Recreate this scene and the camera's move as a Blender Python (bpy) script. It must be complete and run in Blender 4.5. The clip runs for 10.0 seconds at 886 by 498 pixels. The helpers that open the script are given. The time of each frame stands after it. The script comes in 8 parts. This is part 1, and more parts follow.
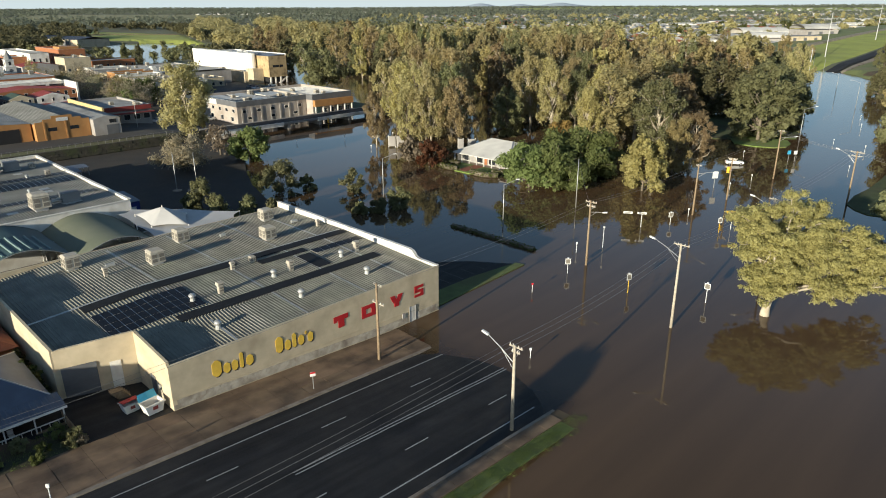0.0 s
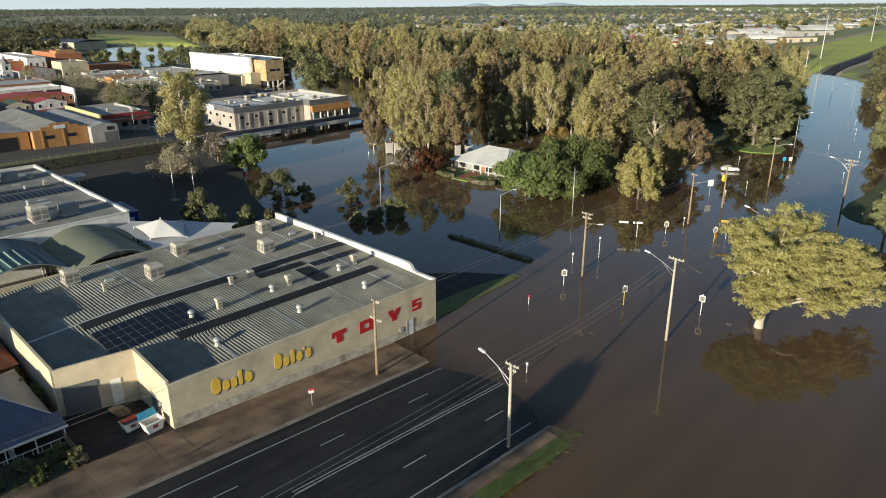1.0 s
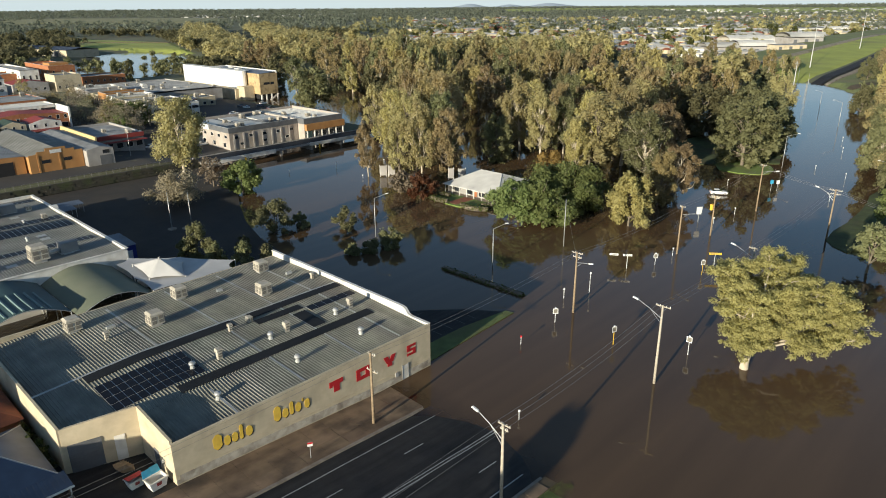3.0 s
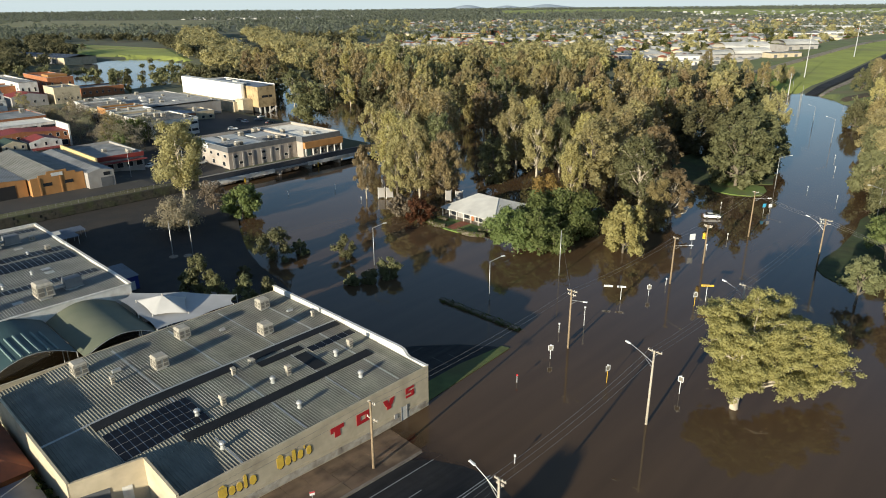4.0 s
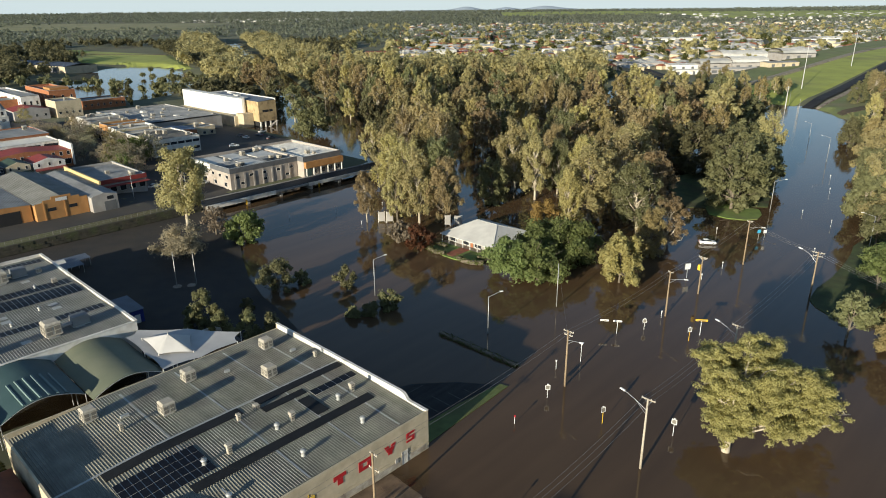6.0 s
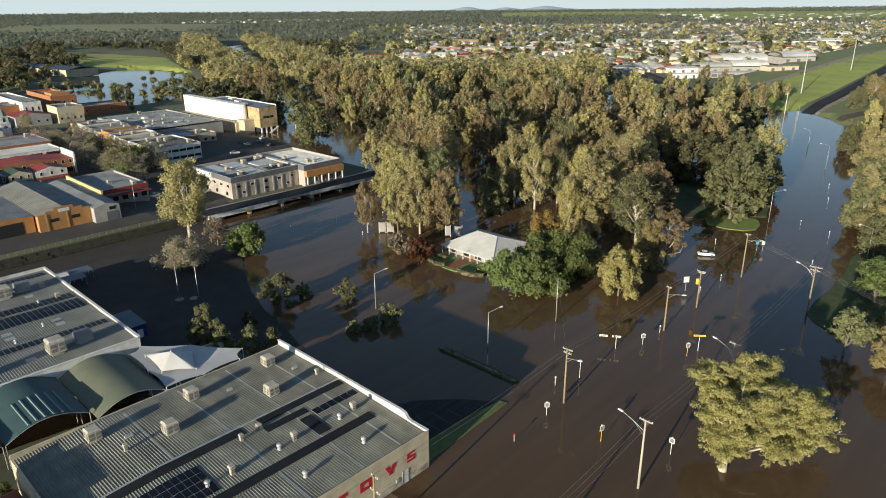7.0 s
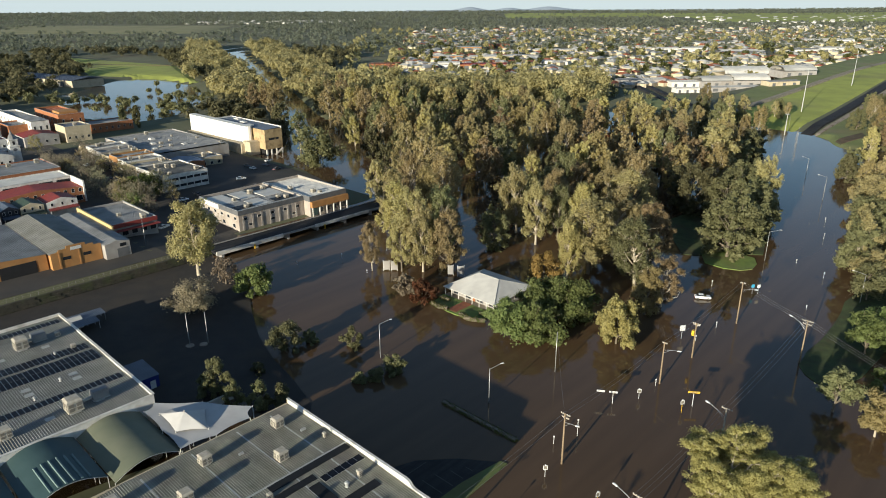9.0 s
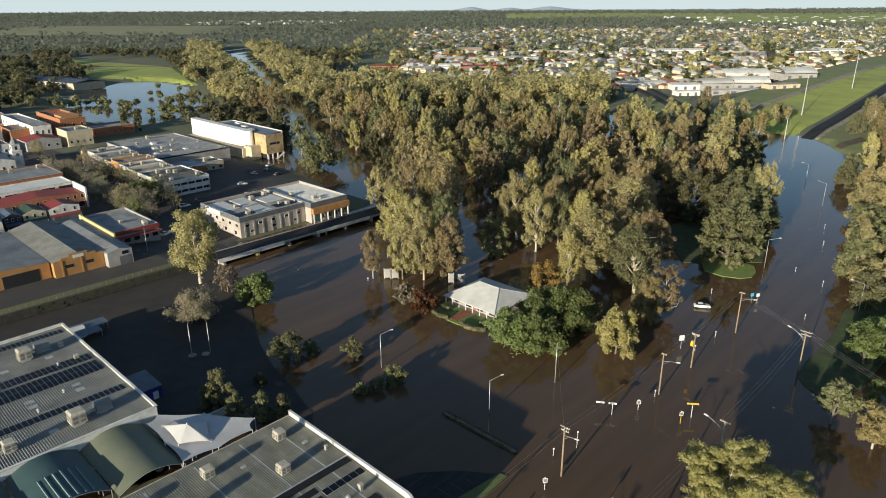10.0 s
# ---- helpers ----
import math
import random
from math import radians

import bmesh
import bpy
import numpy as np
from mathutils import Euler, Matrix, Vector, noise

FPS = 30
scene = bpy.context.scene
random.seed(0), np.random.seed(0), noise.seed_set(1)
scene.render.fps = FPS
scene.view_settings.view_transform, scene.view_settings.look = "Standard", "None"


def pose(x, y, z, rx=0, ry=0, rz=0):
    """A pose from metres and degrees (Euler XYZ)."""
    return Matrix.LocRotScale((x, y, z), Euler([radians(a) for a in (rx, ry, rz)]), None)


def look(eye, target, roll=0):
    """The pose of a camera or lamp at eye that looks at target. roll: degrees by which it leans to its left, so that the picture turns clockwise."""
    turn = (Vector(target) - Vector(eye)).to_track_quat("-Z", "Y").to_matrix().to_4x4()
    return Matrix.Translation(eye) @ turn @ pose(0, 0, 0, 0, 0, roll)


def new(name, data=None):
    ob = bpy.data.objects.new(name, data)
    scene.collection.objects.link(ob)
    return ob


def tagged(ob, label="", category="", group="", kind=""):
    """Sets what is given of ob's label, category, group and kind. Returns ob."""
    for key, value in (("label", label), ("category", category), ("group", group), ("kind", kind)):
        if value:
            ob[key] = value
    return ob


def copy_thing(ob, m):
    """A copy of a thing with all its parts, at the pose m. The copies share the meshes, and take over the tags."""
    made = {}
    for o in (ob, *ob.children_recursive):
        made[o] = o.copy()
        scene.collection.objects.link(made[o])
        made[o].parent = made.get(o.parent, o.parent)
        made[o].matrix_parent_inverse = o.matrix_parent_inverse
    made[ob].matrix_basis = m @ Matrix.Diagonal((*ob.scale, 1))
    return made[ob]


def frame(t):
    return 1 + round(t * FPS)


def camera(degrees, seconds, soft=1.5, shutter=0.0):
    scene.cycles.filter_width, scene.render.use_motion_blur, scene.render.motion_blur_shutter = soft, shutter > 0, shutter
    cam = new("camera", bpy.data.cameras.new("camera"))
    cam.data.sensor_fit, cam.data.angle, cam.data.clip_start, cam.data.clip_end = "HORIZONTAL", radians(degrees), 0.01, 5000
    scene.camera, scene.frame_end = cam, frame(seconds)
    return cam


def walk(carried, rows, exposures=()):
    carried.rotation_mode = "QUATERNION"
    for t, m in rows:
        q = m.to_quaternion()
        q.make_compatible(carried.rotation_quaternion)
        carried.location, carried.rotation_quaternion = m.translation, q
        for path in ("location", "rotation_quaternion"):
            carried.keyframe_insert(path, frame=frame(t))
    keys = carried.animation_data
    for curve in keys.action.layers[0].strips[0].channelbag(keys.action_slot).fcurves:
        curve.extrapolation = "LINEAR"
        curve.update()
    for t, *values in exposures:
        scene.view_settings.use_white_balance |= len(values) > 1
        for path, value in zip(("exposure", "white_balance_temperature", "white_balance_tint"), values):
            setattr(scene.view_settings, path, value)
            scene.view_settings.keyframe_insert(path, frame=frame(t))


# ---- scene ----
# ---------- camera: a drone that climbs straight up from 40 m to 84 m ----------
cam = camera(66.9, 10.0, soft=1.0)
PATH = [
    (0, (0.211, -0.316, 40.504), (0.21, 1.561, 39.814), -0.2),
    (0.5, (0.278, -0.355, 41.482), (0.28, 1.523, 40.794), -0.2),
    (1, (0.302, -0.332, 42.585), (0.308, 1.545, 41.894), -0.3),
    (1.5, (0.389, -0.312, 43.591), (0.397, 1.565, 42.9), -0.3),
    (1.6, (0.42, -0.33, 47.3), (0.436, 1.546, 46.609), -0.35),
    (2, (0.46, -0.341, 48.165), (0.481, 1.535, 47.474), -0.4),
    (3.3, (0.324, -0.375, 51.063), (0.352, 1.501, 50.371), -0.4),
    (3.4, (0.32, -0.46, 54.93), (0.35, 1.416, 54.238), -0.4),
    (3.5, (0.314, -0.489, 55.196), (0.345, 1.387, 54.504), -0.4),
    (4, (0.357, -0.479, 56.345), (0.389, 1.397, 55.653), -0.4),
    (4.5, (0.393, -0.456, 57.445), (0.424, 1.42, 56.753), -0.4),
    (5, (0.369, -0.419, 58.629), (0.401, 1.457, 57.937), -0.4),
    (5.2, (0.37, -0.44, 59.3), (0.402, 1.436, 58.609), -0.4),
    (5.3, (0.38, -0.52, 63.15), (0.414, 1.356, 62.459), -0.4),
    (5.5, (0.385, -0.545, 63.756), (0.419, 1.332, 63.065), -0.4),
    (7, (0.406, -0.486, 67.409), (0.439, 1.391, 66.717), -0.4),
    (7.1, (0.43, -0.5, 71.27), (0.463, 1.376, 70.577), -0.35),
    (7.5, (0.47, -0.51, 72.732), (0.501, 1.365, 72.038), -0.3),
    (8, (0.399, -0.488, 74.036), (0.429, 1.387, 73.342), -0.3),
    (8.5, (0.31, -0.524, 75.301), (0.34, 1.351, 74.607), -0.3),
    (8.9, (0.25, -0.53, 77.04), (0.278, 1.345, 76.345), -0.25),
    (9, (0.219, -0.53, 80.889), (0.246, 1.345, 80.192), -0.2),
    (9.5, (0.202, -0.572, 82.357), (0.229, 1.302, 81.659), -0.15),
    (10, (0.239, -0.505, 83.766), (0.264, 1.369, 83.068), -0.2),
]
walk(cam, [(t, look(eye, target, roll)) for t, eye, target, roll in PATH], [(0.0, 0.62), (10.0, 0.6)])

# ---------- sky and sun: low evening sun from behind and left ----------
SUN_EL, SHADOW_AZ = 10.5, 54.5
world = bpy.data.worlds.new("evening_sky")
scene.world = world
world.use_nodes = True
wn = world.node_tree.nodes
sky = wn.new("ShaderNodeTexSky")
sky.sky_type, sky.sun_disc = "NISHITA", False
sky.sun_elevation = radians(SUN_EL)
sky.sun_rotation = radians(90 - (SHADOW_AZ + 180))
sky.air_density, sky.dust_density, sky.ozone_density, sky.altitude = 1.0, 0.4, 2.4, 200
# pale haze that veils the sky down to the horizon
coord, axes, veil, haze = wn.new("ShaderNodeTexCoord"), wn.new("ShaderNodeSeparateXYZ"), wn.new("ShaderNodeMapRange"), wn.new("ShaderNodeMix")
veil.interpolation_type = "SMOOTHSTEP"
veil.inputs[1].default_value, veil.inputs[2].default_value, veil.inputs[3].default_value, veil.inputs[4].default_value = -0.02, 0.3, 0.92, 0.03
haze.data_type = "RGBA"
tint, rise = wn.new("ShaderNodeMix"), wn.new("ShaderNodeMapRange")
tint.data_type = "RGBA"
tint.inputs[6].default_value, tint.inputs[7].default_value = (5.1, 6.1, 6.4, 1), (3.6, 5.5, 7.4, 1)
rise.inputs[1].default_value, rise.inputs[2].default_value = 0.01, 0.12
world.node_tree.links.new(axes.outputs[2], rise.inputs[0])
world.node_tree.links.new(rise.outputs[0], tint.inputs[0])
world.node_tree.links.new(tint.outputs[2], haze.inputs[7])
world.node_tree.links.new(coord.outputs["Generated"], axes.inputs[0])
world.node_tree.links.new(axes.outputs[2], veil.inputs[0])
world.node_tree.links.new(veil.outputs[0], haze.inputs[0])
world.node_tree.links.new(sky.outputs[0], haze.inputs[6])
world.node_tree.links.new(haze.outputs[2], wn["Background"].inputs[0])
wn["Background"].inputs[1].default_value = 0.085
sun = new("sun", bpy.data.lights.new("sun", "SUN"))
sun.data.energy, sun.data.angle, sun.data.color = 5.0, radians(0.6), (1.0, 0.925, 0.735)
sd = Vector((math.cos(radians(SHADOW_AZ)) * math.cos(radians(SUN_EL)), math.sin(radians(SHADOW_AZ)) * math.cos(radians(SUN_EL)), -math.sin(radians(SUN_EL))))
sun.matrix_world = look((-60, -80, 120), Vector((-60, -80, 120)) + sd)

# ---------- the town grid: u along the street, v away from it ----------
GRID = 45.5
ORG = (-27.17, 58.0)
CU, SU = math.cos(radians(GRID)), math.sin(radians(GRID))


def W(u, v, z=0.0):
    return Vector((ORG[0] + u * CU - v * SU, ORG[1] + u * SU + v * CU, z))


def at(u, v, z=0.0, turn=0.0):
    p = W(u, v, z)
    return pose(p.x, p.y, p.z, 0, 0, GRID + turn)


def smooth(a, b, x):
    t = np.clip((x - a) / (b - a), 0, 1)
    return t * t * (3 - 2 * t)


# ---------- materials ----------
def mat(name, c1, c2=None, scale=1.0, rough=0.8, bump=0.0, bscale=20.0, metal=0.0, spec=0.5, stain=None, sscale=0.15, vary=0.0):
    """Two-tone noise, large stains and fine relief in world metres."""
    m = bpy.data.materials.new(name)
    m.use_nodes = True
    nt = m.node_tree
    b = nt.nodes["Principled BSDF"]
    b.inputs["Roughness"].default_value = rough
    b.inputs["Metallic"].default_value = metal
    b.inputs["Specular IOR Level"].default_value = spec
    geo = nt.nodes.new("ShaderNodeNewGeometry")

    def ns(s, detail=4.0):
        n = nt.nodes.new("ShaderNodeTexNoise")
        n.inputs["Scale"].default_value, n.inputs["Detail"].default_value = s, detail
        nt.links.new(geo.outputs["Position"], n.inputs["Vector"])
        return n

    def mix(fac, a, bcol, lo=0.35, hi=0.65):
        r = nt.nodes.new("ShaderNodeMapRange")
        r.inputs[1].default_value, r.inputs[2].default_value = lo, hi
        nt.links.new(fac, r.inputs[0])
        x = nt.nodes.new("ShaderNodeMix")
        x.data_type = "RGBA"
        nt.links.new(r.outputs[0], x.inputs[0])
        for k, c in ((6, a), (7, bcol)):
            if isinstance(c, tuple):
                x.inputs[k].default_value = (*c, 1)
            else:
                nt.links.new(c, x.inputs[k])
        return x.outputs[2]

    c2 = c2 or tuple(v * 0.8 for v in c1)
    col = mix(ns(scale).outputs["Fac"], c1, c2)
    if stain:
        col = mix(ns(sscale, 6.0).outputs["Fac"], col, stain, 0.5, 0.72)
    if vary:
        oi = nt.nodes.new("ShaderNodeObjectInfo")
        h = nt.nodes.new("ShaderNodeHueSaturation")
        for k, (lo, hi) in (("Value", (1 - vary, 1 + vary)), ("Hue", (0.5 - vary * 0.06, 0.5 + vary * 0.06))):
            r = nt.nodes.new("ShaderNodeMapRange")
            r.inputs[3].default_value, r.inputs[4].default_value = lo, hi
            nt.links.new(oi.outputs["Random"], r.inputs[0])
            nt.links.new(r.outputs[0], h.inputs[k])
        nt.links.new(col, h.inputs["Color"])
        col = h.outputs["Color"]
    nt.links.new(col, b.inputs["Base Color"])
    if bump:
        bp = nt.nodes.new("ShaderNodeBump")
        bp.inputs["Strength"].default_value, bp.inputs["Distance"].default_value = bump, 0.05
        nt.links.new(ns(bscale).outputs["Fac"], bp.inputs["Height"])
        nt.links.new(bp.outputs[0], b.inputs["Normal"])
    return m


def leaf_mat(name, c1, c2, vary=0.25):
    m = mat(name, c1, c2, scale=0.5, rough=0.65, spec=0.25, vary=vary)
    nt = m.node_tree
    b = nt.nodes["Principled BSDF"]
    src = b.inputs["Base Color"].links[0].from_socket
    geo = nt.nodes.new("ShaderNodeNewGeometry")
    h = nt.nodes.new("ShaderNodeHueSaturation")
    r = nt.nodes.new("ShaderNodeMapRange")
    r.inputs[3].default_value, r.inputs[4].default_value = 0.88, 1.12
    nt.links.new(geo.outputs["Random Per Island"], r.inputs[0])
    nt.links.new(r.outputs[0], h.inputs["Value"])
    nt.links.new(src, h.inputs["Color"])
    nt.links.new(h.outputs[0], b.inputs["Base Color"])
    tr = nt.nodes.new("ShaderNodeBsdfTranslucent")
    nt.links.new(h.outputs[0], tr.inputs["Color"])
    mx = nt.nodes.new("ShaderNodeMixShader")
    mx.inputs[0].default_value = 0.48
    out = nt.nodes["Material Output"]
    nt.links.new(b.outputs[0], mx.inputs[1])
    nt.links.new(tr.outputs[0], mx.inputs[2])
    nt.links.new(mx.outputs[0], out.inputs["Surface"])
    return m


M = {}
M["asphalt"] = mat("asphalt", (0.022, 0.021, 0.021), (0.03, 0.028, 0.027), 0.6, 0.75, 0.4, 30, spec=0.25, stain=(0.013, 0.013, 0.015), sscale=0.12)
M["paint"] = mat("road_paint", (0.42, 0.42, 0.4), (0.27, 0.27, 0.26), 3, 0.7)
M["concrete"] = mat("concrete", (0.33, 0.28, 0.22), (0.25, 0.21, 0.165), 0.8, 0.85, 0.3, 25, stain=(0.15, 0.1, 0.065), sscale=0.25)
M["footpath"] = mat("muddy_footpath", (0.25, 0.165, 0.1), (0.14, 0.09, 0.056), 0.35, 0.85, 0.3, 25, stain=(0.05, 0.036, 0.026), sscale=0.22, vary=0.06)
M["kerb"] = mat("kerb_concrete", (0.3, 0.25, 0.2), (0.2, 0.16, 0.12), 1.2, 0.85, 0.2, 25)
M["grass"] = mat("grass", (0.13, 0.165, 0.05), (0.095, 0.12, 0.038), 0.5, 0.95, 1.0, 8, stain=(0.11, 0.1, 0.04), sscale=0.08)
M["pasture"] = mat("bright_pasture", (0.34, 0.375, 0.075), (0.27, 0.305, 0.065), 0.06, 0.95, 0.6, 3, stain=(0.19, 0.17, 0.08), sscale=0.012)
M["parklawn"] = mat("park_lawn", (0.17, 0.24, 0.055), (0.13, 0.185, 0.045), 0.4, 0.95, 0.8, 6, stain=(0.16, 0.16, 0.06), sscale=0.1)
M["bankgrass"] = mat("weedy_bank_and_shaded_grass", (0.07, 0.095, 0.03), (0.045, 0.06, 0.022), 0.35, 0.95, 1.0, 5, stain=(0.06, 0.05, 0.025), sscale=0.12)
M["mudlot"] = mat("mud_coated_asphalt", (0.027, 0.024, 0.022), (0.038, 0.032, 0.027), 0.25, 0.9, 0.4, 20, stain=(0.05, 0.039, 0.028), sscale=0.06)
M["dullpaint"] = mat("silted_paint", (0.1, 0.1, 0.095), (0.06, 0.06, 0.055), 2, 0.8)
M["street"] = mat("dark_town_street", (0.045, 0.042, 0.04), (0.062, 0.056, 0.05), 0.1, 0.9, stain=(0.085, 0.07, 0.05), sscale=0.03)
M["earth"] = mat("muddy_earth", (0.12, 0.08, 0.05), (0.07, 0.055, 0.03), 0.3, 0.95, 0.5, 8, stain=(0.045, 0.06, 0.02), sscale=0.1)
M["cream"] = mat("cream_render", (0.56, 0.47, 0.33), (0.5, 0.42, 0.29), 0.5, 0.85, 0.15, 18, stain=(0.4, 0.33, 0.23), sscale=0.3)
M["white"] = mat("white_paint", (0.74, 0.72, 0.67), (0.64, 0.61, 0.56), 0.6, 0.7, stain=(0.5, 0.46, 0.4), sscale=0.3)
M["block"] = mat("concrete_block", (0.5, 0.45, 0.37), (0.36, 0.31, 0.25), 1.2, 0.9, 0.5, 12, stain=(0.2, 0.16, 0.12), sscale=0.5)
M["zinc"] = mat("weathered_zincalume", (0.245, 0.239, 0.198), (0.184, 0.178, 0.149), 0.35, 0.7, metal=0.0, spec=0.15, stain=(0.165, 0.152, 0.132), sscale=0.15)
M["zincpale"] = mat("paler_zincalume", (0.245, 0.24, 0.22), (0.19, 0.188, 0.172), 0.3, 0.7, spec=0.15, stain=(0.16, 0.155, 0.135), sscale=0.12)
M["zincflash"] = mat("zinc_flashing", (0.5, 0.5, 0.48), (0.4, 0.4, 0.38), 0.8, 0.45, metal=0.4)
M["darkroof"] = mat("dark_roof_sheet", (0.014, 0.015, 0.017), (0.02, 0.021, 0.023), 0.5, 0.7, spec=0.2)
M["panel"] = mat("solar_glass", (0.008, 0.01, 0.016), (0.012, 0.014, 0.02), 2, 0.4, spec=0.1)
M["alu"] = mat("aluminium", (0.55, 0.55, 0.55), (0.45, 0.45, 0.45), 3, 0.4, metal=0.8)
M["acbox"] = mat("cooler_plastic", (0.46, 0.42, 0.35), (0.36, 0.325, 0.265), 1.5, 0.7)
M["acgrille"] = mat("cooler_pad_grille", (0.2, 0.18, 0.15), (0.14, 0.13, 0.11), 6, 0.8)
M["galv"] = mat("galvanised_steel", (0.5, 0.5, 0.49), (0.4, 0.4, 0.39), 3, 0.45, metal=0.5)
M["timber"] = mat("weathered_pole_timber", (0.33, 0.24, 0.15), (0.22, 0.16, 0.1), 3, 0.9, 0.5, 10)
M["paletimber"] = mat("bleached_pole_timber", (0.5, 0.44, 0.35), (0.38, 0.33, 0.26), 3, 0.9, 0.5, 10)
M["wire"] = mat("cable_grey", (0.25, 0.24, 0.23), None, 1, 0.5)
M["stonewall"] = mat("dark_mossy_stone", (0.06, 0.054, 0.042), (0.038, 0.037, 0.027), 0.8, 0.95, 0.6, 6, stain=(0.05, 0.06, 0.025), sscale=0.3)
M["cleanwhite"] = mat("clean_white_render", (0.8, 0.78, 0.72), (0.76, 0.74, 0.68), 0.3, 0.7)
M["suburbroof"] = mat("pale_suburb_roof", (0.5, 0.49, 0.46), (0.3, 0.3, 0.29), 0.03, 0.6)
M["red"] = mat("red_paint", (0.5, 0.02, 0.025), (0.42, 0.018, 0.022), 1.5, 0.5)
M["yellow"] = mat("yellow_paint", (0.85, 0.56, 0.08), (0.75, 0.48, 0.07), 1.5, 0.5)
M["navy"] = mat("navy_paint", (0.02, 0.022, 0.035), None, 1, 0.5)
M["orange"] = mat("orange_render", (0.43, 0.215, 0.075), (0.37, 0.185, 0.065), 0.5, 0.8, stain=(0.33, 0.15, 0.05), sscale=0.2)
M["brick"] = mat("orange_brick", (0.4, 0.16, 0.07), (0.3, 0.115, 0.05), 0.8, 0.9)
M["redroof"] = mat("red_roof", (0.27, 0.04, 0.03), (0.2, 0.035, 0.03), 0.6, 0.6)
M["tile"] = mat("terracotta_tiles", (0.3, 0.1, 0.05), (0.22, 0.08, 0.045), 0.8, 0.85)
M["paleyellow"] = mat("pale_yellow_wall", (0.6, 0.47, 0.22), (0.52, 0.4, 0.19), 0.4, 0.85)
M["pinkwall"] = mat("pale_pinkish_render", (0.43, 0.375, 0.325), (0.37, 0.32, 0.28), 0.5, 0.85, stain=(0.29, 0.24, 0.2), sscale=0.2)
M["stainedtan"] = mat("stained_tan_render", (0.5, 0.37, 0.2), (0.4, 0.29, 0.15), 0.25, 0.85, stain=(0.16, 0.11, 0.06), sscale=0.3)
M["tarroof"] = mat("weathered_tar_roof", (0.1, 0.1, 0.095), (0.07, 0.07, 0.067), 0.4, 0.85, stain=(0.17, 0.165, 0.15), sscale=0.25)
M["darkgreen"] = mat("dark_green_roof", (0.035, 0.06, 0.04), (0.05, 0.075, 0.05), 0.5, 0.6)
M["steelblue"] = mat("faded_blue_roof", (0.16, 0.2, 0.28), (0.12, 0.15, 0.21), 0.5, 0.5)
M["grey"] = mat("grey_cladding", (0.13, 0.133, 0.14), (0.1, 0.103, 0.11), 0.5, 0.7)
M["lightgrey"] = mat("light_grey_wall", (0.38, 0.355, 0.33), (0.31, 0.295, 0.28), 0.5, 0.8, stain=(0.28, 0.25, 0.22), sscale=0.2)
M["roofgrey"] = mat("grey_metal_roof", (0.25, 0.252, 0.25), (0.18, 0.183, 0.185), 0.3, 0.6, stain=(0.12, 0.118, 0.115), sscale=0.12)
M["whiteroof"] = mat("white_metal_roof", (0.64, 0.62, 0.57), (0.55, 0.53, 0.49), 0.4, 0.5, stain=(0.48, 0.46, 0.42), sscale=0.12)
M["blueroof"] = mat("blue_grey_roof", (0.1, 0.12, 0.16), (0.075, 0.09, 0.12), 0.5, 0.45)
M["green"] = mat("green_canopy_cloth", (0.155, 0.165, 0.115), (0.13, 0.145, 0.1), 0.25, 0.75)
M["teal"] = mat("teal_canopy_cloth", (0.045, 0.085, 0.087), (0.036, 0.072, 0.074), 0.3, 0.6)
M["tealpale"] = mat("pale_teal_cloth", (0.15, 0.215, 0.21), (0.12, 0.18, 0.173), 0.5, 0.6)
M["sail"] = mat("white_sail_cloth", (0.5, 0.49, 0.48), (0.43, 0.42, 0.41), 0.3, 0.75)
M["glass"] = mat("dark_window_glass", (0.02, 0.024, 0.03), (0.03, 0.034, 0.04), 0.5, 0.08)
M["dark"] = mat("dark_opening", (0.015, 0.015, 0.017), None, 1, 0.8)
M["blue"] = mat("blue_paint", (0.02, 0.035, 0.22), (0.02, 0.03, 0.17), 0.8, 0.5)
M["cyan"] = mat("cyan_plastic", (0.05, 0.35, 0.55), (0.04, 0.3, 0.48), 2, 0.5)
M["signback"] = mat("sign_sheet_white", (0.72, 0.72, 0.7), (0.6, 0.6, 0.58), 3, 0.5)
M["signyellow"] = mat("sign_sheet_yellow", (0.75, 0.45, 0.03), (0.66, 0.4, 0.03), 3, 0.5)
M["carwhite"] = mat("car_white_paint", (0.75, 0.75, 0.73), (0.7, 0.7, 0.68), 2, 0.25)
M["rubber"] = mat("tyre_rubber", (0.02, 0.02, 0.02), None, 1, 0.9)
M["bark"] = mat("grey_bark", (0.2, 0.165, 0.12), (0.12, 0.1, 0.075), 1.2, 0.95, 0.6, 6)
M["palebark"] = mat("pale_gum_bark", (0.52, 0.46, 0.36), (0.36, 0.3, 0.22), 0.8, 0.9, 0.4, 6)
M["gum"] = leaf_mat("gum_leaves", (0.405, 0.35, 0.175), (0.338, 0.29, 0.144))
M["gumyellow"] = leaf_mat("golden_gum_leaves", (0.427, 0.362, 0.163), (0.356, 0.301, 0.136))
M["gumbrown"] = leaf_mat("brownish_gum_leaves", (0.38, 0.3, 0.159), (0.314, 0.246, 0.13))
M["gumolive"] = leaf_mat("deep_olive_leaves", (0.237, 0.238, 0.117), (0.193, 0.195, 0.095))
M["gumdark"] = leaf_mat("dark_leaves", (0.205, 0.2, 0.1), (0.168, 0.165, 0.082))
M["lush"] = leaf_mat("lush_green_leaves", (0.2, 0.24, 0.085), (0.162, 0.195, 0.069))
M["rust"] = leaf_mat("rust_red_leaves", (0.15, 0.06, 0.028), (0.1, 0.05, 0.025))
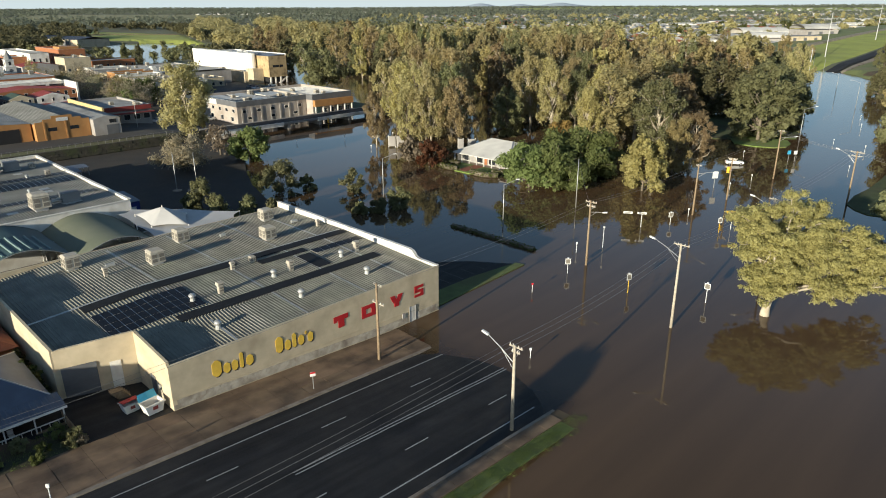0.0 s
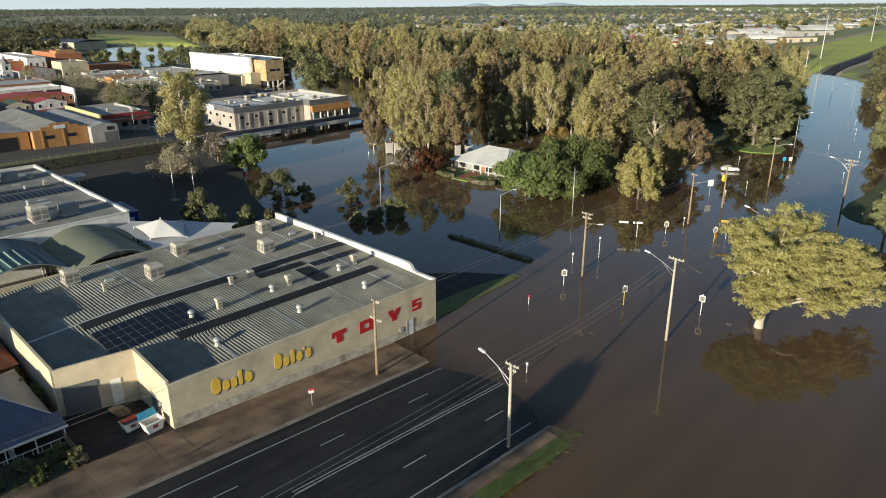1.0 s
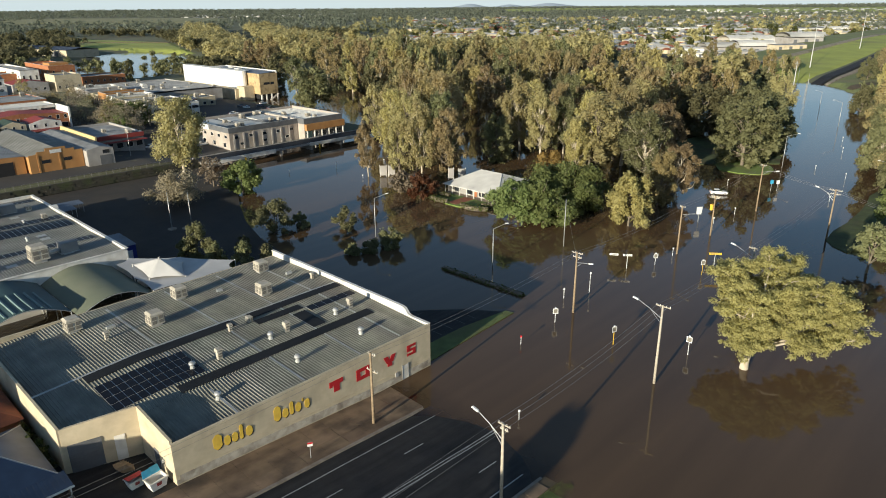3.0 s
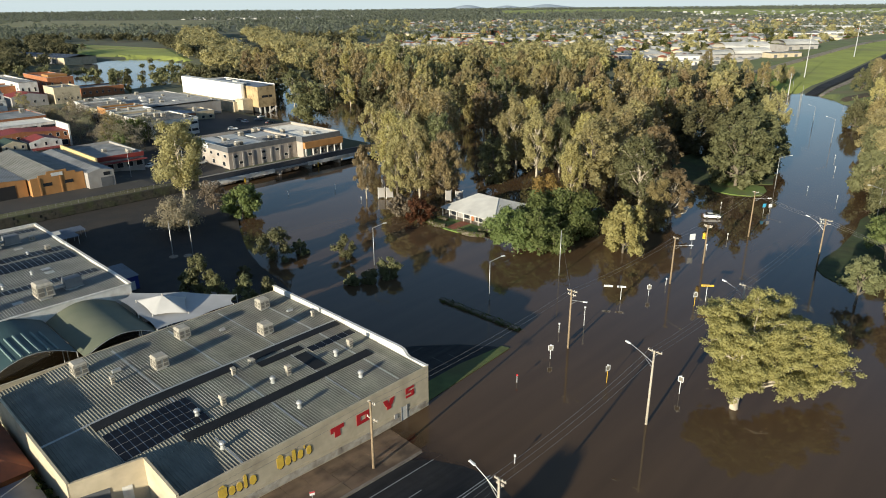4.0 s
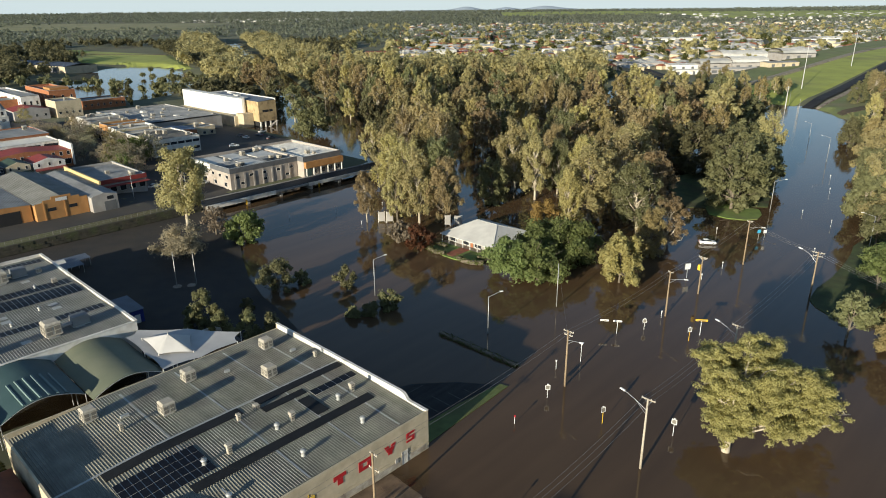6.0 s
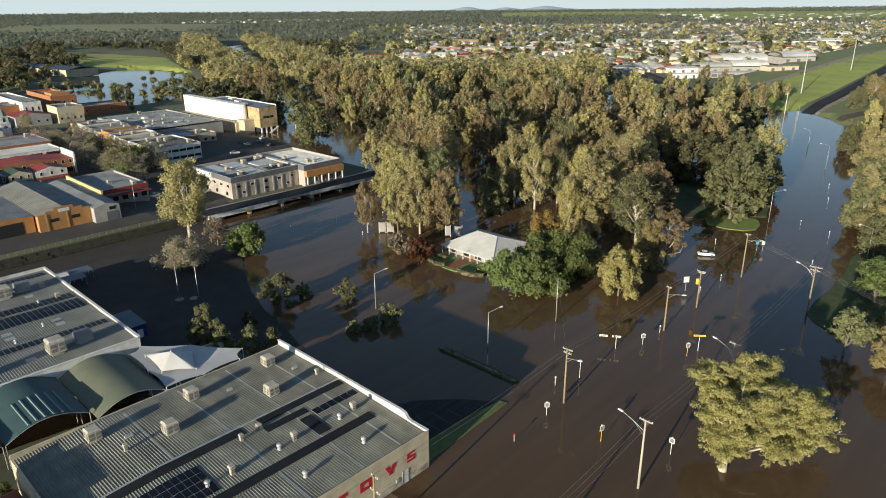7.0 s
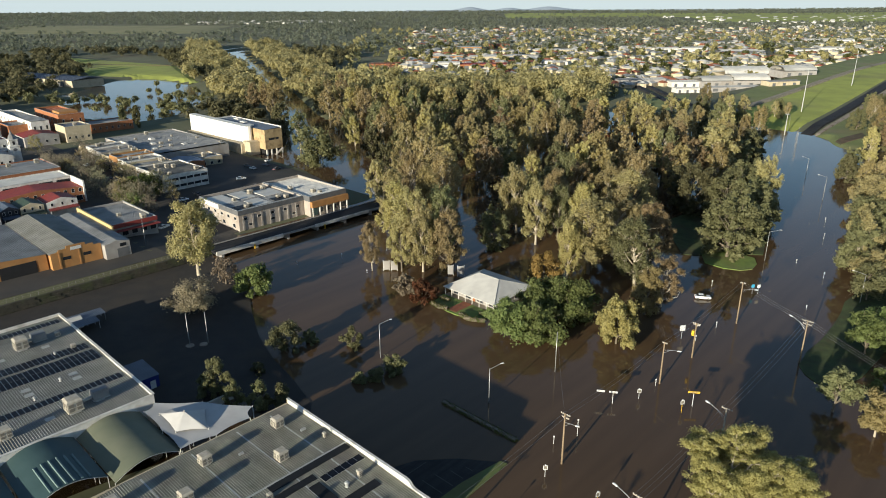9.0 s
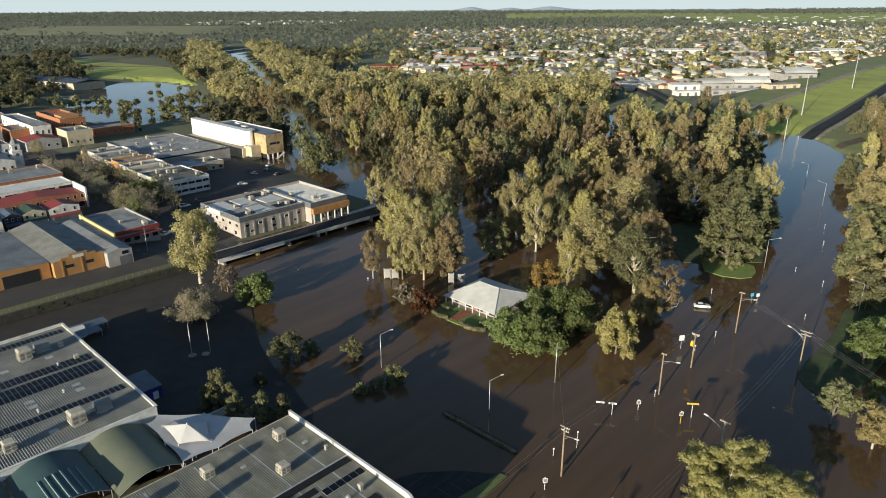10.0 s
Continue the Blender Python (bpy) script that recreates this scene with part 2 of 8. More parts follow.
M["bare"] = leaf_mat("bare_twig_brown", (0.34, 0.285, 0.2), (0.28, 0.235, 0.165))
M["bareolive"] = leaf_mat("sparse_olive_twigs", (0.33, 0.31, 0.19), (0.27, 0.255, 0.155))
M["paletwig"] = mat("grey_twig_bark", (0.3, 0.26, 0.2), (0.22, 0.19, 0.145), 1.2, 0.95)
M["golden"] = leaf_mat("golden_leaves", (0.365, 0.305, 0.13), (0.3, 0.25, 0.107))
M["hedge"] = leaf_mat("hedge_green", (0.125, 0.14, 0.04), (0.09, 0.105, 0.032))


def water_mat():
    m = bpy.data.materials.new("muddy_flood_water")
    m.use_nodes = True
    nt = m.node_tree
    b = nt.nodes["Principled BSDF"]
    b.inputs["Roughness"].default_value = 0.03
    b.inputs["IOR"].default_value = 1.33
    geo = nt.nodes.new("ShaderNodeNewGeometry")
    n1 = nt.nodes.new("ShaderNodeTexNoise")
    n1.inputs["Scale"].default_value = 0.02
    ramp = nt.nodes.new("ShaderNodeMix")
    ramp.data_type = "RGBA"
    ramp.inputs[6].default_value = (0.105, 0.065, 0.035, 1)
    ramp.inputs[7].default_value = (0.085, 0.054, 0.031, 1)
    nt.links.new(geo.outputs["Position"], n1.inputs["Vector"])
    nt.links.new(n1.outputs["Fac"], ramp.inputs[0])
    nt.links.new(ramp.outputs[2], b.inputs["Base Color"])
    n2 = nt.nodes.new("ShaderNodeTexNoise")
    n2.inputs["Scale"].default_value, n2.inputs["Detail"].default_value = 0.9, 3
    nt.links.new(geo.outputs["Position"], n2.inputs["Vector"])
    bp = nt.nodes.new("ShaderNodeBump")
    bp.inputs["Strength"].default_value, bp.inputs["Distance"].default_value = 0.05, 0.06
    nt.links.new(n2.outputs["Fac"], bp.inputs["Height"])
    # the current ruffles the open water beyond the park
    sep, run = nt.nodes.new("ShaderNodeSeparateXYZ"), nt.nodes.new("ShaderNodeMapRange")
    run.inputs[1].default_value, run.inputs[2].default_value, run.inputs[3].default_value, run.inputs[4].default_value = 210, 330, 0.04, 0.55
    nt.links.new(geo.outputs["Position"], sep.inputs[0])
    nt.links.new(sep.outputs[1], run.inputs[0])
    nt.links.new(run.outputs[0], bp.inputs["Strength"])
    nt.links.new(bp.outputs[0], b.inputs["Normal"])
    # the thin sheet of water over the street's end lets the asphalt show through
    mp = nt.nodes.new("ShaderNodeMapping")
    mp.vector_type = "TEXTURE"
    mp.inputs["Location"].default_value = (ORG[0], ORG[1], 0)
    mp.inputs["Rotation"].default_value = (0, 0, radians(GRID))
    axes = nt.nodes.new("ShaderNodeSeparateXYZ")
    thin, side, both, wob, add = nt.nodes.new("ShaderNodeMapRange"), nt.nodes.new("ShaderNodeMapRange"), nt.nodes.new("ShaderNodeMath"), nt.nodes.new("ShaderNodeTexNoise"), nt.nodes.new("ShaderNodeMath")
    thin.interpolation_type = side.interpolation_type = "SMOOTHSTEP"
    thin.inputs[1].default_value, thin.inputs[2].default_value, thin.inputs[3].default_value, thin.inputs[4].default_value = 28.0, 37.5, 0.9, 0.0
    side.inputs[1].default_value, side.inputs[2].default_value, side.inputs[3].default_value, side.inputs[4].default_value = -28.6, -26.4, 0.0, 1.0
    wob.inputs["Scale"].default_value = 0.25
    add.operation, both.operation = "MULTIPLY_ADD", "MULTIPLY"
    add.inputs[1].default_value = 5.0
    nt.links.new(geo.outputs["Position"], mp.inputs[0])
    nt.links.new(geo.outputs["Position"], wob.inputs["Vector"])
    nt.links.new(mp.outputs[0], axes.inputs[0])
    nt.links.new(wob.outputs["Fac"], add.inputs[0])
    nt.links.new(axes.outputs[0], add.inputs[2])
    nt.links.new(add.outputs[0], thin.inputs[0])
    nt.links.new(axes.outputs[1], side.inputs[0])
    nt.links.new(thin.outputs[0], both.inputs[0])
    nt.links.new(side.outputs[0], both.inputs[1])
    nt.links.new(both.outputs[0], b.inputs["Transmission Weight"])
    return m


M["water"] = water_mat()


def streak(m, lo, hi, across, along):
    """Long uneven streaks that run with the street, worn into a surface's colour."""
    nt = m.node_tree
    b = nt.nodes["Principled BSDF"]
    src = b.inputs["Base Color"].links[0].from_socket
    geo, mp, ns, rng_, mul = nt.nodes.new("ShaderNodeNewGeometry"), nt.nodes.new("ShaderNodeMapping"), nt.nodes.new("ShaderNodeTexNoise"), nt.nodes.new("ShaderNodeMapRange"), nt.nodes.new("ShaderNodeHueSaturation")
    mp.vector_type = "TEXTURE"
    mp.inputs["Rotation"].default_value = (0, 0, radians(GRID))
    mp.inputs["Scale"].default_value = (along, across, 1)
    ns.inputs["Scale"].default_value, ns.inputs["Detail"].default_value = 1.0, 4
    rng_.inputs[1].default_value, rng_.inputs[2].default_value, rng_.inputs[3].default_value, rng_.inputs[4].default_value = 0.3, 0.7, lo, hi
    nt.links.new(geo.outputs["Position"], mp.inputs[0])
    nt.links.new(mp.outputs[0], ns.inputs["Vector"])
    nt.links.new(ns.outputs["Fac"], rng_.inputs[0])
    nt.links.new(rng_.outputs[0], mul.inputs["Value"])
    nt.links.new(src, mul.inputs["Color"])
    nt.links.new(mul.outputs[0], b.inputs["Base Color"])


streak(M["asphalt"], 0.72, 1.45, 0.9, 26.0)
streak(M["footpath"], 0.7, 1.25, 1.6, 7.0)
streak(M["water"], 0.86, 1.14, 5.0, 60.0)
streak(M["zinc"], 0.85, 1.15, 9.0, 1.4)
streak(M["cream"], 0.93, 1.06, 3.0, 1.2)


# ---------- mesh building ----------
class MB:
    """A mesh in the making: vertices and faces."""

    def __init__(self):
        self.v, self.f = [], []

    def add(self, vs, fs):
        n = len(self.v)
        self.v += [tuple(p) for p in vs]
        self.f += [tuple(i + n for i in f) for f in fs]
        return self

    def box(self, x0, x1, y0, y1, z0, z1, m=None, taper=0.0):
        t = taper
        vs = [(x0, y0, z0), (x1, y0, z0), (x1, y1, z0), (x0, y1, z0), (x0 + t, y0 + t, z1), (x1 - t, y0 + t, z1), (x1 - t, y1 - t, z1), (x0 + t, y1 - t, z1)]
        if m is not None:
            vs = [m @ Vector(p) for p in vs]
        return self.add(vs, [(3, 2, 1, 0), (4, 5, 6, 7), (0, 1, 5, 4), (1, 2, 6, 5), (2, 3, 7, 6), (3, 0, 4, 7)])

    def tube(self, path, radii, n=8, cap=True):
        """A round tube along points with a radius at each."""
        path = [Vector(p) for p in path]
        rings = []
        for i, p in enumerate(path):
            d = (path[min(i + 1, len(path) - 1)] - path[max(i - 1, 0)]).normalized()
            a = d.orthogonal().normalized() if abs(d.z) < 0.98 else Vector((1, 0, 0))
            b = d.cross(a).normalized()
            a = b.cross(d)
            r = radii[i] if isinstance(radii, (list, tuple)) else radii
            rings.append([p + r * (math.cos(2 * math.pi * k / n) * a + math.sin(2 * math.pi * k / n) * b) for k in range(n)])
        vs = [q for ring in rings for q in ring]
        fs = [(i * n + k, i * n + (k + 1) % n, (i + 1) * n + (k + 1) % n, (i + 1) * n + k) for i in range(len(path) - 1) for k in range(n)]
        if cap:
            fs += [tuple(range(n))[::-1], tuple((len(path) - 1) * n + k for k in range(n))]
        return self.add(vs, fs)

    def prism(self, outline, z0, z1, m=None):
        """An upright prism over a plan outline (counter-clockwise)."""
        n = len(outline)
        vs = [(x, y, z0) for x, y in outline] + [(x, y, z1) for x, y in outline]
        if m is not None:
            vs = [m @ Vector(p) for p in vs]
        return self.add(vs, [tuple(range(n))[::-1], tuple(range(n, 2 * n))] + [(k, (k + 1) % n, n + (k + 1) % n, n + k) for k in range(n)])

    def grid(self, fn, nu, nv, thick=0.0):
        """A sheet fn(a, b), a and b from 0 to 1, with thickness downwards if given."""
        top = [fn(i / nu, j / nv) for i in range(nu + 1) for j in range(nv + 1)]
        w = nv + 1
        fs = [(i * w + j, (i + 1) * w + j, (i + 1) * w + j + 1, i * w + j + 1) for i in range(nu) for j in range(nv)]
        self.add(top, fs)
        if thick:
            self.add([(p[0], p[1], p[2] - thick) for p in top], [f[::-1] for f in fs])
            rim = [i * w for i in range(nu + 1)] + [nu * w + j for j in range(1, w)] + [i * w + nv for i in range(nu - 1, -1, -1)] + [j for j in range(nv - 1, 0, -1)]
            n = len(rim)
            ring = [top[i] for i in rim] + [(top[i][0], top[i][1], top[i][2] - thick) for i in rim]
            self.add(ring, [(k, n + k, n + (k + 1) % n, (k + 1) % n) for k in range(n)])
        return self

    def mesh(self, name, material=None, soft=False):
        me = bpy.data.meshes.new(name)
        me.from_pydata(self.v, [], self.f)
        if material:
            me.materials.append(material)
        if soft:
            me.polygons.foreach_set("use_smooth", [True] * len(me.polygons))
        me.update()
        return me


def thing(name, m, label="", category="", group="", kind=""):
    """An Empty at the base of a thing."""
    ob = new(name)
    ob.empty_display_size = 0.2
    ob.matrix_world = m
    return tagged(ob, label, category, group, kind)


def part(name, mb, material, parent, label="", soft=False, m=None):
    """One mesh under a thing or a part."""
    ob = new(name, mb if isinstance(mb, bpy.types.Mesh) else mb.mesh(name, material, soft))
    ob.parent = parent
    if m is not None:
        ob.matrix_basis = m
    return tagged(ob, label)


def solid(name, mb, material, label="", category="", kind="", group="", m=None, soft=False):
    """A thing that is one mesh."""
    ob = new(name, mb if isinstance(mb, bpy.types.Mesh) else mb.mesh(name, material, soft))
    if m is not None:
        ob.matrix_world = m
    return tagged(ob, label, category, group, kind)


# distance haze is painted into this paler, bluer leaf colour
M["farleaf"] = leaf_mat("hazed_grey_green_leaves", (0.2, 0.218, 0.16), (0.165, 0.182, 0.138))
M["ballast"] = mat("railway_ballast", (0.3, 0.26, 0.2), (0.21, 0.18, 0.13), 0.4, 0.95, 0.5, 4, stain=(0.13, 0.13, 0.06), sscale=0.05)
M["drygrass"] = mat("dry_pasture", (0.26, 0.24, 0.12), (0.2, 0.2, 0.09), 0.02, 0.95)
M["farhill"] = mat("hazy_blue_hill", (0.34, 0.4, 0.47), (0.3, 0.36, 0.43), 0.004, 0.95)
M["roughgrass"] = mat("rough_grass", (0.17, 0.2, 0.07), (0.13, 0.16, 0.055), 0.08, 0.95, 0.5, 3, stain=(0.2, 0.18, 0.09), sscale=0.03)

# ---------- ground, water, roads ----------
def to_uv(x, y):
    dx, dy = x - ORG[0], y - ORG[1]
    return dx * CU + dy * SU, -dx * SU + dy * CU


def seg_dist(x, y, pts):
    """Distance to a polyline."""
    best = np.full(np.shape(x), 1e9)
    for (ax, ay), (bx, by) in zip(pts, pts[1:]):
        t = np.clip(((x - ax) * (bx - ax) + (y - ay) * (by - ay)) / ((bx - ax) ** 2 + (by - ay) ** 2), 0, 1)
        best = np.minimum(best, np.hypot(x - ax - t * (bx - ax), y - ay - t * (by - ay)))
    return best


RIVER = [(-40, 330), (-90, 470), (-165, 701), (-226, 878), (-293, 1053), (-375, 1310), (-520, 1420)]
CHANNEL = [(120, 190), (165, 280), (200, 350), (222, 405)]


def street_z(u):
    return np.clip(0.056 * (27.5 - u), -0.9, 2.6)


def ground_z(x, y):
    x, y = np.asarray(x, float), np.asarray(y, float)
    u, v = to_uv(x, y)
    z = street_z(u) - 0.16 * smooth(-45, -28.5, v) + 0.05
    z = z - 3.6 * smooth(28.2, 33.5, -v)                       # bank down to the flood beside the road
    z = np.where(v > 41, z + (-0.9 - z) * smooth(41, 60, v), z)
    back = smooth(-30, -70, u)
    z = z * (1 - back) + 2.4 * back                           # dry ground behind and beside
    # town on its terrace behind the retaining wall
    town = smooth(143, 146, v) * (1 - smooth(60, 100, u)) * smooth(-400, -300, u + 0 * v)
    z = z + (3.0 - z) * town
    t2 = smooth(146, 158, v) * smooth(60, 100, u) * (1 - smooth(150, 190, u))
    z = z + (0.25 - z) * t2
    t3 = smooth(195, 230, v) * (1 - smooth(120, 185, u))
    z = z + (2.4 - z) * t3
    t4 = smooth(350, 390, v) * (1 - smooth(300, 420, u))
    z = z + (1.6 - z) * t4
    # far country
    far = smooth(480, 600, y + 0.25 * np.abs(x - 100)) * (1 - smooth(0, 1, 0 * x))
    hill = 2.0 + 3 * smooth(700, 2600, y) + 8 * smooth(1600, 4600, y) * smooth(-600, 2600, x) + 2 * np.sin(x / 430.0) * smooth(1500, 3000, y) + 2 * np.sin(y / 510.0 + x / 700.0) * smooth(1500, 3000, y)
    z = z + (hill - z) * far
    # right bank island and the grass slope beyond the channel
    isl = smooth(-44, -50, v) * smooth(133, 140, u) * (1 - smooth(330, 420, u))
    z = z + (0.3 - z) * isl
    lv = smooth(434, 478, u) * smooth(46, 64, v) * (1 - smooth(150, 190, v)) * (1 - smooth(1000, 1200, u))
    z = z + (2.0 + 10 * smooth(440, 820, u) + 1.5 * smooth(70, 125, v) - z) * lv
    r = smooth(392, 440, u + 0.3 * (v - 40)) * (1 - smooth(50, 66, v))
    z = z + (1.6 - z) * r
    # rivers and the lagoon
    d = seg_dist(x, y, RIVER)
    z = z + (-2.5 - z) * (1 - smooth(12, 18, d))
    d = ((x + 0.35 * (y - 610) + 265) / 62) ** 2 + ((y - 625) / 150) ** 2
    z = z + (-1.5 - z) * (1 - smooth(0.8, 1.1, d))
    d = seg_dist(x, y, CHANNEL)
    z = z + (-2.0 - z) * (1 - smooth(15, 24, d))
    return z


def axis(lo, fine_lo, fine_hi, hi, step):
    out = list(np.arange(fine_lo, fine_hi + 0.1, step))
    s, a = step, fine_hi
    while a < hi:
        s *= 1.13
        a += s
        out.append(min(a, hi))
    s, a = step, fine_lo
    while a > lo:
        s *= 1.13
        a -= s
        out.insert(0, max(a, lo))
    return np.array(sorted(set(out)))


def build_ground():
    xs, ys = axis(-4300, -170, 520, 4300, 4.0), axis(-700, 10, 640, 4950, 4.0)
    gx, gy = np.meshgrid(xs, ys, indexing="ij")
    gz = ground_z(gx, gy)
    nx, ny = gx.shape
    verts = np.stack([gx, gy, gz], -1).reshape(-1, 3)
    i, j = np.meshgrid(np.arange(nx - 1), np.arange(ny - 1), indexing="ij")
    a = (i * ny + j).ravel()
    faces = np.stack([a, a + ny, a + ny + 1, a + 1], -1)
    me = bpy.data.meshes.new("ground")
    me.from_pydata(verts.tolist(), [], faces.tolist())
    me.polygons.foreach_set("use_smooth", [True] * len(me.polygons))
    m = mat("country_ground", (0.105, 0.115, 0.062), (0.135, 0.138, 0.075), 0.04, 0.95, 0.6, 1.5, stain=(0.1, 0.085, 0.05), sscale=0.012)
    me.materials.append(m)
    return tagged(new("ground", me), "grassy and muddy ground running out to wooded hills", "ground", kind="structure")


build_ground()
mb = MB().grid(lambda a, b: (-1500 + 3000 * a, -500 + 2500 * b, 0.0), 30, 25)
solid("water", mb, M["water"], "still brown flood water over streets and park", "water", "structure")


def strip(u0, u1, v0, v1, lift, n=24, thick=0.0):
    """A strip of the sloping street between two kerb lines."""
    def fn(a, b):
        u, v = u0 + (u1 - u0) * a, v0 + (v1 - v0) * b
        crown = 0.24 * max(0.0, 1 - ((v + 16.6) / 9.4) ** 2)
        rut = 0.05 * noise.noise((u * 0.16, v * 0.3, 2.0)) if -26 < v < -7 else 0.0
        return tuple(W(u, v, float(street_z(u)) + lift + crown + rut))
    return MB().grid(fn, n, max(1, int((v1 - v0) / 1.2)), thick)


solid("road", strip(-75, 60, -26.0, -7.2, 0.0, 110, 0.25), M["asphalt"], "dark asphalt highway running down into the flood", "road", "structure")

# ---------- road markings, kerbs and footpaths ----------
def line_piece(name, u0, u1, v, w, label):
    n = max(3, int((u1 - u0) / 1.0))
    ob = solid(name, strip(u0, u1, v - w / 2, v + w / 2, 0.012, n, 0.004), M["paint"], label, "road marking", "structure")
    return ob


line_piece("edge_line", -75, 31, -9.3, 0.14, "white painted edge line on the asphalt")
line_piece("edge_line", -75, 28, -24.4, 0.14, "white painted edge line on the asphalt")
line_piece("centre_line", 3.0, 33, -16.75, 0.13, "white painted double centre line on the asphalt")
line_piece("centre_line", 3.0, 33, -17.15, 0.13, "white painted double centre line on the asphalt")
for k in range(-5, 3):
    line_piece("lane_dash", 21.0 + 12 * k, 24.0 + 12 * k, -12.65, 0.13, "short white painted lane dash on the asphalt")
for k in range(-5, 2):
    line_piece("lane_dash", 24.6 + 12 * k, 27.6 + 12 * k, -20.9, 0.13, "short white painted lane dash on the asphalt")

solid("kerb", strip(-75, 40, -7.2, -6.75, 0.13, 40, 0.3), M["kerb"], "worn concrete kerb beside the asphalt", "kerb", "structure")
solid("kerb", strip(-75, 29, -26.35, -26.0, 0.13, 40, 0.3), M["kerb"], "worn concrete kerb beside the asphalt", "kerb", "structure")
solid("verge", strip(-75, 30.6, -29.6, -27.9, 0.02, 40, 0.2), M["grass"], "strip of green grass at the flood's edge", "grass", "structure")


def footpath(name, u0, u1, v0, v1, du, dv, lift, label):
    base = solid(name, strip(u0, u1, v0, v1, lift - 0.03, 40, 0.2), M["earth"], label, "footpath", "structure")
    rnd = random.Random(5)
    nu, nv = int((u1 - u0) / du), max(1, int(round((v1 - v0) / dv)))
    for i in range(nu):
        for j in range(nv):
            a, b = u0 + i * du, u0 + (i + 1) * du
            c, d = v0 + (v1 - v0) * j / nv, v0 + (v1 - v0) * (j + 1) / nv
            h = rnd.uniform(-0.008, 0.01)
            g = 0.018
            z0, z1 = float(street_z(a)) + lift + h, float(street_z(b)) + lift + h
            vs = [W(a + g, c + g, z0), W(b - g, c + g, z1), W(b - g, d - g, z1), W(a + g, d - g, z0)]
            vs += [p - Vector((0, 0, 0.06)) for p in vs]
            s = MB().add(vs, [(0, 1, 2, 3), (0, 4, 5, 1), (1, 5, 6, 2), (2, 6, 7, 3), (3, 7, 4, 0)])
            ob = part("slab", s, M["footpath"], base)
    return base


footpath("pavement_1", -24, 39, -6.75, -0.12, 3.0, 2.2, 0.14, "mud-stained concrete footpath along the shop wall")
footpath("pavement_2", -24, 29.6, -27.9, -26.35, 2.6, 1.6, 0.14, "concrete footpath slabs beside the highway")
mb = strip(-26, 0, -0.12, 12, 0.06, 12, 0.2)
solid("driveway", mb, M["asphalt"], "dark wet asphalt loading yard beside the shop", "driveway", "structure")

# ---------- trees ----------
def leaf_cloud(clumps, size, rng, name, material, up=0.25, hang=0.7):
    """A crown: hanging leaf sprays, each a small pointed blade, over clumps (centre, radii, count)."""
    P, N = [], []
    for c, r, n in clumps:
        d = rng.normal(size=(n, 3))
        d /= np.linalg.norm(d, axis=1)[:, None]
        rad = rng.uniform(0.25, 1.0, n) ** 0.45 * (1 + 0.26 * rng.normal(size=n))
        p = np.array(c) + d * rad[:, None] * np.array(r)
        p += rng.normal(size=(n, 3)) * 0.13 * np.mean(r)
        nn = d * 0.8 + rng.normal(size=(n, 3)) * 0.38 + np.array([0, 0, up])
        P.append(p)
        N.append(nn / np.linalg.norm(nn, axis=1)[:, None])
    P, N = np.concatenate(P), np.concatenate(N)
    n = len(P)
    a = rng.normal(size=(n, 3)) - np.array([0, 0, hang])
    a -= N * (a * N).sum(1)[:, None]
    a /= np.linalg.norm(a, axis=1)[:, None]
    b = np.cross(N, a)
    s = 1.22 * size * rng.uniform(0.5, 1.35, n)[:, None]
    asp = rng.uniform(0.45, 0.9, n)[:, None]
    sag = N * s * rng.uniform(-0.35, 0.1, n)[:, None]
    V = np.stack([P + a * s, P - a * s * 0.7 + b * s * asp, P - a * s * 0.7 - b * s * asp + sag], 1).reshape(-1, 3)
    me = bpy.data.meshes.new(name)
    me.vertices.add(3 * n)
    me.vertices.foreach_set("co", V.ravel())
    me.loops.add(3 * n)
    me.loops.foreach_set("vertex_index", np.arange(3 * n))
    me.polygons.add(n)
    me.polygons.foreach_set("loop_start", np.arange(0, 3 * n, 3))
    me.polygons.foreach_set("loop_total", np.full(n, 3))
    me.materials.append(material)
    me.update(calc_edges=True)
    return me


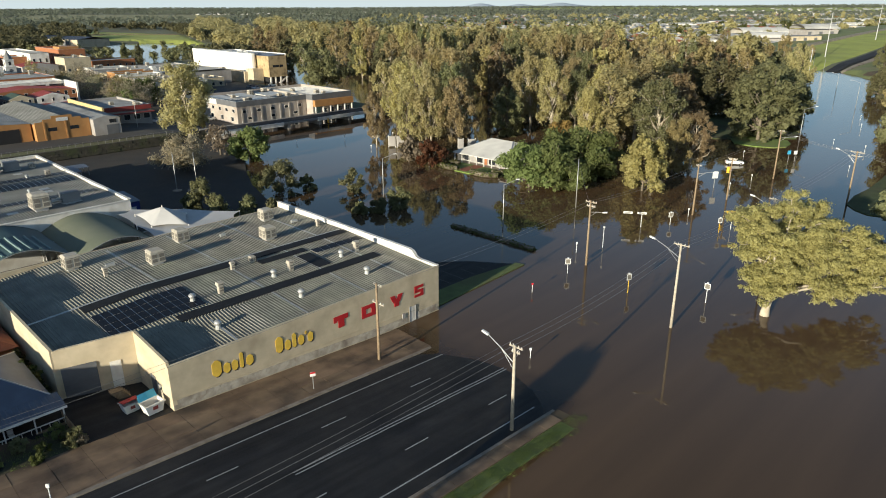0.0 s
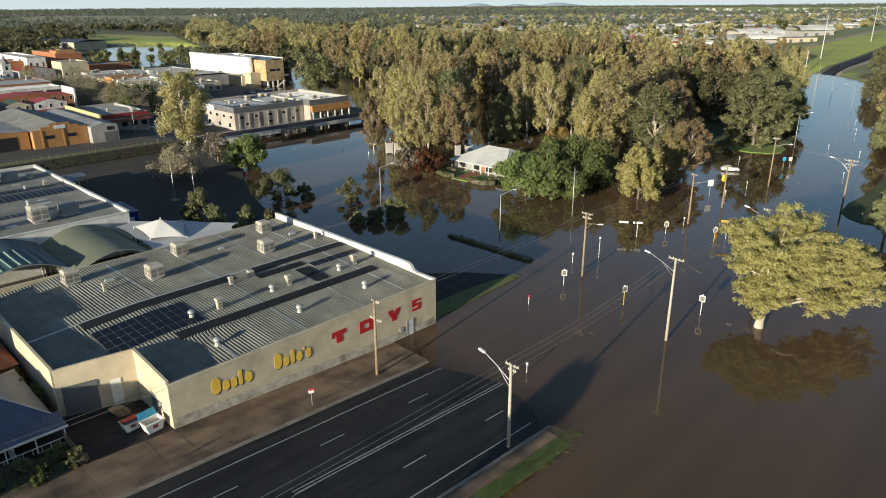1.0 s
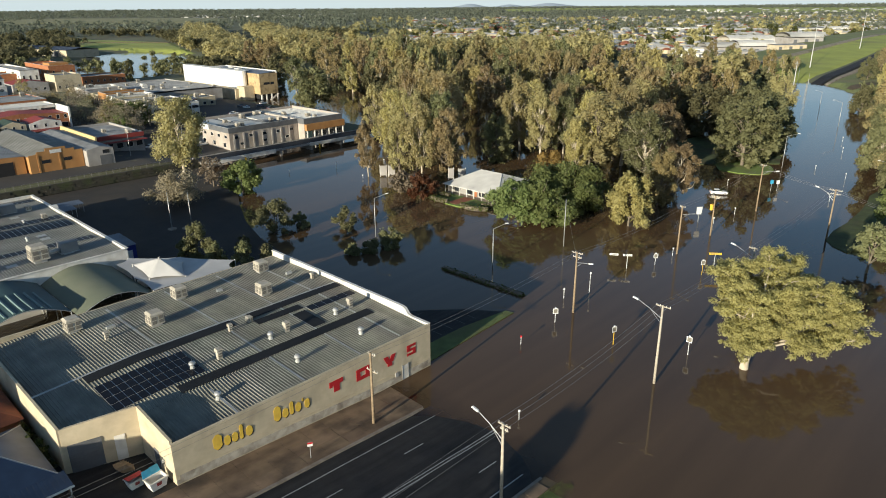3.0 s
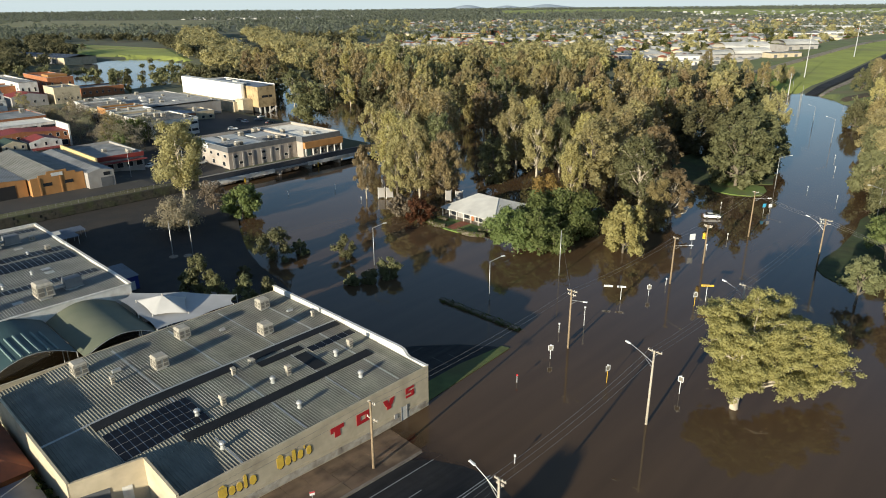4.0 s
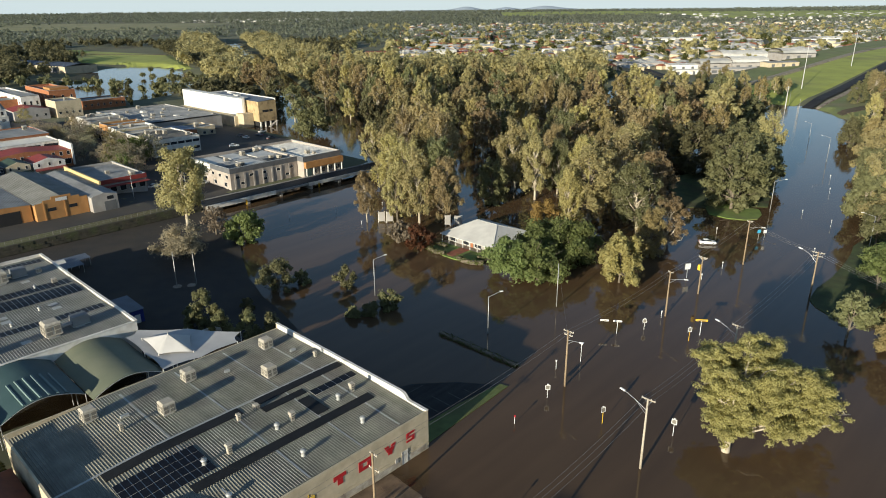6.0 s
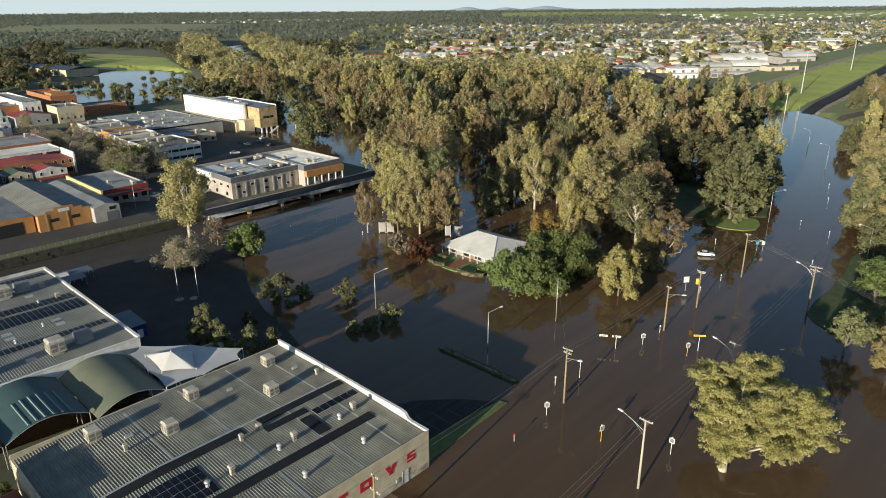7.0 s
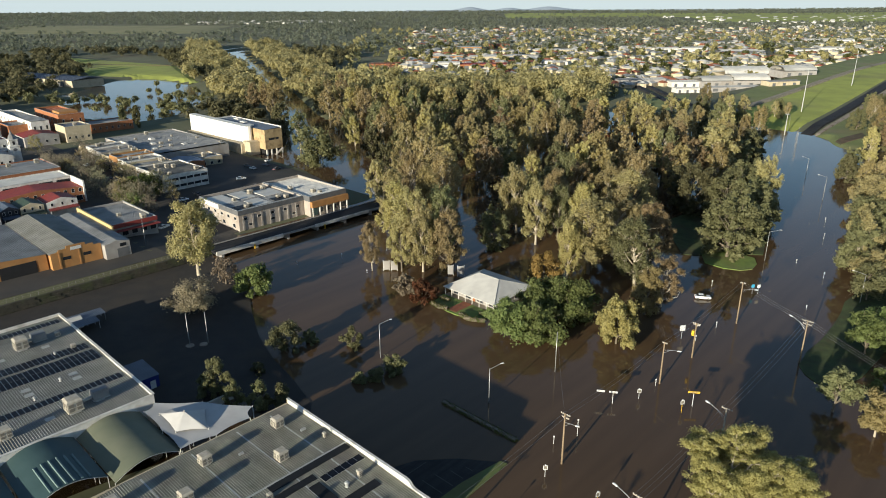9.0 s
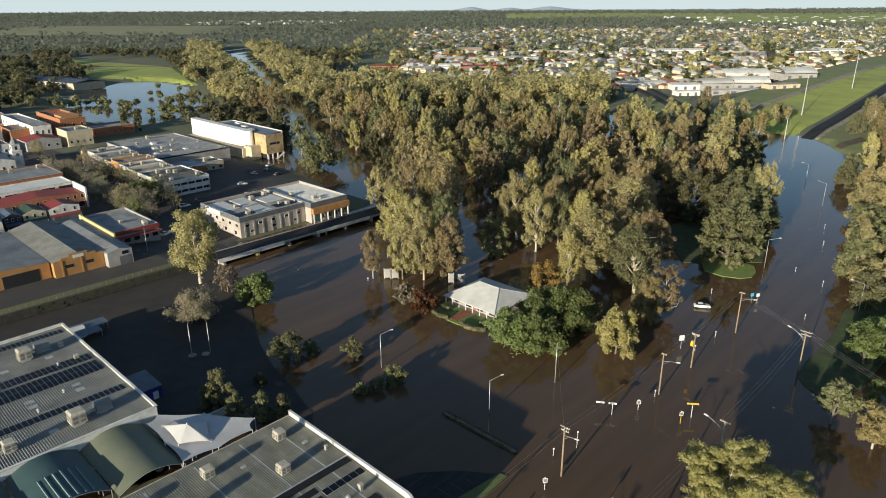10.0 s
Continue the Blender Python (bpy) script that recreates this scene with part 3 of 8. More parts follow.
def tree_meshes(seed, h, spread, bare, leaves, size, count, bark, leaf, thick=0.35, lean=0.04, droop=0.0, flat=0.75, nclump=16, twigs=2, tufts=4):
    """Trunk with limbs, and a crown of boughs on the limbs' ends, each bough a bunch of leaf tufts. bare: share of the height without leaves."""
    rng = np.random.default_rng(seed)
    mb = MB()
    top = h * (0.62 + 0.08 * rng.random())
    bend = rng.normal(size=2) * lean * h
    pts = [Vector((bend[0] * t * t, bend[1] * t * t, -1.2 + (top + 1.2) * t)) for t in np.linspace(0, 1, 6)]
    mb.tube(pts, [thick * (1.25, 0.95, 0.8, 0.66, 0.5, 0.32)[i] for i in range(6)], 7, False)
    clumps = []
    shrink = (16 / max(16, nclump)) ** 0.45
    for k in range(nclump):
        az = k * 2.399 + rng.uniform(-0.5, 0.5)
        lev = (k + 0.5) / nclump
        zc = h * (bare + (1 - bare) * (0.12 + 0.8 * lev)) + rng.normal() * 0.03 * h
        env = math.sin(math.pi * min(1, 0.22 + 0.72 * lev)) ** 0.7
        rr = spread * env * rng.uniform(0.35, 0.9)
        c = np.array([bend[0] * 0.8 + rr * math.cos(az), bend[1] * 0.8 + rr * math.sin(az), zc])
        cr = spread * rng.uniform(0.24, 0.46) * shrink
        n_leaf = count / nclump * (cr / (0.36 * spread * shrink)) ** 2
        for _ in range(tufts):
            d = rng.normal(size=3)
            d *= rng.uniform(0.35, 0.8) / np.linalg.norm(d)
            tr = cr * rng.uniform(0.42, 0.72)
            tall = flat * (1 + droop) * rng.uniform(0.9, 1.3)
            clumps.append((c + d * cr * np.array([1, 1, flat * 1.1]), (tr, tr, tr * tall), max(3, int(n_leaf / tufts))))
        t0 = np.clip((zc - 0.22 * h - rr * 0.5) / top, 0.3, 0.97)
        root = Vector((bend[0] * t0 * t0, bend[1] * t0 * t0, top * t0))
        end = Vector(c)
        mid = root.lerp(end, 0.5) + Vector((rng.normal() * 0.05 * h, rng.normal() * 0.05 * h, 0.0))
        mb.tube([root, mid, end], [thick * 0.42, thick * 0.27, thick * 0.08], 4, False)
        for _ in range(twigs):
            tip = end + Vector(rng.normal(size=3) * cr * 0.7)
            mb.tube([mid.lerp(end, 0.6), tip], [thick * 0.16, thick * 0.04], 3, False)
    return mb.mesh("trunk", bark, True), leaf_cloud(clumps, size, rng, "crown", leaf)


def plant(name, meshes, m, label, category="tree", group=""):
    ob = thing(name, m, label, category, group)
    part("trunk", meshes[0], None, ob)
    part("crown", meshes[1], None, ob)
    return ob


GUM_LEAF = ("gum", "gumyellow", "gum", "gumbrown", "gumyellow", "gum", "gumbrown", "gumolive")
GUMS = [tree_meshes(11 + k, 24, 5.9 + 0.35 * (k % 4), 0.04 + 0.035 * (k % 4), 0, 0.26, 10500, M["palebark" if k % 2 else "bark"], M[GUM_LEAF[k]], 0.42, nclump=30 + 3 * (k % 4), flat=(1.1, 1.45, 1.25)[k % 3]) for k in range(8)]
FAR_GUMS = [tree_meshes(11 + k, 24, 5.9 + 0.35 * (k % 4), 0.04 + 0.035 * (k % 4), 0, 0.47, 3000, M["palebark" if k % 2 else "bark"], M[GUM_LEAF[k]], 0.42, nclump=30 + 3 * (k % 4), flat=(1.1, 1.45, 1.25)[k % 3], twigs=0, tufts=3) for k in range(8)]
DARKS = [tree_meshes(31 + k, 18, 7.4, -0.06, 0, 0.34, 8200, M["bark"], M["gumdark"], 0.4, nclump=32, flat=0.95, twigs=0) for k in range(2)]
FAR_DARKS = [tree_meshes(31 + k, 18, 7.4, -0.06, 0, 0.52, 3300, M["bark"], M["gumdark"], 0.4, nclump=32, flat=0.95, twigs=0, tufts=3) for k in range(2)]
GUM_PROTO = [plant("gum_tree", g, pose(0, 0, -500), "tall olive-leaved gum tree standing in flood water", group="gum trees of the flooded park") for g in GUMS]
FAR_PROTO = [plant("gum_tree", g, pose(0, 0, -500), "tall olive-leaved gum tree standing in flood water", group="gum trees of the flooded park") for g in FAR_GUMS]
DARK_PROTO = [plant("park_tree", g, pose(0, 0, -500), "dense dark green tree standing in flood water", group="dark trees of the flooded park") for g in DARKS]
FAR_DARK_PROTO = [plant("park_tree", g, pose(0, 0, -500), "dense dark green tree standing in flood water", group="dark trees of the flooded park") for g in FAR_DARKS]


def put_tree(proto, x, y, scale=1.0, z=None, turn=0.0, sz=1.0):
    if z is None:
        z = float(ground_z(x, y))
    return copy_thing(proto, pose(x, y, max(z, -1.0), 0, 0, turn) @ Matrix.Diagonal((scale, scale, scale * sz, 1)))


def scatter(poly, gap, rng, keep=None, limit=400):
    """Points in a polygon with a least distance from one another."""
    poly = np.array(poly)
    lo, hi = poly.min(0), poly.max(0)
    out = []
    for _ in range(limit * 40):
        p = rng.uniform(lo, hi)
        inside = False
        for (ax, ay), (bx, by) in zip(poly, np.roll(poly, -1, 0)):
            if (ay > p[1]) != (by > p[1]) and p[0] < (bx - ax) * (p[1] - ay) / (by - ay) + ax:
                inside = not inside
        if inside and all((p[0] - q[0]) ** 2 + (p[1] - q[1]) ** 2 > gap * gap for q in out) and (keep is None or keep(*p)):
            out.append(tuple(p))
            if len(out) >= limit:
                break
    return out



# ---------- named trees ----------
def single(name, x, y, z, seed, h, spread, bare, size, count, bark, leaf, label, thick=0.3, nclump=14, flat=0.75, lean=0.04, turn=0.0, group=""):
    return plant(name, tree_meshes(seed, h, spread, bare, 0, size, count, M[bark], M[leaf], thick, nclump=nclump, flat=flat, lean=lean), pose(x, y, z, 0, 0, turn), label, group=group)


def spreading_gum():
    """The big leaning gum by the road: forked pale limbs that branch twice and carry leaf tufts, wide towards one side."""
    rng = np.random.default_rng(21)
    t = thing("spreading_gum", pose(44.3, 83.1, 0), "big pale-limbed spreading gum tree standing in flood water", "tree")
    mb = MB()
    mb.tube([(0, 0, -1.2), (0.05, 0, 0.6), (0.25, 0.1, 1.8), (0.7, 0.25, 3.0)], [0.74, 0.6, 0.5, 0.46], 12)
    clumps = []
    fork = Vector((0.7, 0.25, 2.8))

    def tuft(c, lo, hi):
        if c[2] < 2.2:
            return
        r = rng.uniform(lo, hi)
        clumps.append((np.array(c), (r * 1.2, r * 1.2, r * 0.72), int(300 * r * r) + 12))

    for ex, ey, ez in ((-1.2, 1.4, 5.4), (-0.9, 5.6, 9.0), (0.6, 11.0, 11.2), (2.8, 13.2, 11.6), (7.0, 12.6, 11.4), (5.8, 8.0, 12.8), (6.0, 4.0, 12.0), (11.4, 9.8, 11.0), (16.0, 8.0, 8.8), (18.4, 4.2, 6.6), (15.2, 0.2, 4.4), (9.8, -1.2, 3.8), (12.0, 3.6, 10.2), (1.8, 3.4, 10.6), (8.6, 2.6, 8.2), (18.6, 1.2, 5.0), (2.0, 8.4, 10.8), (14.2, 4.0, 8.2), (-0.8, -0.4, 4.2), (4.6, -0.6, 6.4)):
        end = Vector((ex, ey, ez))
        reach = (end - fork).length
        path = [fork]
        for q in (0.3, 0.62, 1.0):
            path.append(fork.lerp(end, q) + Vector(rng.normal(size=3) * 0.35) + Vector((0, 0, 0.9 * math.sin(math.pi * q))))
        mb.tube(path, [0.27, 0.2, 0.14, 0.06], 7, False)
        for k in range(9):
            q = 0.46 + 0.54 * (k + rng.random()) / 9
            i = min(2, int(q * 3))
            root = path[i].lerp(path[i + 1], q * 3 - i)
            d = Vector(rng.normal(size=3))
            d.z = d.z * 0.5 + 0.12
            d = (d.normalized() + (end - fork).normalized() * 0.55).normalized()
            tip = root + d * rng.uniform(1.6, 3.4) * min(1.0, reach / 9 + 0.3)
            bend = root.lerp(tip, 0.55) + Vector((0, 0, 0.3))
            mb.tube([root, bend, tip], [0.09, 0.06, 0.025], 5, False)
            for _ in range(4):
                e = bend.lerp(tip, rng.uniform(0.2, 1.0)) + Vector(rng.normal(size=3) * np.array([0.8, 0.8, 0.45]))
                mb.tube([bend, e], [0.03, 0.012], 3, False)
                tuft(e, 0.42, 0.86)
                if rng.random() < 0.75:
                    tuft(e + Vector(rng.normal(size=3) * 0.6) - Vector((0, 0, 0.5)), 0.28, 0.6)
            tuft(tip, 0.5, 0.9)
    part("trunk", mb, M["palebark"], t, "pale smooth forked trunk and limbs", soft=True)
    part("crown", leaf_cloud(clumps, 0.125, rng, "crown", M["gumhero"], 0.35), None, t, "sunlit olive leaf sprays")
    return t


M["verdant"] = leaf_mat("fresh_grass_blades", (0.19, 0.25, 0.07), (0.14, 0.185, 0.052))
M["rustgold"] = leaf_mat("rusty_gold_leaves", (0.33, 0.21, 0.075), (0.26, 0.165, 0.06))
M["gumhero"] = leaf_mat("sunlit_gum_leaves", (0.5, 0.47, 0.185), (0.42, 0.395, 0.157))
spreading_gum()
LUSH = "dense lush green tree standing in flood water"
single("camphor_tree", 20.3, 152.0, -0.5, 61, 10.5, 7.2, 0.02, 0.3, 10500, "bark", "lush", LUSH, 0.4, 18)
single("camphor_tree", 26.3, 150.5, -0.5, 62, 10.0, 6.8, 0.02, 0.3, 9000, "bark", "lush", LUSH, 0.4, 18)
single("camphor_tree", 33.0, 162.0, -0.5, 63, 11.5, 7.6, 0.02, 0.3, 10500, "bark", "lush", LUSH, 0.4, 18)
single("camphor_tree", 38.6, 163.5, -0.5, 64, 10.5, 6.2, 0.02, 0.3, 8500, "bark", "lush", LUSH, 0.4, 16)
single("camphor_tree", 27.5, 160.5, -0.5, 65, 11.0, 6.4, 0.02, 0.3, 8500, "bark", "lush", LUSH, 0.4, 16)
single("golden_tree", 45.6, 148.0, -0.6, 66, 12.6, 6.0, 0.0, 0.28, 12500, "bark", "golden", "golden-olive tree standing in flood water", 0.3, 26, 1.0)
single("rust_tree", 33.6, 187.5, -0.5, 67, 10.0, 5.4, 0.0, 0.3, 6500, "bark", "rustgold", "round rusty-gold tree behind the cottage", 0.3, 14)
single("rust_tree", -3.4, 172.5, -0.5, 68, 7.0, 4.2, 0.05, 0.4, 1800, "bark", "rust", "dark rust-red tree beside the cottage lawn", 0.25, 12)
single("rust_tree", -9.0, 178.5, -0.5, 69, 6.5, 3.8, 0.1, 0.4, 1300, "bark", "bare", "thin brown-leaved tree beside the cottage", 0.25, 12)
single("car_park_gum", -73.0, 193.5, 2.0, 70, 23.5, 8.6, 0.1, 0.3, 13000, "palebark", "gum", "tall gum tree above the retaining wall", 0.5, 22, 1.0)
single("bare_tree", -66.5, 168.5, -0.6, 71, 9.0, 7.0, 0.2, 0.2, 6500, "bark", "bare", "nearly leafless reddish tree in the flooded car park", 0.3, 16)
single("bare_tree", -63.0, 188.0, 0.0, 72, 9.0, 4.6, 0.1, 0.3, 1100, "bark", "bare", "nearly leafless reddish tree in the flooded car park", 0.3, 14)
single("dark_tree", -52.5, 180.0, -0.6, 73, 9.5, 5.6, 0.02, 0.36, 5600, "bark", "lush", "dark green round tree in the flooded car park", 0.35, 14)
for k, (x, y, h, r, leaf) in enumerate(((-47.6, 127.6, 8.0, 3.0, "gumolive"), (-49.6, 126.0, 5.4, 2.4, "gumolive"), (-41.8, 121.6, 6.4, 2.4, "gumolive"), (-36.6, 120.8, 6.4, 2.5, "gumolive"), (-32.4, 121.2, 5.8, 2.1, "gumolive"), (-36.0, 145.3, 7.2, 4.5, "gumolive"), (-40.6, 135.8, 2.8, 1.6, "gumdark"), (-20.5, 147.5, 5.2, 2.8, "gumdark"), (-9.2, 135.2, 3.6, 3.0, "gumdark"), (-13.0, 132.0, 2.6, 2.0, "gumdark"), (-16.8, 131.4, 2.0, 1.7, "gumdark"), (-31.0, 150.0, 3.4, 2.0, "gumolive"))):
    single("car_park_tree", x, y, -0.7, 90 + k, h + 0.8, r, 0.03, 0.2, 4200 if r < 4 else 7000, "bark", leaf, "rounded small tree in the flooded car park", 0.18, 12, 0.9, group="car park trees")
for k, (x, y, h, r, leaf) in enumerate(((83.0, 117.5, 10.5, 4.4, "gumolive"), (86.6, 109.0, 8.5, 4.2, "gumyellow"), (93.0, 104.0, 10.5, 5.0, "gum"), (104.5, 141.5, 10.0, 5.4, "lush"), (111.0, 146.0, 10.5, 5.4, "lush"), (99.0, 120.5, 9.0, 4.6, "lush"), (110.0, 130.0, 10.0, 5.0, "gumolive"), (119.0, 140.0, 11.0, 5.6, "gumolive"), (123.5, 172.0, 11.5, 6.0, "gumolive"), (131.0, 189.0, 16.0, 7.0, "gumolive"), (128.0, 180.0, 13.0, 6.0, "gum"), (163.0, 239.0, 20.0, 10.5, "gum"), (152.0, 222.0, 16.0, 8.0, "gumolive"), (146.0, 207.0, 15.0, 7.0, "gumolive"))):
    big = r > 6
    single("bank_tree", x, y, -0.4, 120 + k, h + 0.4, r, 0.12 if big else 0.2, 0.34 if big else 0.26, 7500 if big else 5000, "palebark" if k in (1, 9) else "bark", leaf, "leaning tree on the flooded river bank", 0.26, 20 if big else 14, 0.8, 0.08, group="river bank trees")
for k, (x, y, h, r) in enumerate(((-126, 266, 9, 5), (-143, 276, 9, 6), (-152, 291, 9, 6), (-119, 258, 7, 4), (-160, 310, 9, 6), (-170, 330, 9, 6), (-182, 352, 9, 6), (-196, 372, 9, 6), (-111, 252, 7, 3.5))):
    single("street_tree", x, y, 2.6, 140 + k, h, r, 0.12, 0.24 if k in (0, 3) else 0.14, 1700, "bark", "lush" if k in (0, 3) else "bare", "bushy green street tree" if k in (0, 3) else "leafless brown street tree", 0.22, 13, group="street trees")
STREET = [tree_meshes(230 + k, 9, 5.0, 0.12, 0, (0.15, 0.15, 0.15, 0.24)[k], (1300, 1000, 1600, 1700)[k], M["paletwig"], M[("bare", "bare", "bareolive", "gum")[k]], 0.22, nclump=14) for k in range(4)]
STREET_PROTO = [plant("street_tree", g, pose(0, 0, -500), ("leafless brown street tree", "leafless brown street tree", "olive street tree between shops", "green street tree between shops")[k] + " in town", group="street trees") for k, g in enumerate(STREET)]
strng = np.random.default_rng(9)
for k in range(50):
    u = (80 + 16 * (k % 2)) if k < 34 else strng.uniform(-20, 190)
    v = 206 + 6.5 * (k // 2) if k < 34 else strng.choice([206.5, 211, 298, 312, 352, 372, 384, 470, 490])
    if k >= 34 and 94 < u < 165 and v < 350:
        u = 84.0
    q = W(u + strng.normal() * 1.2, v + strng.normal() * 1.5)
    put_tree(STREET_PROTO[strng.choice(4, p=(0.3, 0.25, 0.25, 0.2))], q.x, q.y, strng.uniform(0.7, 1.25), z=2.4, turn=strng.uniform(0, 360))
single("dark_tree", -60.0, 345.0, 0.0, 160, 17, 14, 0.05, 0.6, 6500, "bark", "gumdark", "broad dark green tree beside the theatre", 0.5, 20)

for k, (u, v, h, r, leaf) in enumerate(((-10, 2.6, 1.6, 0.9, "lush"), (-11.6, 1.1, 1.1, 0.8, "hedge"), (-13.2, 2.8, 1.4, 0.9, "gumdark"), (-9.6, 0.3, 0.8, 0.8, "gumdark"), (-15.4, 1.6, 1.2, 0.9, "lush"), (-17.2, 2.4, 1.5, 0.9, "hedge"), (-9.0, 1.2, 1.2, 0.9, "gumdark"), (-19.0, 1.2, 1.2, 0.8, "lush"), (-12.4, 0.0, 0.8, 0.7, "hedge"), (-9.0, 13.0, 2.6, 1.5, "hedge"), (-9.4, 16.2, 2.8, 1.5, "lush"), (-9.0, 19.4, 2.4, 1.4, "hedge"), (-9.6, 36.0, 3.0, 1.6, "hedge"), (-8.6, 0.2, 0.7, 0.6, "bare"))):
    q = W(u, v)
    single("garden_shrub", q.x, q.y, float(street_z(u)) + 0.1, 300 + k, h, r, 0.05, 0.14, 700, "bark", leaf, "low garden shrub beside the cottage", 0.06, 9, group="garden shrubs")

single("street_tree", -123.9, 278.7, 2.2, 331, 10, 7.5, 0.1, 0.35, 3400, "bark", "hedge", "bushy bright green street tree", 0.25, 16, group="street trees")
for k, (x, y) in enumerate(((-205.7, 450.1), (-196.2, 449.8))):
    single("cypress", x, y, 1.5, 335 + k, 15, 3.0, 0.02, 0.45, 1800, "bark", "gumdark", "dark pointed cypress behind the arcade", 0.3, 14, 2.2, group="cypresses")

grng = np.random.default_rng(77)
tufts = []
for _ in range(900):
    u = grng.uniform(-24, 30.4)
    v = -28.75 + grng.normal() * 0.55
    if v > -28.0 and grng.random() < 0.8:
        continue
    v = max(v, -30.0)
    p = W(u, v, max(float(street_z(u)) + 0.06, 0.02))
    tufts.append(((p.x, p.y, p.z - 0.04), (0.45, 0.45, 0.03), 40))
for _ in range(260):
    u, v = grng.uniform(-23, -8.6), grng.uniform(-0.1, 4.6)
    p = W(u, v, float(street_z(u)) + 0.22)
    tufts.append(((p.x, p.y, p.z - 0.05), (0.4, 0.4, 0.06), 18))
tagged(new("grass_tufts", leaf_cloud(tufts, 0.038, grng, "grass_tufts", M["verdant"], 0.6, -0.6)), "tufts of green grass along the verge", "grass", kind="stuff")

# ---------- a tree added behind the viewpoint, unseen, to drop a shadow on the road ----------
for k, (u, v, h, r) in enumerate(((-32, -33.5, 11.0, 2.6),)):
    q = W(u, v)
    single("roadside_gum", q.x, q.y, float(street_z(u)), 180 + k, h, r, 0.82, 0.4, 2400, "bark", "gum", "gum tree added behind the viewpoint to shade the road", 0.35, 16, group="roadside gums")

# ---------- the flooded park's gums ----------
trng = np.random.default_rng(4)
PARK = [(-22, 203), (8, 206), (26, 219), (52, 215), (66, 165), (82, 176), (100, 215), (112, 208), (150, 290), (195, 390), (175, 430), (80, 470), (-40, 560), (-120, 640), (-140, 520), (-85, 400), (-45, 320), (-20, 262)]
LANE = [(10, 212), (20, 270), (60, 330), (100, 372)]


FRONT_GUMS = (
    (-19.5, 198.0, 0.74, 0.7), (-10.0, 197.0, 0.84, 0.85), (-3.2, 196.5, 1.0, 0.9), (5.0, 195.0, 0.92, 1.0), (-14.0, 222.0, 1.05, 1.0), (-5.0, 210.0, 1.05, 1.0), (3.0, 216.0, 1.0, 1.0), (-2.0, 236.0, 1.05, 1.0), (5.0, 254.0, 1.1, 1.05), (-16.5, 243.0, 1.0, 1.0),
    (36.0, 221.0, 1.0, 0.95), (45.5, 241.0, 1.0, 1.0), (41.5, 191.0, 0.84, 0.8), (48.5, 193.5, 1.05, 1.4), (60.5, 184.5, 0.92, 1.35), (57.5, 164.5, 0.62, 1.25), (63.5, 169.0, 0.66, 1.15), (71.0, 229.0, 1.12, 1.2), (60.0, 209.0, 1.05, 1.2), (69.0, 201.0, 0.94, 1.1), (53.0, 222.0, 1.0, 0.95),
    (83.0, 274.0, 1.0, 1.05), (54.0, 266.0, 1.0, 1.0), (64.0, 288.0, 1.0, 1.0), (23.5, 292.0, 1.05, 1.0), (36.0, 314.0, 1.05, 1.0), (128.0, 299.0, 1.25, 1.3), (119.0, 322.0, 1.05, 1.1), (139.0, 312.0, 1.1, 1.1))
FRONT_DARKS = ((98.0, 207.0, 1.22, 1.18), (106.5, 214.0, 1.12, 1.1), (111.0, 226.0, 1.2, 1.15), (103.5, 259.0, 1.2, 1.3), (114.0, 248.0, 1.1, 1.2), (126.0, 262.0, 1.15, 1.15), (120.0, 238.0, 1.1, 1.1))
SHADY_LAWN = [(80, 188), (86, 215), (99, 245)]


def park_keep(x, y):
    x_, y_ = np.array(x), np.array(y)
    if seg_dist(x_, y_, LANE) < 8 or seg_dist(x_, y_, RIVER) < 14 or seg_dist(x_, y_, SHADY_LAWN) < 14:
        return False
    if seg_dist(x_, y_, [(-62, 300), (-20, 292)]) < 17:
        return False
    return all((x - q[0]) ** 2 + (y - q[1]) ** 2 > (9.5 * q[3]) ** 2 for q in FRONT_GUMS + FRONT_DARKS)


for k, (x, y, sc, wide) in enumerate(FRONT_GUMS):
    put_tree((GUM_PROTO if y < 275 else FAR_PROTO)[(3, 0, 5, 6, 1, 2, 7, 4)[k % 8]], x, y, sc * wide, turn=(k * 77) % 360, sz=1 / wide)
for k, (x, y, sc, wide) in enumerate(FRONT_DARKS):
    put_tree(DARK_PROTO[k % 2], x, y, sc * wide, turn=(k * 101) % 360, sz=1 / wide)
for x, y in scatter(PARK, 10.0, trng, park_keep, 215):
    kind = trng.random()
    proto = (DARK_PROTO if y < 250 else FAR_DARK_PROTO)[trng.integers(2)] if kind < 0.13 else (GUM_PROTO if y < 268 else FAR_PROTO)[trng.integers(8)]
    put_tree(proto, x, y, trng.uniform(0.74, 1.12), turn=trng.uniform(0, 360), sz=trng.uniform(0.88, 1.12))
BANK = [(112, 148), (150, 160), (330, 330), (330, 420), (245, 375), (200, 315), (172, 272), (145, 212), (122, 178)]
for x, y in scatter(BANK, 10.5, trng, None, 70):
    put_tree((GUM_PROTO if y < 250 else FAR_PROTO)[trng.integers(8)] if trng.random() < 0.7 else (DARK_PROTO if y < 250 else FAR_DARK_PROTO)[trng.integers(2)], x, y, trng.uniform(0.7, 0.95), turn=trng.uniform(0, 360))
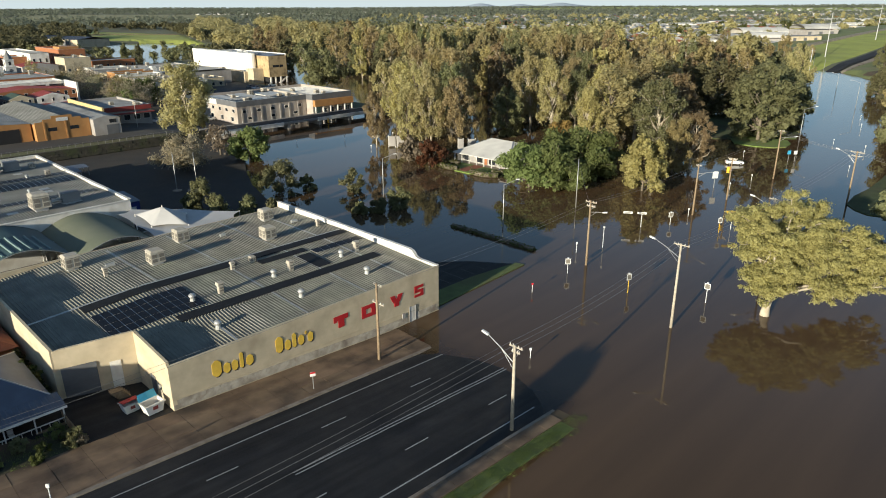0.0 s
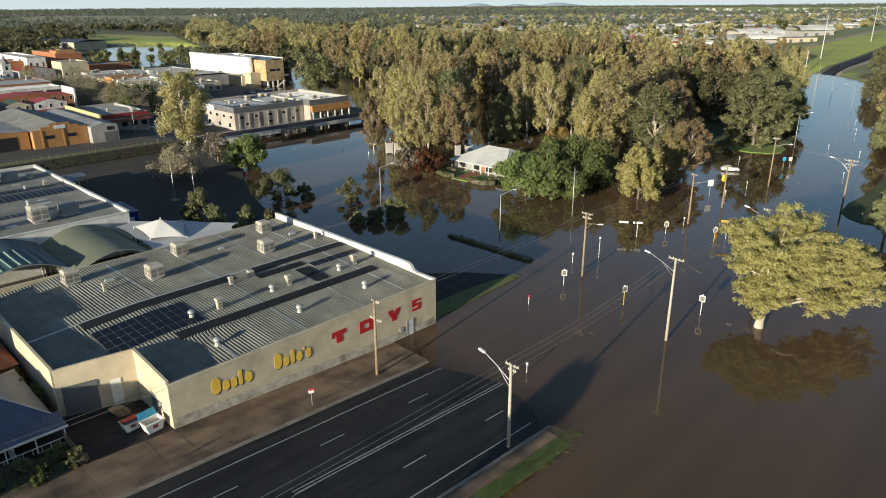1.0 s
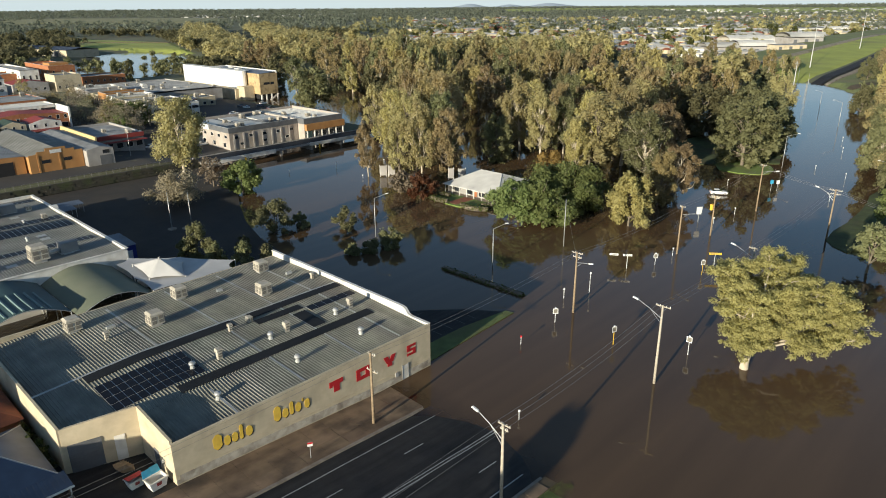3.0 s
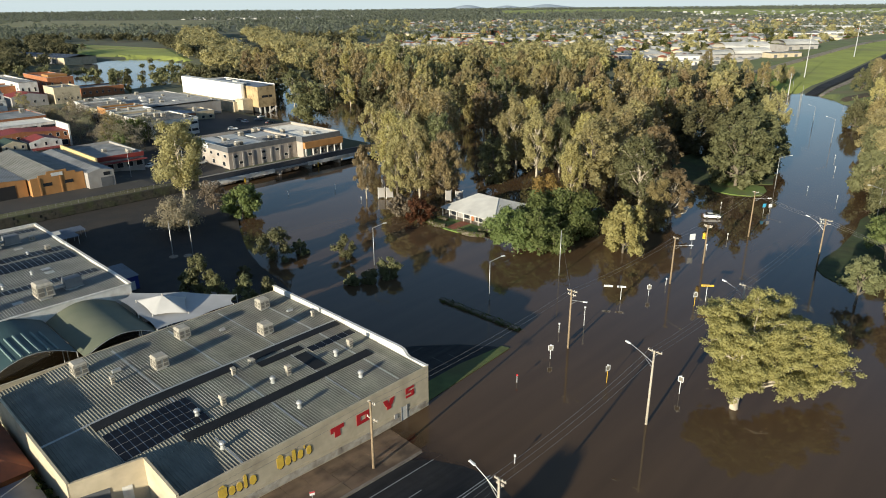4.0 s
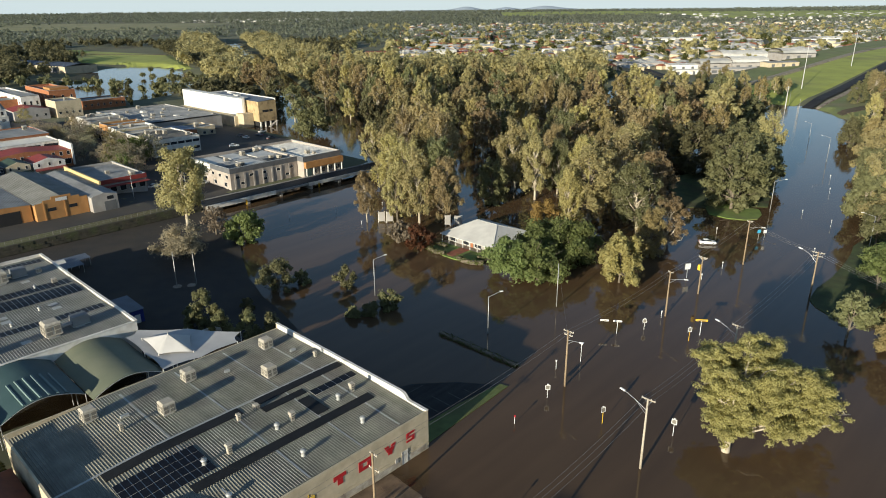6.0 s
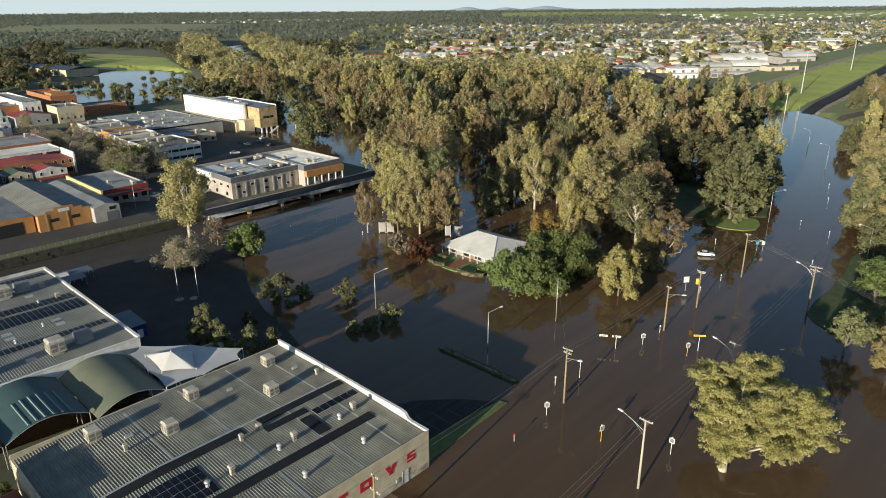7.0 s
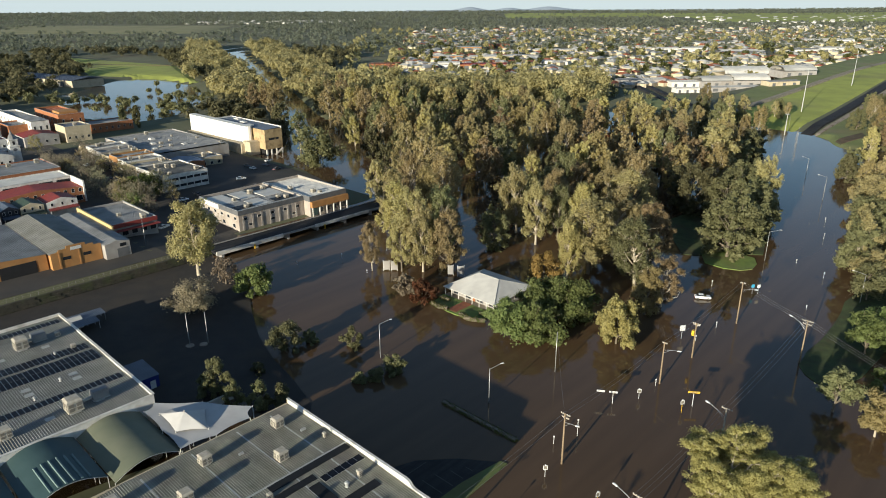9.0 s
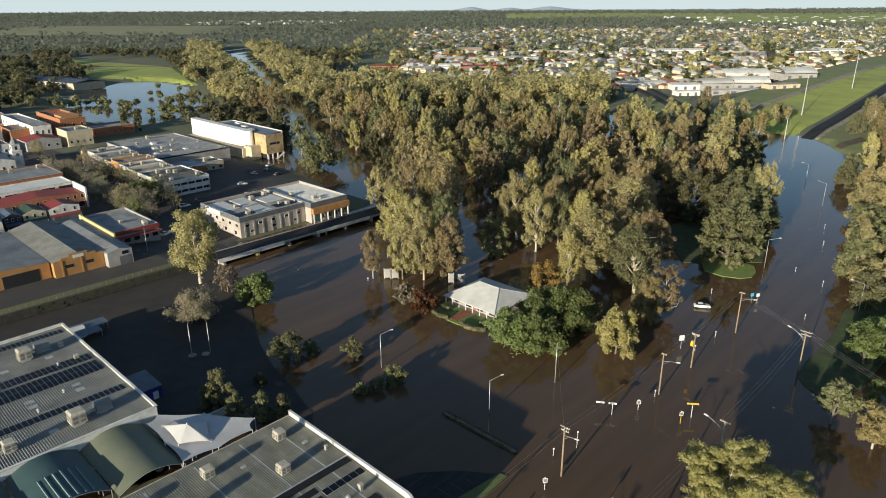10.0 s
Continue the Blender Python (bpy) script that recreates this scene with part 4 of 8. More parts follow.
for u, v, k in ((478, 97, 0.5), (486, 92, 0.42), (494, 100, 0.6), (470, 100, 0.45), (506, 96, 0.3), (474, 92, 0.35), (560, 57, 0.75), (572, 54, 0.7), (548, 52, 0.8), (530, 48, 0.7), (600, 50, 0.8), (470, 44, 0.8), (485, 38, 0.85), (500, 30, 0.9), (455, 30, 0.8), (440, 26, 0.9), (520, 20, 0.9), (640, 48, 0.8), (700, 50, 0.9), (420, 20, 0.85), (462, 112, 0.7), (452, 120, 0.8), (466, 130, 0.8), (455, 140, 0.9), (480, 150, 0.8), (690, 60, 0.4), (445, 108, 0.6)):
    q = W(u, v)
    o = put_tree(DARK_PROTO[trng.integers(2)] if trng.random() < 0.6 else FAR_PROTO[trng.integers(8)], q.x, q.y, k, z=float(ground_z(q.x, q.y)), turn=trng.uniform(0, 360))
    tagged(o, "olive tree on the far grass embankment", "tree", "embankment trees")
for proto in GUM_PROTO + FAR_PROTO + DARK_PROTO + FAR_DARK_PROTO + STREET_PROTO:
    for o in [*proto.children, proto]:
        bpy.data.objects.remove(o)

# ---------- building pieces ----------
def ribbed(u0, u1, v0, v1, zf, pitch=0.4, rise=0.05, along="v", n=4):
    """A ribbed metal sheet, ribs along v (or u), over z = zf(u, v)."""
    mb = MB()
    a0, a1, b0, b1 = (u0, u1, v0, v1) if along == "v" else (v0, v1, u0, u1)
    k = max(1, int(round((a1 - a0) / pitch)))
    s = (a1 - a0) / k
    prof = []
    for i in range(k):
        a = a0 + i * s
        prof += [(a, 0.0), (a + 0.62 * s, 0.0), (a + 0.72 * s, rise), (a + 0.9 * s, rise)]
    prof.append((a1, 0.0))
    vs, fs = [], []
    for j in range(n + 1):
        b = b0 + (b1 - b0) * j / n
        for a, h in prof:
            u, v = (a, b) if along == "v" else (b, a)
            vs.append((u, v, zf(u, v) + h))
    w = len(prof)
    for j in range(n):
        for i in range(w - 1):
            q = (j * w + i, j * w + i + 1, (j + 1) * w + i + 1, (j + 1) * w + i)
            fs.append(q if along == "v" else q[::-1])
    return mb.add(vs, fs)


def cooler(parent_m, label="boxy cream evaporative cooler on the metal roof", s=1.0):
    """A roof-top evaporative cooler."""
    t = thing("roof_cooler", parent_m, label, "cooler", "roof coolers")
    w, h = 0.62 * s, 1.15 * s
    part("plinth", MB().box(-w * 0.7, w * 0.7, -w * 0.7, w * 0.7, -0.1, 0.22 * s), M["zincflash"], t)
    part("cabinet", MB().box(-w, w, -w, w, 0.22 * s, h, taper=0.05 * s), M["acbox"], t)
    part("lid", MB().box(-w * 1.02, w * 1.02, -w * 1.02, w * 1.02, h + 0.002, h + 0.16 * s, taper=0.16 * s), M["acbox"], t)
    for k in range(4):
        for a in (-1, 1):
            g = MB().box(a * 0.3 * s - 0.2 * s, a * 0.3 * s + 0.2 * s, -w - 0.012, -w + 0.04, 0.34 * s, 0.62 * s)
            g.box(a * 0.3 * s - 0.2 * s, a * 0.3 * s + 0.2 * s, -w + 0.012, -w + 0.06, 0.7 * s, 1.0 * s)
            part("grille", g, M["acgrille"], t, m=pose(0, 0, 0, 0, 0, 90 * k))
    return t


def whirlybird(m):
    t = thing("roof_vent", m, "round spinning metal roof vent on a short neck", "roof vent", "round roof vents")
    part("neck", MB().tube([(0, 0, -0.1), (0, 0, 0.35)], [0.3, 0.2], 10), M["zincflash"], t)
    part("cap", MB().tube([(0, 0, 0.35), (0, 0, 0.42), (0, 0, 0.6), (0, 0, 0.75), (0, 0, 0.82)], [0.2, 0.3, 0.36, 0.26, 0.06], 12), M["galv"], t, soft=True)
    return t


def flue(m):
    t = thing("roof_flue", m, "tall boxy cream roof outlet with a louvred head", "roof vent", "boxy roof outlets")
    part("shaft", MB().box(-0.3, 0.3, -0.3, 0.3, -0.1, 1.0), M["acbox"], t)
    part("head", MB().box(-0.42, 0.42, -0.42, 0.42, 1.02, 1.45, taper=0.06), M["acbox"], t)
    for z in (0.35, 0.7, 1.15):
        part("louvre", MB().box(-0.25, 0.25, -0.445, -0.3, z, z + 0.12), M["acgrille"], t)
    return t


def solar_row(u0, v0, nu, nv, zf, pu=1.0, pv=1.65, e=0.05, label="dark solar panels in rows on the metal roof"):
    t = thing("solar_array", at(0, 0, 0), label, "solar panels", "solar arrays")
    for i in range(nu):
        for j in range(nv):
            a, b = u0 + i * pu, v0 + j * pv
            z0, z1 = zf(a, b) + 0.1, zf(a, b + pv) + 0.1
            za, zb = zf(a + pu, b) + 0.1, zf(a + pu, b + pv) + 0.1
            vs = [(a + e, b + e, z0), (a + pu - e, b + e, za), (a + pu - e, b + pv - e, zb), (a + e, b + pv - e, z1)]
            vs += [(x, y, z + 0.04) for x, y, z in vs]
            part("panel", MB().add(vs, [(4, 5, 6, 7), (0, 1, 5, 4), (1, 2, 6, 5), (2, 3, 7, 6), (3, 0, 4, 7)]), M["panel"], t)
    part("mounting_frame", MB().grid(lambda a, b: (u0 + nu * pu * a, v0 + nv * pv * b, zf(u0 + nu * pu * a, v0 + nv * pv * b) + 0.105), 12, max(2, nv), 0.02), M["zincflash"], t, "pale aluminium frame under the panels")
    return t


def window(parent, face, a, z, w, h, lx, ly, pane=None):
    """A window on a box's v-face ('v') or u-face ('u'), at a along it; frame proud, pane behind."""
    f = 0.07
    if face == "v":
        mb = MB()
        for x0, x1, z0, z1 in ((a, a + w, z, z + f), (a, a + w, z + h - f, z + h), (a, a + f, z + f, z + h - f), (a + w - f, a + w, z + f, z + h - f)):
            mb.box(x0, x1, ly - 0.07, ly + 0.03, z0, z1)
        p = MB().box(a + f, a + w - f, ly - 0.02, ly + 0.02, z + f, z + h - f)
    else:
        mb = MB()
        for y0, y1, z0, z1 in ((a, a + w, z, z + f), (a, a + w, z + h - f, z + h), (a, a + f, z + f, z + h - f), (a + w - f, a + w, z + f, z + h - f)):
            mb.box(lx - 0.07, lx + 0.03, y0, y1, z0, z1)
        p = MB().box(lx - 0.02, lx + 0.02, a + f, a + w - f, z + f, z + h - f)
    ob = part("window", mb, M["white"], parent)
    part("pane", p, pane or M["glass"], ob)
    return ob


# ---------- the toy shop ----------
shop = thing("toy_shop", at(0, 0, 0), "large cream toy shop with red letters and ribbed metal roof", "shop")
LU, LV = 38.1, 39.5


def shop_roof(u, v):
    edge = 0.0 if v < 8.3 else -7.4
    dip = 0.9 * (1 - min(1.0, max(0.0, (u - edge) / 13.0)))     # sunk behind the parapet to lengthen its shadow on the roof
    return 6.35 + 0.85 * min(v, 21.0) / 21.0 - 0.25 * max(0, v - 21) / 18 - dip


part("front_wall", MB().box(0.0, LU - 0.3, 0, 0.3, -1, 6.68), M["cream"], shop)
# far gable parapet with a curved step near the street
prof = [(0, -1), (LV, -1), (LV, 7.9), (5.6, 7.75), (4.9, 7.6), (4.5, 7.25), (4.2, 6.9), (3.6, 6.72), (0, 6.7)]
vs = [(LU - 0.3, y, z) for y, z in prof] + [(LU, y, z) for y, z in prof]
n = len(prof)
part("side_wall", MB().add(vs, [tuple(range(n))[::-1], tuple(range(n, 2 * n))] + [(k, (k + 1) % n, n + (k + 1) % n, n + k) for k in range(n)]), M["cream"], shop)
cap = MB()
for (y0, z0), (y1, z1) in zip(prof[2:], prof[3:]):
    cap.add([(LU - 0.4, y0, z0 + 0.003), (LU + 0.1, y0, z0 + 0.003), (LU + 0.1, y1, z1 + 0.003), (LU - 0.4, y1, z1 + 0.003), (LU - 0.4, y0, z0 + 0.1), (LU + 0.1, y0, z0 + 0.1), (LU + 0.1, y1, z1 + 0.1), (LU - 0.4, y1, z1 + 0.1)], [(4, 5, 6, 7), (0, 4, 7, 3), (1, 2, 6, 5), (0, 1, 5, 4), (2, 3, 7, 6)])
part("coping", cap, M["white"], shop)
part("parapet_lining", MB().add([(LU - 0.34, y, z) for y, z in ((0.35, 6.1), (LV - 0.35, 6.1), (LV - 0.35, 7.88), (5.6, 7.73), (4.9, 7.58), (4.5, 7.23), (4.2, 6.88), (3.6, 6.7), (0.35, 6.68))], [tuple(range(9))[::-1]]), M["white"], shop, "white-painted inner face of the parapet")
# yard wall of the front wing, higher towards the back
part("side_wall", MB().add([(0, 0.3, -1), (0.3, 0.3, -1), (0.3, 8.0, -1), (0, 8.0, -1), (0, 0.3, 7.05), (0.3, 0.3, 7.05), (0.3, 8.0, 7.8), (0, 8.0, 7.8)], [(4, 5, 6, 7), (0, 1, 5, 4), (1, 2, 6, 5), (2, 3, 7, 6), (3, 0, 4, 7)]), M["cream"], shop)
part("yard_wall", MB().add([(-7.4, 9.9, -1), (0, 8.0, -1), (0, 8.3, -1), (-7.4, 10.2, -1), (-7.4, 9.9, 7.5), (0, 8.0, 7.8), (0, 8.3, 7.8), (-7.4, 10.2, 7.5)], [(4, 5, 6, 7), (0, 1, 5, 4), (1, 2, 6, 5), (2, 3, 7, 6), (3, 0, 4, 7)]), M["cream"], shop)
part("side_wall", MB().box(-7.6, -7.3, 9.95, 37.5, -1, 7.65), M["cream"], shop)
part("back_wall", MB().box(-7.3, LU - 0.3, LV - 0.3, LV, -1, 6.95), M["cream"], shop)
part("roof", ribbed(0.3, LU - 0.3, 0.3, 8.3, shop_roof), M["zinc"], shop, "ribbed weathered metal roof")
part("roof", ribbed(0.0, LU - 0.3, 8.3, 21.0, shop_roof), M["zinc"], shop, "ribbed weathered metal roof")
part("roof", ribbed(-7.3, 0.0, 10.25, 21.0, shop_roof), M["zinc"], shop, "ribbed weathered metal roof")
part("roof_wedge", MB().add([(-7.3, 10.25, shop_roof(-7.3, 10.25)), (0, 8.35, shop_roof(0, 8.35)), (0, 10.25, shop_roof(0, 10.25))], [(0, 1, 2)]), M["zinc"], shop)
part("roof", ribbed(-7.3, LU - 0.3, 21.0, LV - 0.3, shop_roof), M["zinc"], shop, "ribbed weathered metal roof")
part("ridge_cap", MB().grid(lambda a, b: (-7.3 + (LU + 7.0) * a, 20.8 + 0.4 * b, shop_roof(-7.3 + (LU + 7.0) * a, 21) + 0.05), 20, 1, 0.05), M["zincflash"], shop)
part("roof_slab", MB().box(-7.3, LU - 0.3, 10.3, LV - 0.3, 4.9, 5.2).box(0.3, LU - 0.3, 0.3, 8.4, 4.9, 5.2), M["dark"], shop)
part("gutter", MB().box(9.3, LU - 0.3, 0.3, 0.62, 6.38, 6.46), M["darkroof"], shop)
for u in (8.3, 17.2, 26.0, 33.0):
    part("flashing", MB().box(u - 0.12, u + 0.12, 12.5, 37.8, 6.3, 6.31).add([(u - 0.14, 0.8, shop_roof(u, 0.8) + 0.07), (u + 0.14, 0.8, shop_roof(u, 0.8) + 0.07), (u + 0.14, 20.8, shop_roof(u, 20.8) + 0.07), (u - 0.14, 20.8, shop_roof(u, 20.8) + 0.07)], [(0, 1, 2, 3)]).add([(u - 0.14, 21.2, shop_roof(u, 21.2) + 0.07), (u + 0.14, 21.2, shop_roof(u, 21.2) + 0.07), (u + 0.14, 38, shop_roof(u, 38) + 0.07), (u - 0.14, 38, shop_roof(u, 38) + 0.07)], [(0, 1, 2, 3)]), M["zincflash"], shop)


def roof_strip(u0, u1, v0, v1):
    n = 4
    mb = MB().grid(lambda a, b: (u0 + (u1 - u0) * a, v0 + (v1 - v0) * b, shop_roof(u0 + (u1 - u0) * a, v0 + (v1 - v0) * b) + 0.13), 16, n, 0.06)
    part("skylight_strip", mb, M["darkroof"], shop, "dark translucent roof strip")


for r in ((5.5, 35.0, 8.45, 10.2), (-1.3, 18.5, 18.9, 20.7), (21.3, 37.3, 19.2, 20.75), (21.0, 28.4, 16.8, 18.25), (26.0, 28.1, 10.9, 16.0)):
    roof_strip(*r)
solar_row(-1.2, 10.8, 11, 4, shop_roof)
solar_row(28.8, 15.25, 6, 1, shop_roof, 1.4, 1.6)
for u, v, s in ((2.5, 34.5, 1.6), (11.0, 27.4, 1.6), (17.6, 33.8, 1.55), (32.1, 34.0, 1.5), (27.1, 25.2, 1.55), (20.5, 18.6, 0.65)):
    cooler(at(u, v, shop_roof(u, v) + 0.05), s=s)
for u, v in ((8.9, 12.6), (8.1, 5.0), (20.0, 12.4), (19.2, 5.0), (30.7, 12.0), (29.6, 5.0)):
    whirlybird(at(u, v, shop_roof(u, v) + 0.05) @ Matrix.Scale(1.25, 4))
for u, v, k in ((12.5, 12.5, 1.0), (22.7, 12.6, 1.0), (33.6, 12.3, 1.0), (4.6, 28.1, 0.8), (36.0, 25.0, 0.7), (17.2, 18.0, 0.75)):
    flue(at(u, v, shop_roof(u, v) + 0.05) @ Matrix.Scale(k, 4))
for u, v, l in ((5.6, 31.0, 3.2), (22.6, 31.5, 2.4), (34.0, 29.5, 2.8)):
    d = thing("roof_hatch", at(u, v, shop_roof(u, v)), "low pale metal roof duct", "roof duct", "low roof ducts")
    part("duct", MB().box(0, l * 0.4, -0.25, 0.25, 0, 0.45, taper=0.06), M["zincflash"], d)
    part("skirt", MB().box(-0.15, l * 0.4 + 0.15, -0.4, 0.4, 0.055, 0.1), M["zinc"], d)

# block plinth that follows the falling footpath
prnd = random.Random(3)
for course in range(2):
    for i in range(48):
        a = i * 0.79 + (0.39 if course else 0)
        if a + 0.78 > LU:
            continue
        z = float(street_z(a)) + 0.16 + course * 0.5
        z = max(z, 0.12 + course * 0.5)
        part("block", MB().box(a + 0.012, a + 0.778, -0.035 - prnd.uniform(0, 0.015), 0.02, z, z + 0.485), M["block"], shop)
part("ledge", MB().add([(0, -0.06, 2.75), (LU, -0.06, 1.3), (LU, 0.02, 1.3), (0, 0.02, 2.75), (0, -0.06, 2.83), (LU, -0.06, 1.38), (LU, 0.02, 1.38), (0, 0.02, 2.83)], [(4, 5, 6, 7), (0, 1, 5, 4), (3, 0, 4, 7), (0, 3, 2, 1)]), M["cream"], shop)


def letter(name, rects, u, z, h, w, material, depth=0.05, slants=()):
    """A block letter on the street wall, from bars in a unit square."""
    mb = MB()
    for x0, x1, z0, z1 in rects:
        mb.box(u + x0 * w, u + x1 * w, -depth, -0.004, z + z0 * h, z + z1 * h)
    for (xa, za), (xb, zb), t in slants:
        xs = [(xa - t, za), (xa + t, za), (xb + t, zb), (xb - t, zb)]
        vs = [(u + x * w, y, z + q * h) for y in (-depth - 0.003, -0.004) for x, q in xs]
        mb.add(vs, [(0, 1, 2, 3), (0, 4, 5, 1), (1, 5, 6, 2), (2, 6, 7, 3), (3, 7, 4, 0)])
    part(name, mb, material, shop)


letter("letter", [(0, 1, 0.62, 1), (0.3, 0.72, 0, 0.62), (0, 0.2, 0.5, 0.62)], 20.2, 3.4, 1.6, 2.15, M["red"])
letter("letter", [(0, 0.3, 0, 1), (0.7, 1, 0, 1), (0.3, 0.7, 0, 0.3), (0.3, 0.7, 0.7, 1)], 24.5, 3.28, 1.65, 2.2, M["red"])
letter("letter", [(0.32, 0.7, 0, 0.5)], 29.2, 3.16, 1.6, 2.15, M["red"], slants=[((0.42, 0.35), (0.18, 1.0), 0.18), ((0.6, 0.35), (0.84, 1.0), 0.18)])
letter("letter", [(0, 1, 0.78, 1), (0, 0.34, 0.5, 0.78), (0, 1, 0.39, 0.61), (0.66, 1, 0.2, 0.39), (0, 1, 0, 0.22)], 33.5, 3.3, 1.6, 1.65, M["red"])


def name_bar(u, z, w, h):
    """A plain rounded bar that stands for one letter of a trade name, with a dark shadow bar behind."""
    def lozenge(x, zz, ww, hh, y0, y1):
        k = 0.35 * min(ww, hh)
        o = [(x + k, zz), (x + ww - k, zz), (x + ww, zz + k), (x + ww, zz + hh - k), (x + ww - k, zz + hh), (x + k, zz + hh), (x, zz + hh - k), (x, zz + k)]
        vs = [(a, y, b) for y in (y0, y1) for a, b in o]
        return MB().add(vs, [tuple(range(8)), tuple(range(8, 16))[::-1]] + [(i, 8 + i, 8 + (i + 1) % 8, (i + 1) % 8) for i in range(8)])
    bar = part("sign_bar", lozenge(u, z, w, h, -0.06, -0.03), M["yellow"], shop, "yellow sign bar")
    part("shadow_bar", lozenge(u + 0.1, z - 0.12, w + 0.02, h, -0.028, -0.004), M["navy"], bar, "dark navy backing bar")


for u, z, w, h in ((4.45, 3.5, 1.05, 1.9), (5.75, 3.5, 0.75, 1.2), (6.7, 3.45, 0.7, 1.2), (7.65, 3.4, 0.42, 1.85), (8.4, 3.35, 0.85, 1.25)):
    name_bar(u, z, w, h)
for u, z, w, h in ((12.1, 3.35, 0.95, 1.95), (13.3, 3.3, 0.75, 1.25), (14.3, 3.3, 0.5, 1.75), (15.1, 3.25, 0.75, 1.25), (16.05, 4.35, 0.2, 0.45), (16.4, 3.2, 0.7, 1.25)):
    name_bar(u, z, w, h)
for u in (32.6,):
    d = part("street_door", MB().box(u, u + 1.0, -0.06, 0.02, 0.05, 2.2), M["white"], shop, "white door in the shop's street wall")
    part("jamb", MB().box(u - 0.1, u, -0.1, 0.02, 0.05, 2.3).box(u + 1.0, u + 1.1, -0.1, 0.02, 0.05, 2.3), M["alu"], d)
part("meter_box", MB().box(31.2, 31.7, -0.12, 0.0, 1.0, 1.7), M["lightgrey"], shop)
YM = pose(0, 8.0, 0, 0, 0, -14.4)
part("roller_door", MB().box(-7.2, -3.9, -0.1, 0.02, 1.9, 5.4, YM), M["grey"], shop, "dark grey roller door")
for k in range(7):
    part("slat", MB().box(-7.2, -3.9, -0.13, -0.1, 1.95 + k * 0.49, 2.35 + k * 0.49, YM), M["grey"], shop)
yd = part("yard_door", MB().box(-2.7, -1.6, -0.08, 0.02, 1.75, 4.9, YM), M["white"], shop, "tall white yard door")
for z in (2.0, 3.5):
    part("leaf", MB().box(-2.6, -1.7, -0.1, -0.081, z, z + 1.25, YM), M["white"], yd)
part("side_door", MB().box(-0.06, 0.02, 3.6, 4.7, 1.7, 4.1), M["grey"], shop)
part("wall_light", MB().box(-0.3, 0.0, 2.3, 2.6, 3.4, 3.7, taper=0.06), M["signback"], shop)


# ---------- added block up the road, unseen, that shades the yard and cottage -------------------------
nb = thing("corner_building", at(-58, -2.4, 0), "plain cream block added out of view to shade the yard", "building")
part("wall", MB().box(0, 26, 0, 23, -1, 9.6), M["cream"], nb)
part("roof", MB().add([(-0.5, -0.5, 9.6), (26.5, -0.5, 9.6), (26.5, 23.5, 9.6), (-0.5, 23.5, 9.6), (-0.5, 12, 10.2), (26.5, 12, 10.2)], [(0, 1, 5, 4), (1, 2, 5), (2, 3, 4, 5), (3, 0, 4), (3, 2, 1, 0)]), M["zinc"], nb)

# ---------- skip bins in the yard ----------
def skip(m, lid, lidlabel, label, swing=-12.0, depth=0.75):
    t = thing("waste_bin", m, label, "waste bin", "waste bins")
    part("tub", MB().add([(-0.7, -0.5, 0.15), (0.7, -0.5, 0.15), (0.7, 0.5, 0.15), (-0.7, 0.5, 0.15), (-0.95, -0.62, 1.2), (0.95, -0.62, 1.2), (0.95, 0.62, 1.2), (-0.95, 0.62, 1.2), (-0.85, -0.52, 1.2), (0.85, -0.52, 1.2), (0.85, 0.52, 1.2), (-0.85, 0.52, 1.2), (-0.65, -0.42, 0.25), (0.65, -0.42, 0.25), (0.65, 0.42, 0.25), (-0.65, 0.42, 0.25)], [(0, 1, 5, 4), (1, 2, 6, 5), (2, 3, 7, 6), (3, 0, 4, 7), (4, 5, 9, 8), (5, 6, 10, 9), (6, 7, 11, 10), (7, 4, 8, 11), (8, 9, 13, 12), (9, 10, 14, 13), (10, 11, 15, 14), (11, 8, 12, 15), (12, 13, 14, 15), (3, 2, 1, 0)]), M["white"], t)
    part("rim", MB().box(-1.0, 1.0, -0.7, -0.63, 1.1, 1.2).box(-1.0, 1.0, 0.63, 0.7, 1.1, 1.2), M["white"], t)
    part("lid", MB().box(-0.9, -0.02, 0, 0.06, 0, depth, pose(0, 0.66, 1.2, swing)).box(0.02, 0.9, 0, 0.06, 0, depth, pose(0, 0.66, 1.2, swing - (25 if swing < 0 else 0))), lid, t, lidlabel)
    for x in (-0.6, 0.6):
        for y in (-0.4, 0.4):
            part("wheel", MB().tube([(x - 0.05, y, 0.09), (x + 0.05, y, 0.09)], 0.09, 8), M["rubber"], t)
    part("notice", MB().box(-0.25, 0.25, -0.6, -0.57, 0.6, 0.95), M["redroof"], t, "red notice")
    return t


skip(at(-1.6, 1.25, 1.62, 6) @ Matrix.Scale(1.08, 4), M["cyan"], "open blue lid", "white wheeled waste bin with an open blue lid")
skip(at(-3.1, 3.0, 1.66, 4) @ Matrix.Scale(0.95, 4), M["red"], "closed red slatted lid", "white wheeled waste bin with a closed red lid", 74.0, 1.3)
for k in range(5):
    solid("pallet", MB().box(0, 1.2, 0, 1.0, 0, 0.12).box(0, 1.2, 0, 0.1, 0.12, 0.2).box(0, 1.2, 0.9, 1.0, 0.12, 0.2), M["timber"], "weathered timber pallet lying in the yard", "pallet", m=at(-3.2 - 0.15 * k, 6.0, 1.7 + 0.2 * k, -14 + 3 * k), group="stacked pallets")

# ---------- warehouse, canopies and sails behind the shop ----------
warehouse = thing("warehouse", at(0, 0, 0), "long white-walled warehouse with ribbed roof and solar panels", "warehouse")


